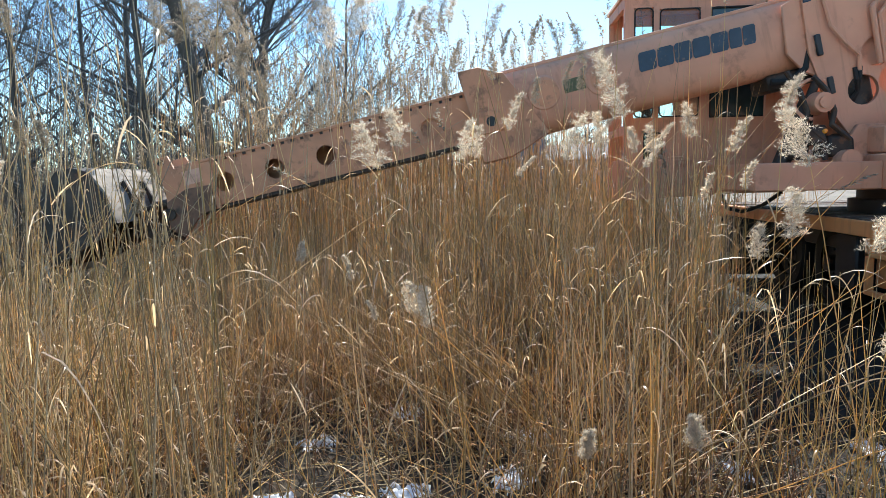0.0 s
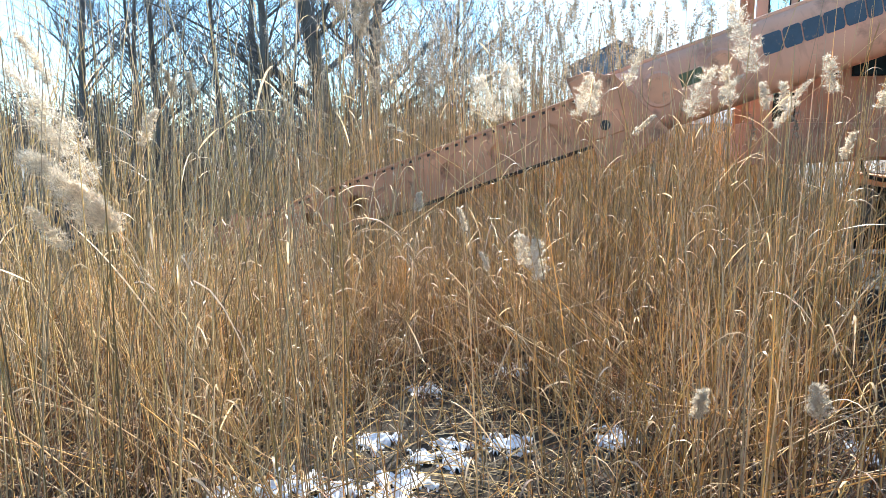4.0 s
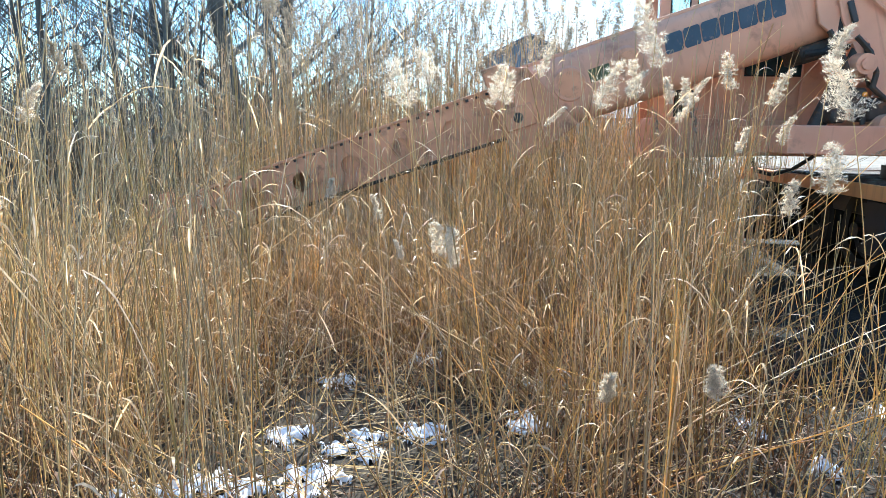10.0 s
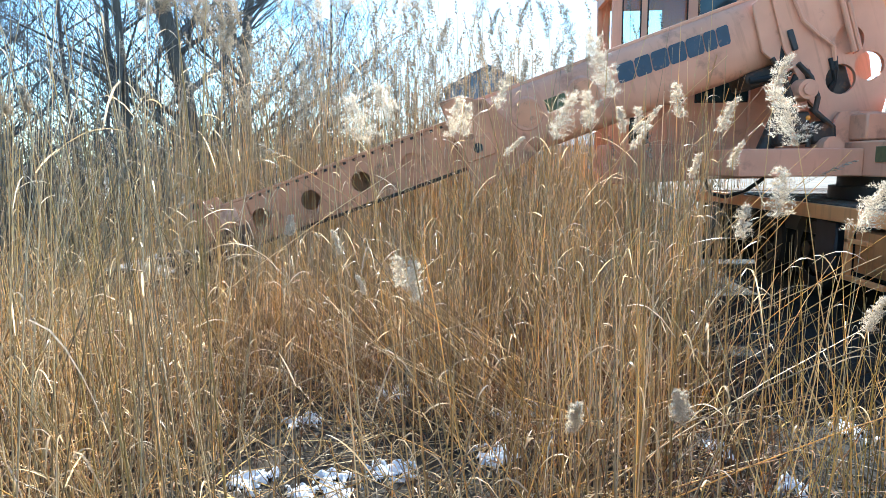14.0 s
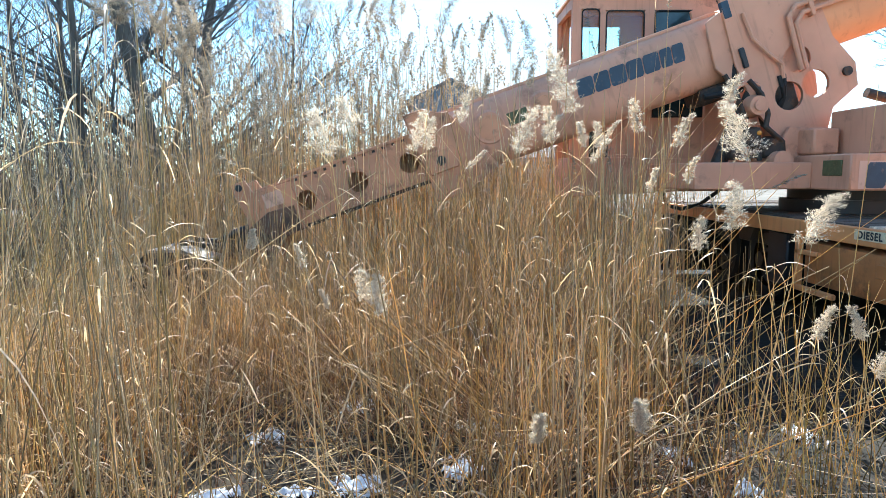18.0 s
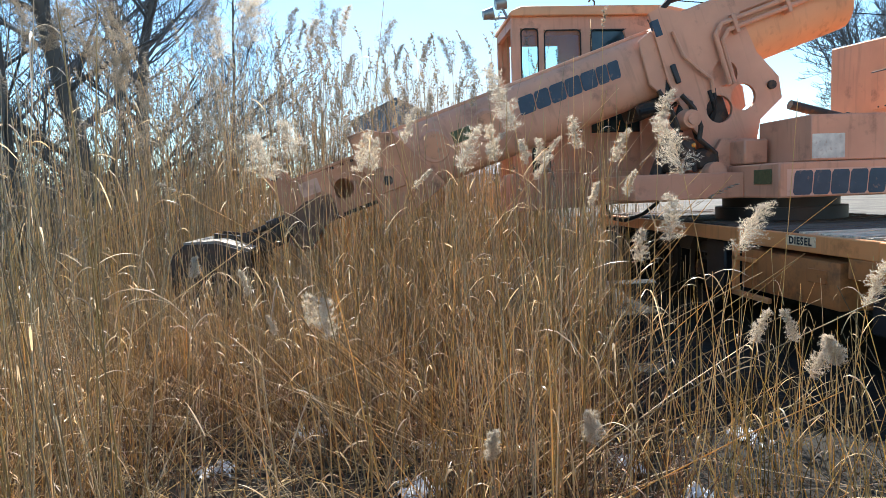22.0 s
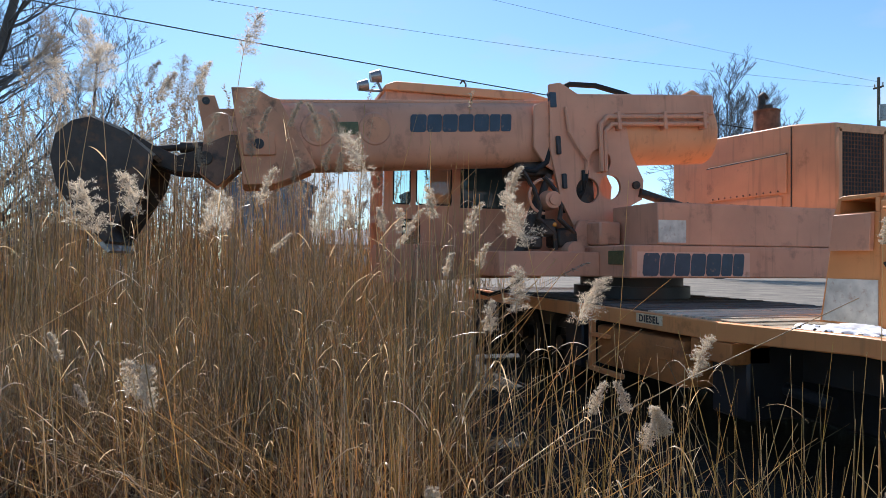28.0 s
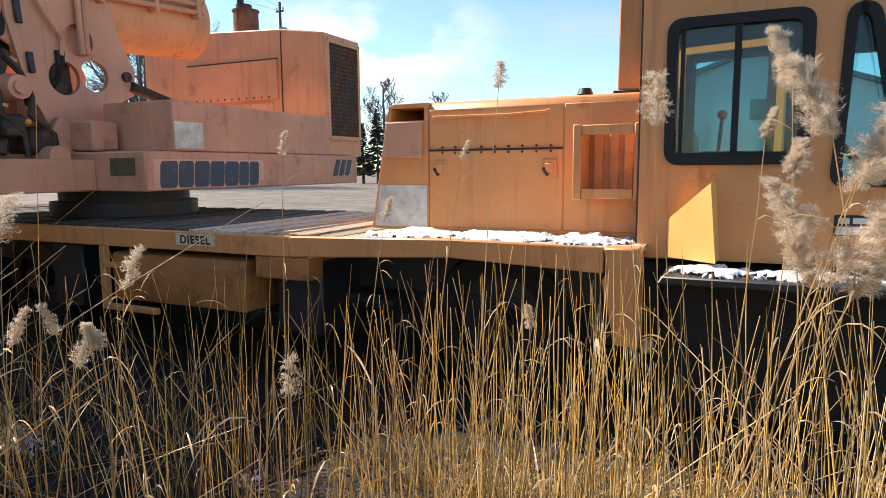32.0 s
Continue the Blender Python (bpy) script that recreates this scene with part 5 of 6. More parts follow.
def round_tree(x, y, height, spread, seed, label):
    """A broad tree whose many fine twigs fill a round crown."""
    rng = random.Random(seed)
    t = thing("tree", (x, y, 0), label, "tree")
    tr, cr = Soup(), Soup()
    fork = height * 0.28
    tr.stick([Vector((0, 0, -0.1)), Vector((0.1, 0, fork * 0.5)), Vector((0, 0.1, fork))], [0.5, 0.42, 0.36], 10)
    for k in range(21):
        a = 2.4 * k + rng.random()
        out = spread * 0.62 * math.sqrt((k + 0.5) / 21)
        tip = Vector((out * math.cos(a), out * math.sin(a), height * rng.uniform(0.72, 0.86) - 0.45 * out))
        p = Vector((0, 0, fork * rng.uniform(0.85, 1.0)))
        mid = p.lerp(tip, 0.5) + Vector((0.12 * out * math.cos(a), 0.12 * out * math.sin(a), -0.3))
        cr.stick([p, p.lerp(mid, 0.6), mid, tip], [0.2, 0.14, 0.10, 0.04], 5)
        for j in range(17):
            f = rng.uniform(0.15, 1)
            b = p.lerp(mid, f * 2) if f < 0.5 else mid.lerp(tip, f * 2 - 1)
            d = ((b - Vector((0, 0, height * 0.42))).normalized() + Vector((rng.gauss(0, 0.5), rng.gauss(0, 0.5), rng.gauss(0.1, 0.4)))).normalized()
            grow(cr, b, d, rng.uniform(2.2, 4.0), 0.05, 2, rng, 4, 0.5, 0.018)
    for nm, so, ma in (("trunk", tr, BARK), ("crown", cr, TWIG)):
        ob = new(nm, so.mesh(nm, ma))
        ob.parent = t
    return t


def build_trees():
    spec = [(-14.5, -6.2, 13, 0.27), (-15.2, -5.3, 12, 0.20), (-13.6, -7.6, 11, 0.14), (-17.0, -9.5, 13, 0.11), (-19.0, -12.0, 12, 0.10), (-16.0, -12.5, 10, 0.08), (-22.0, -8.0, 13, 0.12), (-21.0, -4.6, 10, 0.09), (-18.0, -15.0, 11, 0.10), (-24.0, -14.0, 12, 0.11), (-13.2, -10.4, 9, 0.10), (-20.0, -19.0, 12, 0.17)]
    for k, (x, y, h, r) in enumerate(spec):
        bare_tree(x, y, h, 100 + k, r, 4 if k in (0, 1, 3, 4, 5, 6, 7) else 3, (random.Random(k).uniform(-0.1, 0.1), random.Random(k + 9).uniform(-0.12, 0.12)), "slender bare winter tree at the reed bed's edge", 0.0045, "trees behind the reeds")
    round_tree(-52.3, 45.0, 22.8, 10.0, 301, "broad round-crowned bare tree beyond the lot")
    bare_tree(-36.7, 64.0, 12, 302, 0.25, 3, (0, 0), "distant bare tree beyond the lot", 0.03)
    bare_tree(-31.8, 66.0, 10, 303, 0.2, 3, (0, 0), "distant bare tree beyond the lot", 0.03)
    # thicket of saplings in front of the trees
    rng = random.Random(78)
    s = Soup()
    for k in range(1000):
        x, y = rng.uniform(-22, -10.5), rng.uniform(-18, -3.4)
        h = rng.uniform(1.4, 2.9) if rng.random() < 0.82 else rng.uniform(3.0, 8.0)
        p = Vector((x, y, ground_z(x, y) - 0.1))
        top = p + Vector((rng.gauss(0, 0.12) * h, rng.gauss(0, 0.12) * h, h))
        s.stick([p, p.lerp(top, 0.5) + Vector((rng.gauss(0, 0.1), rng.gauss(0, 0.1), 0)), top], [0.018, 0.012, 0.003], 4)
        for j in range(14):
            f = rng.uniform(0.25, 0.95)
            c = rng.uniform(0, 6.28)
            b = p.lerp(top, f)
            ln = h * rng.uniform(0.1, 0.26) * (1.15 - f)
            e = b + Vector((ln * math.cos(c) * 0.7, ln * math.sin(c) * 0.7, ln))
            s.stick([b, b.lerp(e, 0.5) + Vector((0, 0, 0.04)), e], [0.006, 0.005, 0.003], 3)
    tagged(new("thicket", s.mesh("thicket", BRUSH)), "thin grey-brown saplings and brush behind the reeds", "brush", kind="stuff")
    # far wood along the horizon
    rng = random.Random(77)
    s = Soup()
    for k in range(520):
        a = radians(rng.uniform(60, 165))
        d = rng.uniform(75, 120)
        x, y = -d * math.sin(a), d * math.cos(a)
        h = rng.uniform(5, 9)
        p = Vector((x, y, -0.2))
        s.stick([p, p + Vector((0, 0, h * 0.5)), p + Vector((rng.gauss(0, 0.4), rng.gauss(0, 0.4), h))], [0.18, 0.12, 0.03], 4)
        for j in range(26):
            f = rng.uniform(0.15, 0.95)
            c = rng.uniform(0, 6.28)
            b = p + Vector((0, 0, h * f))
            ln = h * 0.28 * (1.1 - f * 0.6)
            e = b + Vector((ln * math.cos(c), ln * math.sin(c), ln * rng.uniform(0.3, 1.0)))
            s.stick([b, e], [0.09, 0.03], 3)
    tagged(new("far_wood", s.mesh("far_wood", TWIG)), "grey-brown bare wood along the horizon", "wood", kind="stuff")
    # dark conifers across the lot
    for k, (x, y, h) in enumerate(((-35.2, 60, 8.2), (-37.7, 61, 6.6), (-33.3, 60.5, 6.0))):
        r2 = random.Random(40 + k)
        t = thing("conifer", (x, y, 0), "dark green conifer beyond the lot", "tree", "conifers beyond the lot")
        tr, cr = Soup(), Soup()
        tr.stick([Vector((0, 0, 0)), Vector((0, 0, h * 0.95))], [0.18, 0.03], 6)
        for j in range(520):
            f = r2.uniform(0.1, 1) ** 0.8
            a = r2.uniform(0, 6.28)
            ln = h * 0.24 * (1.04 - f) + 0.1
            b = Vector((0, 0, h * f))
            e = b + Vector((ln * math.cos(a), ln * math.sin(a), -0.25 * ln))
            cr.blade([b.lerp(e, 0.3), b.lerp(e, 0.7), e], [0.25, 0.3, 0.05], Vector((-math.sin(a), math.cos(a), 0.3)).normalized())
        for nm, so, ma in (("trunk", tr, BARK), ("crown", cr, FIR)):
            ob = new(nm, so.mesh(nm, ma))
            ob.parent = t


def gable_house(name, x0, x1, y0, y1, wall_h, ridge_h, along, siding, label, windows=()):
    h = thing(name, ((x0 + x1) / 2, (y0 + y1) / 2, 0), label, "house")
    bm = B()
    if along == "x":
        ym = (y0 + y1) / 2
        prism(bm, [(y0, 0), (y1, 0), (y1, wall_h), (ym, ridge_h), (y0, wall_h)], "x", x0, x1)
    else:
        xm = (x0 + x1) / 2
        prism(bm, [(x0, 0), (x1, 0), (x1, wall_h), (xm, ridge_h), (x0, wall_h)], "y", y0, y1)
    part("wall", bm, siding, h)
    bm = B()
    o, t = 0.35, 0.16
    if along == "x":
        s = (ridge_h - wall_h) / (ym - y0)
        for q in (-1, 1):
            e = ym + q * (ym - y0 + o)
            prism(bm, [(ym, ridge_h + 0.02), (e, wall_h - s * o + 0.02), (e, wall_h - s * o + t), (ym, ridge_h + t)], "x", x0 - o, x1 + o)
    else:
        s = (ridge_h - wall_h) / (xm - x0)
        for q in (-1, 1):
            e = xm + q * (xm - x0 + o)
            prism(bm, [(xm, ridge_h + 0.02), (e, wall_h - s * o + 0.02), (e, wall_h - s * o + t), (xm, ridge_h + t)], "y", y0 - o, y1 + o)
    part("roof", bm, SHINGLE, h, "slate-coloured roof")
    for face, w, u0, u1, v0, v1 in windows:
        bm = B()
        ring(bm, face, w, u0, u1, v0, v1, 0.09, 0.05, 0.02, 1)
        win = part("window", bm, SIDING, h)
        bm = B()
        if face == "x":
            box(bm, w + 0.01, w + 0.02, u0, u1, v0, v1)
        else:
            box(bm, u0, u1, w - 0.02, w - 0.01, v0, v1)
        part("pane", bm, DARK_GLASS, win)
    return h


build_trees()
gable_house("house", -56, -45, -1.2, 4.6, 6.7, 8.1, "x", BLUE_SIDING, "blue-grey gabled house behind the reeds",
            [("x", -45, 0.5, 1.3, 3.0, 4.4)])
gable_house("outbuilding", -60, -52, 5.4, 12.5, 2.8, 4.1, "y", SIDING, "long pale outbuilding beside the house",
            [("x", -52, 6.2, 7.4, 1.8, 2.6), ("x", -52, 9.0, 10.4, 1.8, 2.6)])
gable_house("barn", -3.2, 5.8, 26, 44, 3.9, 5.5, "y", SIDING, "white gabled shed beyond the truck",
            [("y", 26, 1.2, 2.4, 3.2, 3.9)])


def build_pole():
    t = thing("utility_pole", (-43.5, 55, 0), "weathered wooden utility pole with a transformer", "utility pole")
    bm = B()
    rod(bm, (-43.5, 55, 0), (-43.5, 55, 18.6), 0.2, 0.13, 12)
    part("post", bm, WOODPOLE, t)
    bm = B()
    box(bm, -44.0, -43.0, 54.9, 55.05, 17.6, 17.75, 0.02)
    part("cross_arm", bm, WOODPOLE, t)
    bm = B()
    rod(bm, (-43.05, 55, 14.6), (-43.05, 55, 16.0), 0.33, n=16)
    part("transformer", bm, STEEL, t)
    for x in (-43.9, -43.1):
        bm = B()
        rod(bm, (x, 55, 17.75), (x, 55, 18.05), 0.07, n=8)
        part("insulator", bm, WHITEP, t)
    for k, (a, b, sag, r) in enumerate((((-30, -17.5, 13.6), (-30, 30, 9.5), 0.25, 0.028), ((-30, -8.0, 13.9), (-43.5, 55, 17.7), 0.5, 0.010), ((-40, 4, 21), (-43.5, 55, 18.2), 0.4, 0.010))):
        s = Soup()
        a, b = Vector(a), Vector(b)
        pts = [a.lerp(b, u / 24) - Vector((0, 0, sag * 4 * (u / 24) * (1 - u / 24))) for u in range(25)]
        s.stick(pts, [r] * 25, 5)
        tagged(new("power_cable", s.mesh("power_cable", RUBBER)), "black overhead power cable above the lot", "cable")


build_pole()


# ---- reeds ----
def reed(rng, x, y, z, h, lean, azim, stem, leaf, plume, plume_len=0.0, leaves=4, r=0.0042, bend=0.0, plume_size=1.0, detail=1):
    """One reed: a tapered stem, strap leaves and, where it has one, a feathery plume of many small spikelets."""
    d = Vector((math.cos(azim), math.sin(azim), 0))
    pts, radii = [], []
    n = 6 if detail > 1 else 5
    for k in range(n + 1):
        u = k / n
        off = lean * h * (u + bend * u * u)
        pts.append(Vector((x, y, z)) + d * off + Vector((rng.gauss(0, 0.003), rng.gauss(0, 0.003), h * u * (1 - 0.25 * lean * lean * (1 + bend)))))
        radii.append(r * (1 - 0.62 * u))
    stem.stick(pts, radii, 3 if detail < 2 else 6)
    def at(u):
        i = min(int(u * n), n - 1)
        return pts[i].lerp(pts[i + 1], u * n - i)
    for k in range(leaves):
        u = rng.uniform(0.3, 0.98)
        a = rng.uniform(0, 2 * math.pi)
        e = Vector((math.cos(a), math.sin(a), 0))
        ln = rng.uniform(0.05, 0.16) if rng.random() < 0.8 else rng.uniform(0.16, 0.34)
        b = at(u)
        rise, drop = rng.uniform(0.5, 1.6), rng.uniform(0.3, 2.2)
        lp = [b + e * ln * q + Vector((0, 0, ln * (rise * q - drop * q * q))) for q in (0, 0.2, 0.4, 0.55, 0.7, 0.85, 1.0)]
        w = rng.uniform(0.0035, 0.0085)
        side = Vector((-e.y, e.x, rng.uniform(-0.8, 0.8))).normalized()
        leaf.blade(lp, [w * 0.5, w * 0.9, w, w * 0.85, w * 0.65, w * 0.4, 0.0004], side)
    if plume_len:
        fluff(rng, plume, pts[-1], (pts[-1] - pts[-2]).normalized(), plume_len, azim, plume_size, detail)


def fluff(rng, plume, top, axis, length, azim, fat, detail):
    """A nodding seed plume: drooping branchlets, each with many fine short hairs."""
    nod = Vector((math.cos(azim + 0.4), math.sin(azim + 0.4), 0))
    twigs, hairs = (128, 74) if detail > 3 else (80, 36) if detail > 1 else (26, 2)
    w0 = 0.0012 if detail > 3 else 0.0019 if detail > 1 else 0.0075
    for k in range(twigs):
        u = (k + rng.random()) / twigs
        base = top + axis * length * (0.86 * u - 0.2) + nod * length * 0.22 * u * u
        a = rng.uniform(0, 2 * math.pi)
        e = (Vector((math.cos(a), math.sin(a), 0)) * 0.75 + nod * 0.55).normalized()
        ln = length * fat * (1.55 if detail > 1 else 1.0) * rng.uniform(0.09, 0.19) * (1.1 - 0.6 * u) * (0.55 + 0.45 * min(1, 5 * u))
        rise = rng.uniform(0.3, 1.2)
        def along(q):
            return base + e * ln * q + axis * ln * 0.8 * q + Vector((0, 0, ln * (rise * q * 0.3 - 0.8 * q * q)))
        side = Vector((-e.y, e.x, rng.uniform(-0.5, 0.8))).normalized()
        plume.blade([along(0), along(0.5), along(1)], [0.002, 0.0016, 0.0008] if detail > 1 else [0.012, 0.028, 0.006], side)
        for j in range(hairs):
            q = rng.uniform(0.05, 1.05) ** 0.8
            c = along(q)
            if detail > 1:
                c += Vector((rng.gauss(0, 1), rng.gauss(0, 1), rng.gauss(0, 1))) * 0.02 * length * min(1, 0.4 + fat)
            d = Vector((rng.gauss(0, 1), rng.gauss(0, 1), rng.gauss(0, 1))).normalized()
            h = length * (rng.uniform(0.026, 0.07) if detail > 1 else rng.uniform(0.06, 0.13))
            tip = c + (d * 0.75 + axis * 0.3 + e * 0.35) * h
            side = d.cross(Vector((rng.gauss(0, 1), rng.gauss(0, 1), rng.gauss(0, 1)))).normalized()
            w = w0 * rng.uniform(0.6, 1.5)
            plume.blade([c, tip], [w, w * 0.25], side)


def scatter(name, seed, count, place, label, stem_skin=STRAW, leaf_skin=LEAF):
    """A patch of reeds joined into stems, leaves and plumes."""
    rng = random.Random(seed)
    stem, leaf, plume = Soup(), Soup(), Soup()
    for k in range(count):
        spec = place(rng)
        if spec:
            reed(rng, stem=stem, leaf=leaf, plume=plume, **spec)
    for nm, s, m, what in (("reeds", stem, stem_skin, "stems"), ("reed_leaves", leaf, leaf_skin, "leaves"), ("reed_plumes", plume, BACKLIT_PLUME, "seed plumes")):
        if s.f:
            tagged(new(nm, s.mesh(nm, m)), f"{label} {what}", "reeds", kind="stuff")


EYES = [(1.66, 0.65), (1.62, 0.8)]


def clear(x, y, r=0.55):
    return all((x - a) ** 2 + (y - b) ** 2 > r * r for a, b in EYES)


def spec_of(rng, x, y, h, plumes=0.0, leaves=4, lean=0.06, r=0.0042, plume_len=(0.16, 0.28), wild=0.08, clump=True, leafy=0.5, own=False):
    if not clear(x, y):
        return None
    ln = abs(rng.gauss(0, lean))
    loose = own or rng.random() < wild
    if loose and not own:
        ln = rng.uniform(0.25, 0.95)
        h *= rng.uniform(0.75, 1.0)
    has = rng.random() < plumes
    along = min(max(((x + 1.2) * -4.4 + (y + 0.9) * -2.7) / 26.65, 0), 1)
    if math.hypot(x + 1.2 + 4.4 * along, y + 0.9 + 2.7 * along) < 0.6 and rng.random() < 0.7:  # flattened beside the digging
        h = min(h, 1.5) * 0.5
    if clump and noise.noise((x * 1.5, y * 1.5, 5.0)) + 0.6 * noise.noise((x * 4, y * 4, 2.0)) < rng.uniform(-0.5, 0.12):
        return None
    azim = rng.uniform(0, 6.28) if loose else 3.0 + 7.0 * noise.noise((x * 0.8, y * 0.8, 9.0)) + rng.gauss(0, 1.5)
    return dict(x=x, y=y, z=ground_z(x, y) - 0.02, h=h, lean=ln, azim=azim, leaves=leaves if rng.random() < leafy else 0,
                r=r * rng.uniform(0.7, 1.25), bend=rng.uniform(0, 0.7), plume_len=rng.uniform(*plume_len) if has else 0.0, plume_size=0.95)


def near_bed(rng):
    x, y = rng.uniform(-5.0, -0.3), rng.uniform(-3.2, 2.5)
    if x > -1.6 and rng.random() < 0.45:
        return None
    if (x + 1.2) ** 2 / 0.8 + (y + 0.1) ** 2 / 0.9 < 1 and rng.random() < 0.93:
        return None
    rim = 0.72 + 0.374 * (1.62 - x) + 0.25 * noise.noise((x * 1.1, y * 1.1, 3.0)) + rng.gauss(0, 0.1) - 0.08
    if y > rim and rng.random() < 0.985:
        return None
    edge = y > rim - 0.35
    h = rng.uniform(0.6, 1.4) if rng.random() < 0.9 or (x < -2.5 and y < 0.3) else rng.uniform(1.4, 2.3)
    return spec_of(rng, x, y, h * (1 if x > -3.2 else 1.28 if y > 0.35 else 1.0 if y > -0.5 else 0.8), 0.0, 1, r=0.0038, wild=0.12 if edge else 0.46, lean=0.07 if edge else 0.14)


def mid_bed(rng):
    x, y = rng.uniform(-10.5, -4.8), rng.uniform(-7.0, 3.2)
    if x < -6.4 and y < -3.8 and rng.random() < 0.5:
        return None
    tall = False
    if -6.4 < x < -5.2 and y < 3:
        h = rng.uniform(1.5, 2.1) if y > -1.6 and rng.random() < 0.3 else rng.uniform(1.0, 1.7) if y > 0.3 else rng.uniform(0.6, 1.1)
    elif x > -5.2:
        h = rng.uniform(1.5, 2.1) if y > -1.6 and rng.random() < 0.25 else rng.uniform(1.1, 1.95) if y > 0.3 else rng.uniform(0.7, 1.25)
    else:
        tall = rng.random() < (0.5 if y < 0.4 else 0.36 if y < 1.6 else 0.10)
        h = rng.uniform(2.3, 3.6) if tall else rng.uniform(1.5, 2.3)
    return spec_of(rng, x, y, h, (0.8 if y > -2.8 else 0.25) if tall else 0.01, 1, r=0.0055 if tall else 0.0045, plume_len=(0.24, 0.42), wild=0.10)


def far_bed(rng):
    x, y = rng.uniform(-22, -9.5), rng.uniform(-14, 4.5)
    if y < -4.0 and rng.random() < 0.7:
        return None
    tall = 3.0 if y < 0 else 2.4
    return spec_of(rng, x, y, rng.uniform(1.6, tall + 0.6), 0.45 if y > -4 else 0.08, 1, r=0.007, plume_len=(0.2, 0.34), lean=0.05, wild=0.02)


def left_bed(rng):
    x, y = rng.uniform(-6, 0.6), rng.uniform(-6.0, -1.2)
    if (x > -0.6 and y > -1.9) or (x < -2.5 and rng.random() < 0.5):
        return None
    h = rng.uniform(0.8, 1.5) * (1 if x > -2.5 else 0.8) if rng.random() < (0.6 if x > -2.5 else 0.8) else rng.uniform(1.6, 2.6)
    return spec_of(rng, x, y, h, 0.0, 1, r=0.0046, wild=0.38, lean=0.15)


def truck_side(rng):
    x, y = rng.uniform(-4.2, 3.6), rng.uniform(1.3, 3.5)
    a = math.degrees(math.atan2(1.62 - x, y - 0.75))
    if a > 68 or math.hypot(x - 1.62, y - 0.75) < 1.0 or rng.random() > (0.035 if a > 52 else 0.09 if a > 36 else 0.15 if a > 24 else 0.24):
        return None
    if a > 30 and y > 3.1:
        return None
    return spec_of(rng, x, y, rng.uniform(0.55, 1.3) * (1 if x < 1 else 1.06), 0.0, 1, lean=0.12, r=0.0033, wild=0.08, plume_len=(0.10, 0.18), clump=False, leafy=0.35)


def broken(rng):
    x, y = rng.uniform(-5.0, 1.0), rng.uniform(-3.5, 2.4)
    if y > 0.85 + 0.374 * (1.62 - x) and rng.random() < 0.7:
        return None
    if (x + 1.2) ** 2 / 0.8 + (y + 0.1) ** 2 / 0.9 < 1 and rng.random() < 0.8:
        return None
    return spec_of(rng, x, y, rng.uniform(0.15, 0.75), 0.0, 2, lean=0.3, r=0.0036, wild=0.6, clump=False)


def fallen(rng):
    x, y = rng.uniform(-4.6, 0.4), rng.uniform(-3.4, 2.0)
    if y > 0.6 + 0.374 * (1.62 - x) or ((x + 1.1) ** 2 / 0.5 + (y + 0.2) ** 2 / 0.6 < 1 and rng.random() < 0.7):
        return None
    return spec_of(rng, x, y, rng.uniform(0.3, 1.15), 0.0, 1, lean=1.0, r=0.003, wild=0.5, clump=False, own=True)


def toppled(rng):
    x, y = rng.uniform(-2.3, -0.3), rng.uniform(1.5, 3.7)
    return spec_of(rng, x, y, rng.uniform(0.4, 0.95), 0.0, 0, r=0.003, lean=0.5, clump=False, own=True)


def leaning_sheaf(rng):
    """A sheaf of stems pushed over together at the bed's edge."""
    x, y = rng.gauss(-1.75, 0.16), rng.gauss(1.15, 0.16)
    return dict(x=x, y=y, z=ground_z(x, y) - 0.02, h=rng.uniform(1.0, 1.6), lean=rng.uniform(0.55, 1.05), azim=rng.gauss(-1.36, 0.3), leaves=1, r=rng.uniform(0.0028, 0.0045), bend=rng.uniform(0, 0.2))


def left_stand(rng):
    """Tall thin stems that stand close by, before the wood."""
    a, d = radians(rng.uniform(112, 142)), rng.uniform(1.9, 5.2)
    x, y = 1.65 - d * math.sin(a), 0.65 + d * math.cos(a)
    return spec_of(rng, x, y, rng.uniform(1.5, 2.7), 0.0, 2, lean=0.10, r=0.0036, plume_len=(0.12, 0.2), wild=0.05)


def behind(rng):
    x, y = rng.uniform(2.4, 10), rng.uniform(-8, 3.3)
    return spec_of(rng, x, y, rng.uniform(0.8, 2.2), 0.05, 1, r=0.004, wild=0.2, lean=0.09)


def under_cab(rng):
    x, y = rng.uniform(-12, -6.0), rng.uniform(2.0, 3.95)
    return spec_of(rng, x, y, rng.uniform(0.9, 1.5), 0.03, 1)


def past_tail(rng):
    x, y = rng.uniform(-14, -9.2), rng.uniform(3.2, 6.2)
    return spec_of(rng, x, y, rng.uniform(1.0, 1.7), 0.05, 1, r=0.005)


scatter("near", 1, 9600, near_bed, "dense golden-brown dry reed")
scatter("mid", 2, 8600, mid_bed, "dry tan reed")
scatter("far", 3, 3200, far_bed, "tall dry reed")
scatter("left", 4, 3300, left_bed, "dry olive-brown reed", OLIVE)
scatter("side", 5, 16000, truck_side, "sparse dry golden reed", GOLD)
scatter("behind", 8, 3200, behind, "dry golden reed beside the path")
scatter("broken", 7, 6500, broken, "broken reddish-brown reed", UNDER, UNDER)
scatter("fallen", 10, 1500, fallen, "pale fallen reed")
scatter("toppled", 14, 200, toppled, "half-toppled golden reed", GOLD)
scatter("sheaf", 12, 30, leaning_sheaf, "leaning golden reed")
scatter("stand", 13, 420, left_stand, "tall thin olive-brown reed", OLIVE)
scatter("under", 6, 1000, under_cab, "dry tan reed")
scatter("tail", 9, 800, past_tail, "dry tan reed behind the truck's tail")


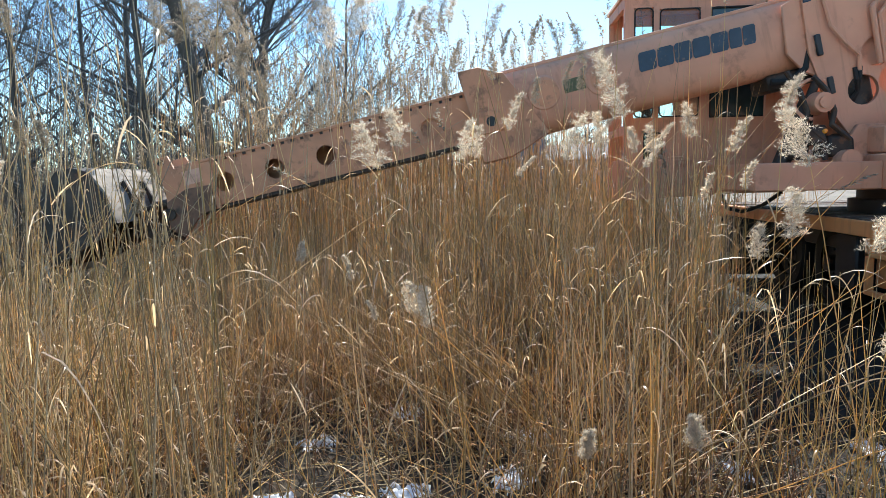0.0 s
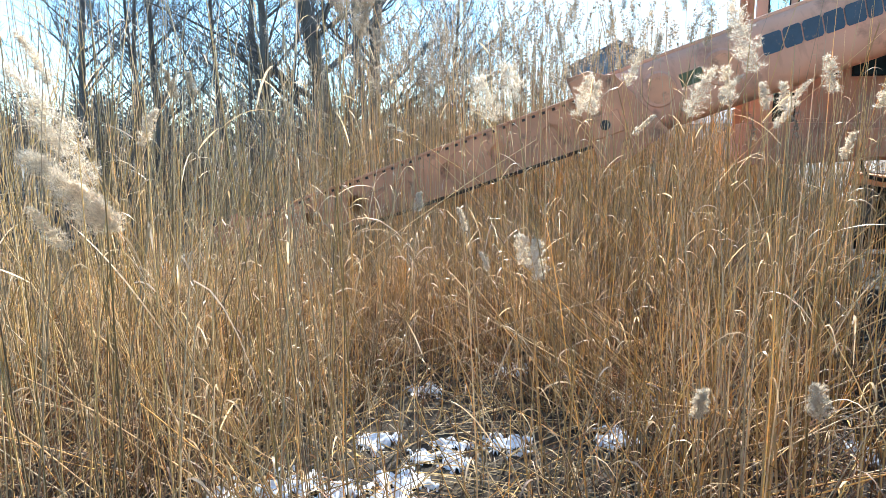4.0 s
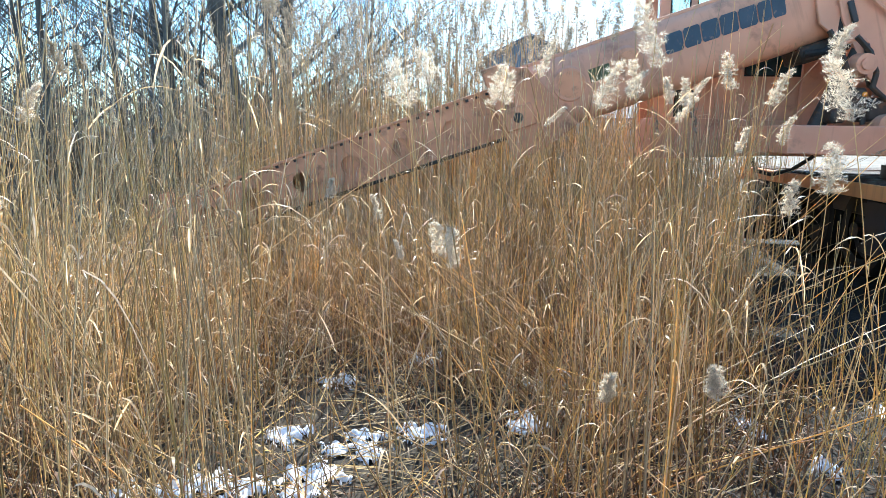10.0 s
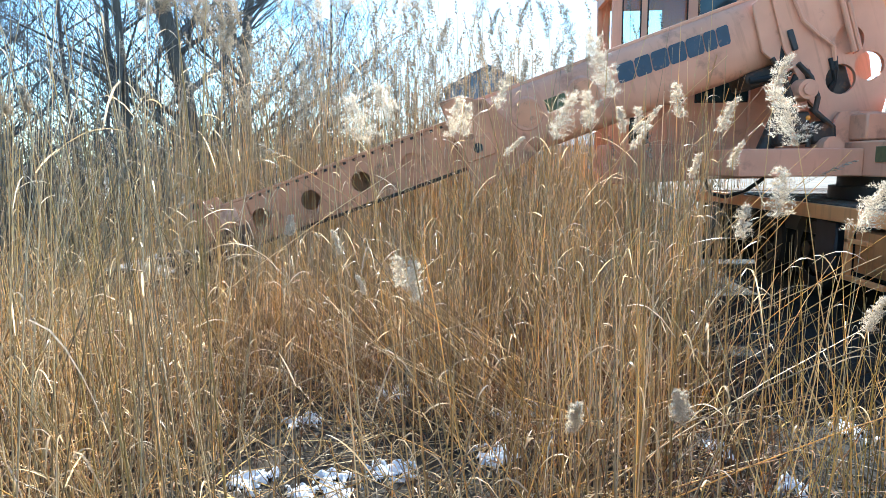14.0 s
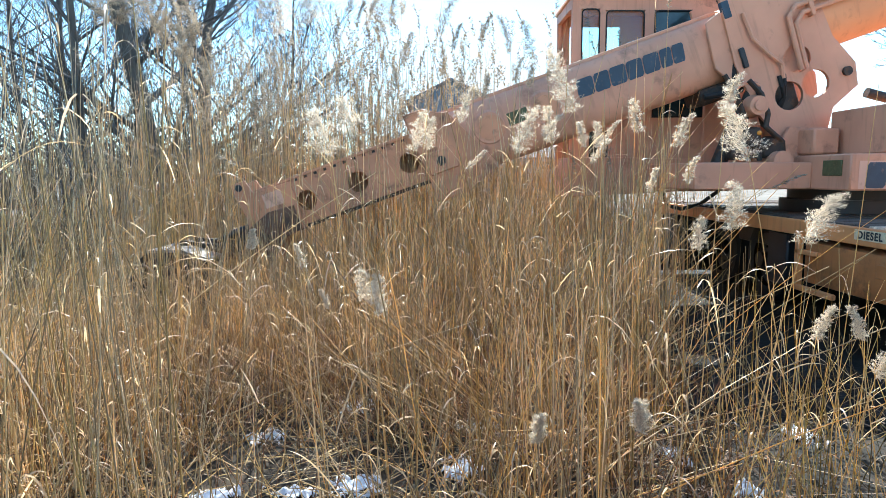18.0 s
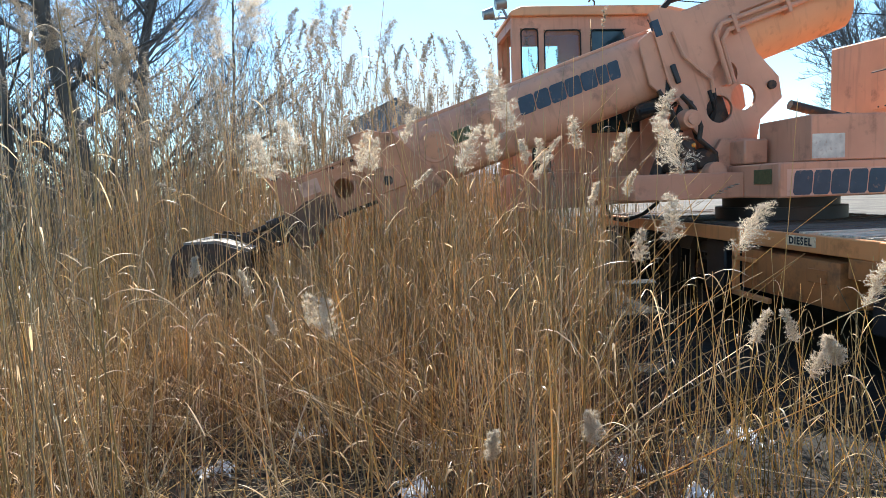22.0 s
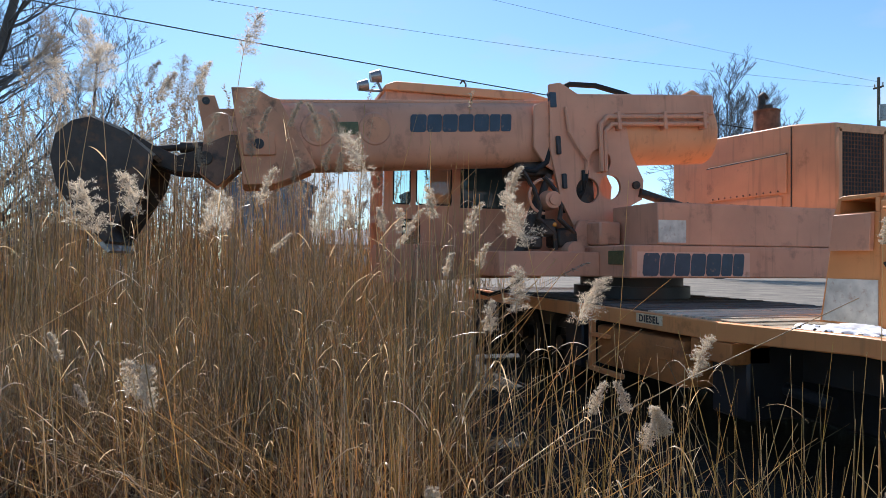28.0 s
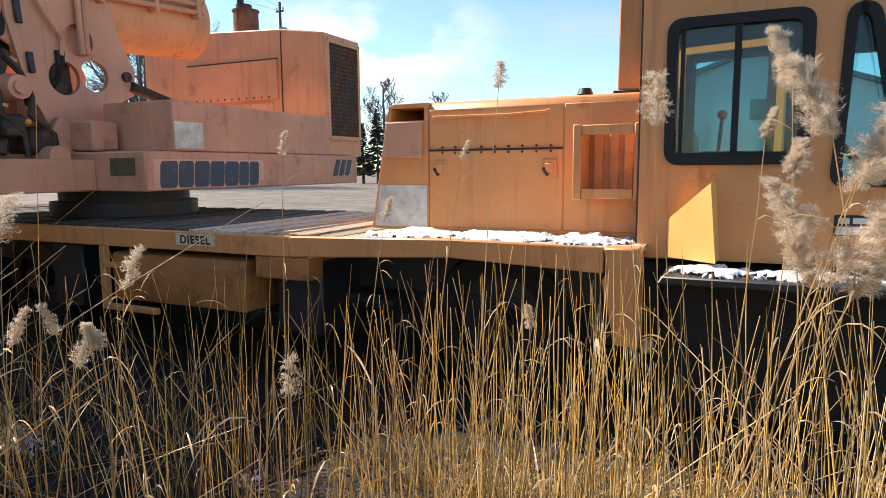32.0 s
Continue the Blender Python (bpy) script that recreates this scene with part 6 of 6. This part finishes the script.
def litter():
    rng = random.Random(21)
    s = Soup()
    for k in range(16000):
        x, y = rng.uniform(-5, 9), rng.uniform(-6, 3.2)
        if y > 0.72 + 0.374 * (1.62 - x) and x < 0.9 and rng.random() < 0.95:
            continue
        a, t = rng.uniform(0, 6.28), rng.gauss(0, 0.25)
        ln = rng.uniform(0.12, 0.5)
        p = Vector((x, y, ground_z(x, y) + rng.uniform(0.0, 0.09)))
        d = Vector((math.cos(a) * math.cos(t), math.sin(a) * math.cos(t), math.sin(t))) * ln
        s.blade([p, p + d * 0.5 + Vector((0, 0, 0.015)), p + d], [0.006, 0.009, 0.002], Vector((-math.sin(a), math.cos(a), 0.2)).normalized())
    for k in range(15000):
        a, d = radians(rng.uniform(-30, 40)), rng.uniform(0.7, 2.4) if k < 11000 else rng.uniform(2.3, 3.1)
        if k >= 11000 and not radians(-8) < a < radians(26):
            continue
        x, y = 1.62 - d * math.sin(a), 0.75 + d * math.cos(a)
        b, t = rng.uniform(0, 6.28), abs(rng.gauss(0.1, 0.3))
        ln = rng.uniform(0.1, 0.42)
        p = Vector((x, y, ground_z(x, y) + rng.uniform(0.0, 0.07)))
        e = Vector((math.cos(b) * math.cos(t), math.sin(b) * math.cos(t), math.sin(t))) * ln
        s.blade([p, p + e * 0.5 + Vector((0, 0, 0.02)), p + e], [0.003, 0.006, 0.0015], Vector((-math.sin(b), math.cos(b), 0.3)).normalized())
    tagged(new("straw_litter", s.mesh("straw_litter", LITTER)), "flattened straw and broken reed litter on the ground", "litter", kind="stuff")


litter()


def matted_leaves():
    rng = random.Random(22)
    s = Soup()
    for k in range(2000):
        x, y = rng.uniform(-3.4, 1.2), rng.uniform(1.7, 3.9)
        if y < 0.6 + 0.374 * (1.62 - x):
            continue
        a, t = rng.uniform(0, 6.28), rng.gauss(0, 0.3)
        ln = rng.uniform(0.08, 0.34)
        p = Vector((x, y, ground_z(x, y) + rng.uniform(0.0, 0.05)))
        d = Vector((math.cos(a) * math.cos(t), math.sin(a) * math.cos(t), math.sin(t))) * ln
        s.blade([p, p + d * 0.5 + Vector((0, 0, 0.02)), p + d], [0.006, 0.012, 0.003], Vector((-math.sin(a), math.cos(a), rng.uniform(-0.6, 0.6))).normalized())
    tagged(new("dead_leaves", s.mesh("dead_leaves", MATTED)), "matted dark brown dead leaves on dark ground", "litter", kind="stuff")


matted_leaves()

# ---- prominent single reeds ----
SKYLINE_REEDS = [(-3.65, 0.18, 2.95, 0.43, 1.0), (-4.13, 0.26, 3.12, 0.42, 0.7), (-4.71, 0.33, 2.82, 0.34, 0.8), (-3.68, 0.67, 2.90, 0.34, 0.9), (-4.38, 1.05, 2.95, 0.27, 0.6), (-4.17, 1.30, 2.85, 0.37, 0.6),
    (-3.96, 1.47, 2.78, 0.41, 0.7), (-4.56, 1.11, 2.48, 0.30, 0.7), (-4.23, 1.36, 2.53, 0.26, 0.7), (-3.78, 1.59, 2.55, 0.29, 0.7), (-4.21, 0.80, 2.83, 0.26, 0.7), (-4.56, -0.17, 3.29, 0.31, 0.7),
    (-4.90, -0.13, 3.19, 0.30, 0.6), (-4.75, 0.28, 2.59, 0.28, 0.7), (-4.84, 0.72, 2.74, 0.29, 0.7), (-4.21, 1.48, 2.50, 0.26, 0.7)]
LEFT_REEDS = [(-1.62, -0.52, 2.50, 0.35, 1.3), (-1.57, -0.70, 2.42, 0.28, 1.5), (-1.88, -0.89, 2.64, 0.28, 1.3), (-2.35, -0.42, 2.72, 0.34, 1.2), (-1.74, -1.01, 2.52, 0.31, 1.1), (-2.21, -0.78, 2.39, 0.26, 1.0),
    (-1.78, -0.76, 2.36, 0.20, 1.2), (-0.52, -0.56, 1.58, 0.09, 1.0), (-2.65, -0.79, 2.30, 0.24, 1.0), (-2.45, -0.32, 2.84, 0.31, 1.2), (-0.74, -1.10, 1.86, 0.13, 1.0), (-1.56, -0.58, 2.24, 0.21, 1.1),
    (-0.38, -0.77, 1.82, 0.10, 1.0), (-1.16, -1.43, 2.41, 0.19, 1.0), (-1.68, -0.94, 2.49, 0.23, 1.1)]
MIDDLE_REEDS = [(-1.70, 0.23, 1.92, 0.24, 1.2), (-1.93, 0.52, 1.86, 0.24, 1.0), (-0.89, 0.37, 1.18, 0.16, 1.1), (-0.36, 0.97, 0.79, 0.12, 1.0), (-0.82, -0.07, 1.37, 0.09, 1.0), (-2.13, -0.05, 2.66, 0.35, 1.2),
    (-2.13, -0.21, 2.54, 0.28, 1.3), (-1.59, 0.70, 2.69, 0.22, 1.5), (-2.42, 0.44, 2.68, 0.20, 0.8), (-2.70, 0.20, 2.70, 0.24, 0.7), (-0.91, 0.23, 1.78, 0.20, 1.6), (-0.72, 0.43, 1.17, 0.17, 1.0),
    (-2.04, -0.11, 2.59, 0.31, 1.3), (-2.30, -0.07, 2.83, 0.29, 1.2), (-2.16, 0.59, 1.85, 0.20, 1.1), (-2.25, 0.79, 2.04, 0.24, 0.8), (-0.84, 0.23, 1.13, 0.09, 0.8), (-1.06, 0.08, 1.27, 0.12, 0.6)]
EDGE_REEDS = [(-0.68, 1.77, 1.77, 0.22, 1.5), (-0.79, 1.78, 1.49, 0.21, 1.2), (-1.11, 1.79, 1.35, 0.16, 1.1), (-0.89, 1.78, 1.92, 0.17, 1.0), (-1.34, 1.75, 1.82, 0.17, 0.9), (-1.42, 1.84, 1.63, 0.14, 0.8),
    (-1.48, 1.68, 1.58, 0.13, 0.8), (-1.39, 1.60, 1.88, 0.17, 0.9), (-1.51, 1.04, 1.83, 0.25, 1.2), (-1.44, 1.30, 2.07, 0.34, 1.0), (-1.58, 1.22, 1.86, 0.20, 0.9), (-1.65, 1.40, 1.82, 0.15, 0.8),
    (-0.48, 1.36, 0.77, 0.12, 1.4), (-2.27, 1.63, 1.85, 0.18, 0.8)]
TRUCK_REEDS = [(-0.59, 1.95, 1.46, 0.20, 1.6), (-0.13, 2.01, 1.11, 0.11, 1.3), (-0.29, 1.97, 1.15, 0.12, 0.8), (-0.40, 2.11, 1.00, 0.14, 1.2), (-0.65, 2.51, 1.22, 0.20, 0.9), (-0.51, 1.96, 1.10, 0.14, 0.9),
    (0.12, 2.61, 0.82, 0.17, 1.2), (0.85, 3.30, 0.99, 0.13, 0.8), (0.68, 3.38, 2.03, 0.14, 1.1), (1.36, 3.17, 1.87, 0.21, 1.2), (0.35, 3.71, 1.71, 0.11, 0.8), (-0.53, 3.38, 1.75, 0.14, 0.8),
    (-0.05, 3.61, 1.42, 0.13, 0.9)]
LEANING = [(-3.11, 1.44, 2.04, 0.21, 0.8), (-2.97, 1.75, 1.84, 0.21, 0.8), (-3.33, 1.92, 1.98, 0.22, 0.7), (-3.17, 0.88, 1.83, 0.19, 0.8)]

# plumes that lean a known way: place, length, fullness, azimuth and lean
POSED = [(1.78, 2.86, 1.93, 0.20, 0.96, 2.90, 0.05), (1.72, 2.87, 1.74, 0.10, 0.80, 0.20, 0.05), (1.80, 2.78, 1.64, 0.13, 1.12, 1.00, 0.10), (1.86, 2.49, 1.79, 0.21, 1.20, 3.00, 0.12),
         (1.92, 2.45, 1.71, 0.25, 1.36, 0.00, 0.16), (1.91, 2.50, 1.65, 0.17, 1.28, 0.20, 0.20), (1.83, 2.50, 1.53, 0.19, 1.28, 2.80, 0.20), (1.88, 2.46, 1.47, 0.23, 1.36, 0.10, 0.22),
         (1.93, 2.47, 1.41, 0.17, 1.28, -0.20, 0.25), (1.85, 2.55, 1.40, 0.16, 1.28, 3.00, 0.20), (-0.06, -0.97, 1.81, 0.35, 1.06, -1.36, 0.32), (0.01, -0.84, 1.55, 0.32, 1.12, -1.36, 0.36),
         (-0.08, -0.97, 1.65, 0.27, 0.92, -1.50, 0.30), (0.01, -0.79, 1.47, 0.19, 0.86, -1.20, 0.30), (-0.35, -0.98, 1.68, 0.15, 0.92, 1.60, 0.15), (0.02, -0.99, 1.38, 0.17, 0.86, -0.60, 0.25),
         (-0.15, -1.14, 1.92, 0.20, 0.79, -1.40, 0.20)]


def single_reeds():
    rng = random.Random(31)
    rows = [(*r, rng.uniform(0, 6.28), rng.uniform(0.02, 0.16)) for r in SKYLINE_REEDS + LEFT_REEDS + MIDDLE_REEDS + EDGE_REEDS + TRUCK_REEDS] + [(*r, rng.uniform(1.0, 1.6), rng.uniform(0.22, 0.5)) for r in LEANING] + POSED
    # skyline and left reeds come first and take the plume darkened for backlight
    backlit = len(SKYLINE_REEDS) + len(LEFT_REEDS)
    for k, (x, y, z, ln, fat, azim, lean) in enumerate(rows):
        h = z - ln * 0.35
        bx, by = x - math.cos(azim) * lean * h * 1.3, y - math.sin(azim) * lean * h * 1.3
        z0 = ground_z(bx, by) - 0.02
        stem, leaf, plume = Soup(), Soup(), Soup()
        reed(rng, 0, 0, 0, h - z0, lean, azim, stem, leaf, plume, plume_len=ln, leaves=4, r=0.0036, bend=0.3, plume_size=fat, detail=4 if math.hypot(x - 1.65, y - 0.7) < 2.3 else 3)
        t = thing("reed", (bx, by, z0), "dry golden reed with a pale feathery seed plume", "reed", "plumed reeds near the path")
        pieces = [("stem", stem, STRAW), ("plume", plume, BACKLIT_PLUME if k < backlit else PLUME)]
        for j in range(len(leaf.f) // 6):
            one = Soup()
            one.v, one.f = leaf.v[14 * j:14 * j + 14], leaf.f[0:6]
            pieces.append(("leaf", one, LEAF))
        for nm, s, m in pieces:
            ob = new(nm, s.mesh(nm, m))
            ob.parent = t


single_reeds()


# ---- snow ----
def snow_patch(cx, cy, rx, ry, seed, z=None, h=0.045, cut=0.42, n=44, rough=1.0, label="patch of melting snow on the straw"):
    """An uneven low sheet of snow with a ragged edge."""
    verts, idx, faces = [], {}, []
    def height(u, v):
        e = 1 - (u * u + v * v) + rough * (1.0 * noise.noise((u * 2.2 + seed, v * 2.2, seed * 1.7)) + 0.9 * noise.noise((u * 5 + seed, v * 5, 4.0)) + 0.3 * noise.noise((u * 11, v * 11 + seed, 7.0)))
        return e - cut
    for j in range(n + 1):
        for i in range(n + 1):
            u, v = 2.6 * i / n - 1.3, 2.6 * j / n - 1.3
            e = height(u, v)
            if e > -0.12:
                x, y = cx + u * rx, cy + v * ry
                base = ground_z(x, y) if z is None else z
                idx[i, j] = len(verts)
                verts.append((x - cx, y - cy, base - (0 if z is None else z) + (h * min(max(e, 0), 1) ** 0.6 * (1 + 0.5 * noise.noise((x * 4, y * 4, seed))) + 0.006 * noise.noise((x * 9, y * 9, 0)) if e > 0 else -0.02)))
    for j in range(n):
        for i in range(n):
            q = [(i, j), (i + 1, j), (i + 1, j + 1), (i, j + 1)]
            if all(k in idx for k in q):
                faces.append([idx[k] for k in q])
    if not faces:
        return
    me = bpy.data.meshes.new("snow")
    me.from_pydata(verts, [], faces)
    me.materials.append(SNOW)
    me.polygons.foreach_set("use_smooth", [True] * len(me.polygons))
    ob = new("snow", me)
    ob.location = (cx, cy, 0 if z is None else z)
    tagged(ob, label, "snow", "snow patches", "stuff")
    return ob


for k, (x, y, rx, ry) in enumerate(((-0.95, -0.22, 0.22, 0.17), (-1.3, -0.12, 0.2, 0.22), (-1.4, -0.46, 0.16, 0.15), (-1.52, 0.22, 0.14, 0.16), (-0.85, -0.72, 0.2, 0.2), (-0.68, -0.95, 0.2, 0.2), (-0.82, -0.47, 0.16, 0.12),
                                    (-2.14, -0.4, 0.13, 0.14), (-1.66, 0.76, 0.17, 0.15), (-1.95, 1.08, 0.2, 0.14), (-2.67, 0.06, 0.12, 0.12), (-2.3, 0.9, 0.12, 0.14), (-1.8, 2.0, 0.14, 0.1), (-3.3, 1.85, 0.2, 0.14), (-7.5, -0.2, 0.7, 0.5),
                                    (-2.1, 2.88, 0.2, 0.12), (-2.7, 0.1, 0.16, 0.18), (-0.6, 3.1, 0.1, 0.08), (-1.4, 2.2, 0.12, 0.09))):
    snow_patch(x, y, rx, ry, 3.0 + 1.37 * k)
RIDERS = []
for k, (x, rx) in enumerate(((-1.75, 0.33), (-1.15, 0.34), (-0.6, 0.26))):
    RIDERS.append(snow_patch(x, 4.47, rx, 0.30, 20 + 2.1 * k, 1.15, 0.034, 0.2, 60, 1.0, "melting snow on the mudguard boards"))
for k, (x, rx) in enumerate(((0.12, 0.22), (0.55, 0.28), (1.1, 0.3))):
    RIDERS.append(snow_patch(x, 4.29, rx, 0.165, 40 + 2.3 * k, 1.03, 0.034, 0.2, 50, 1.0, "melting snow on the running board"))


# ---- movement ----
PITCH = [(0, 12.5), (2, 12.5), (2.5, 15), (3.5, 19), (4.5, 19.5), (22.5, 19.5), (23, 16.8), (23.5, 12.4), (24, 8.8), (24.5, 6.4), (25, 4.2), (25.5, 3.4), (27.5, 4.2), (32, 4.2)]
REACH = [(0, 7.57), (1.5, 8.12), (2.5, 8.48), (5, 8.85), (9, 8.5), (11, 8.0), (13, 7.32), (16, 6.48), (19, 5.78), (21, 5.24), (23, 4.62), (24, 4.38), (25, 4.28), (32, 4.28)]
# how far the links push the bucket out and down from the nose
LINK = [(0, 0), (1, 0.2), (2, 0.36), (2.5, 0.36), (4.5, 0), (32, 0)]
CURL = [(0, 40), (1, 44), (2, 48), (2.5, 42), (4.5, -4), (5.5, -9), (9, -10), (16, -9), (19, -8), (22, -8), (23, -6), (24.5, 0), (25.5, 0), (32, 0)]


DRIVE = [(0, 0), (25.5, 0), (27, 0), (27.5, 0.03), (28, 0.09), (28.5, 0.2), (29, 0.37), (29.5, 0.60), (30, 0.79), (30.5, 0.96), (31, 1.125), (31.5, 1.27), (32, 1.35)]
STEER = [(0, 0), (30, 0), (30.5, 0.35), (31, 0.68), (31.5, 0.98), (32, 1.25)]


def level(keys, t):
    return float(np.interp(t, [k[0] for k in keys], [k[1] for k in keys]))


def motions():
    times = sorted({k[0] for keys in (PITCH, REACH, CURL, LINK) for k in keys} | {float(t) for t in range(0, 33)})
    rows = {"b": [], "i": [], "k": []}
    for t in times:
        m = Matrix.Translation(PIVOT - Vector(EX)) @ pose(0, 0, 0, level(PITCH, t))
        e = level(REACH, t)
        rows["b"].append((t, m))
        rows["i"].append((t, m @ pose(0, -e, 0)))
        rows["k"].append((t, m @ pose(0, -e - 0.42 - level(LINK, t), 1.02 - 0.6 * level(LINK, t), -level(CURL, t))))
    # the truck drives off with all that it carries, veering about its rear axles
    axle = Matrix.Translation((-6.85, 5.3, 0))
    drive = [(t, pose(level(DRIVE, t), 0, 0) @ axle @ pose(0, 0, 0, 0, 0, level(STEER, t)) @ axle.inverted()) for t, _ in DRIVE]
    for ob in [truck, excavator, deck] + RIDERS:
        at = Matrix.Translation(ob.location.copy())
        walk(ob, [(t, m @ at) for t, m in drive])
    for ob in WHEELS:
        at = Matrix.Translation(ob.location.copy())
        walk(ob, [(t, at @ pose(0, 0, 0, 0, math.degrees(d / 0.53), 0)) for t, d in DRIVE])
    walk(boom, rows["b"])
    walk(inner_boom, rows["i"])
    walk(bucket, rows["k"])


motions()
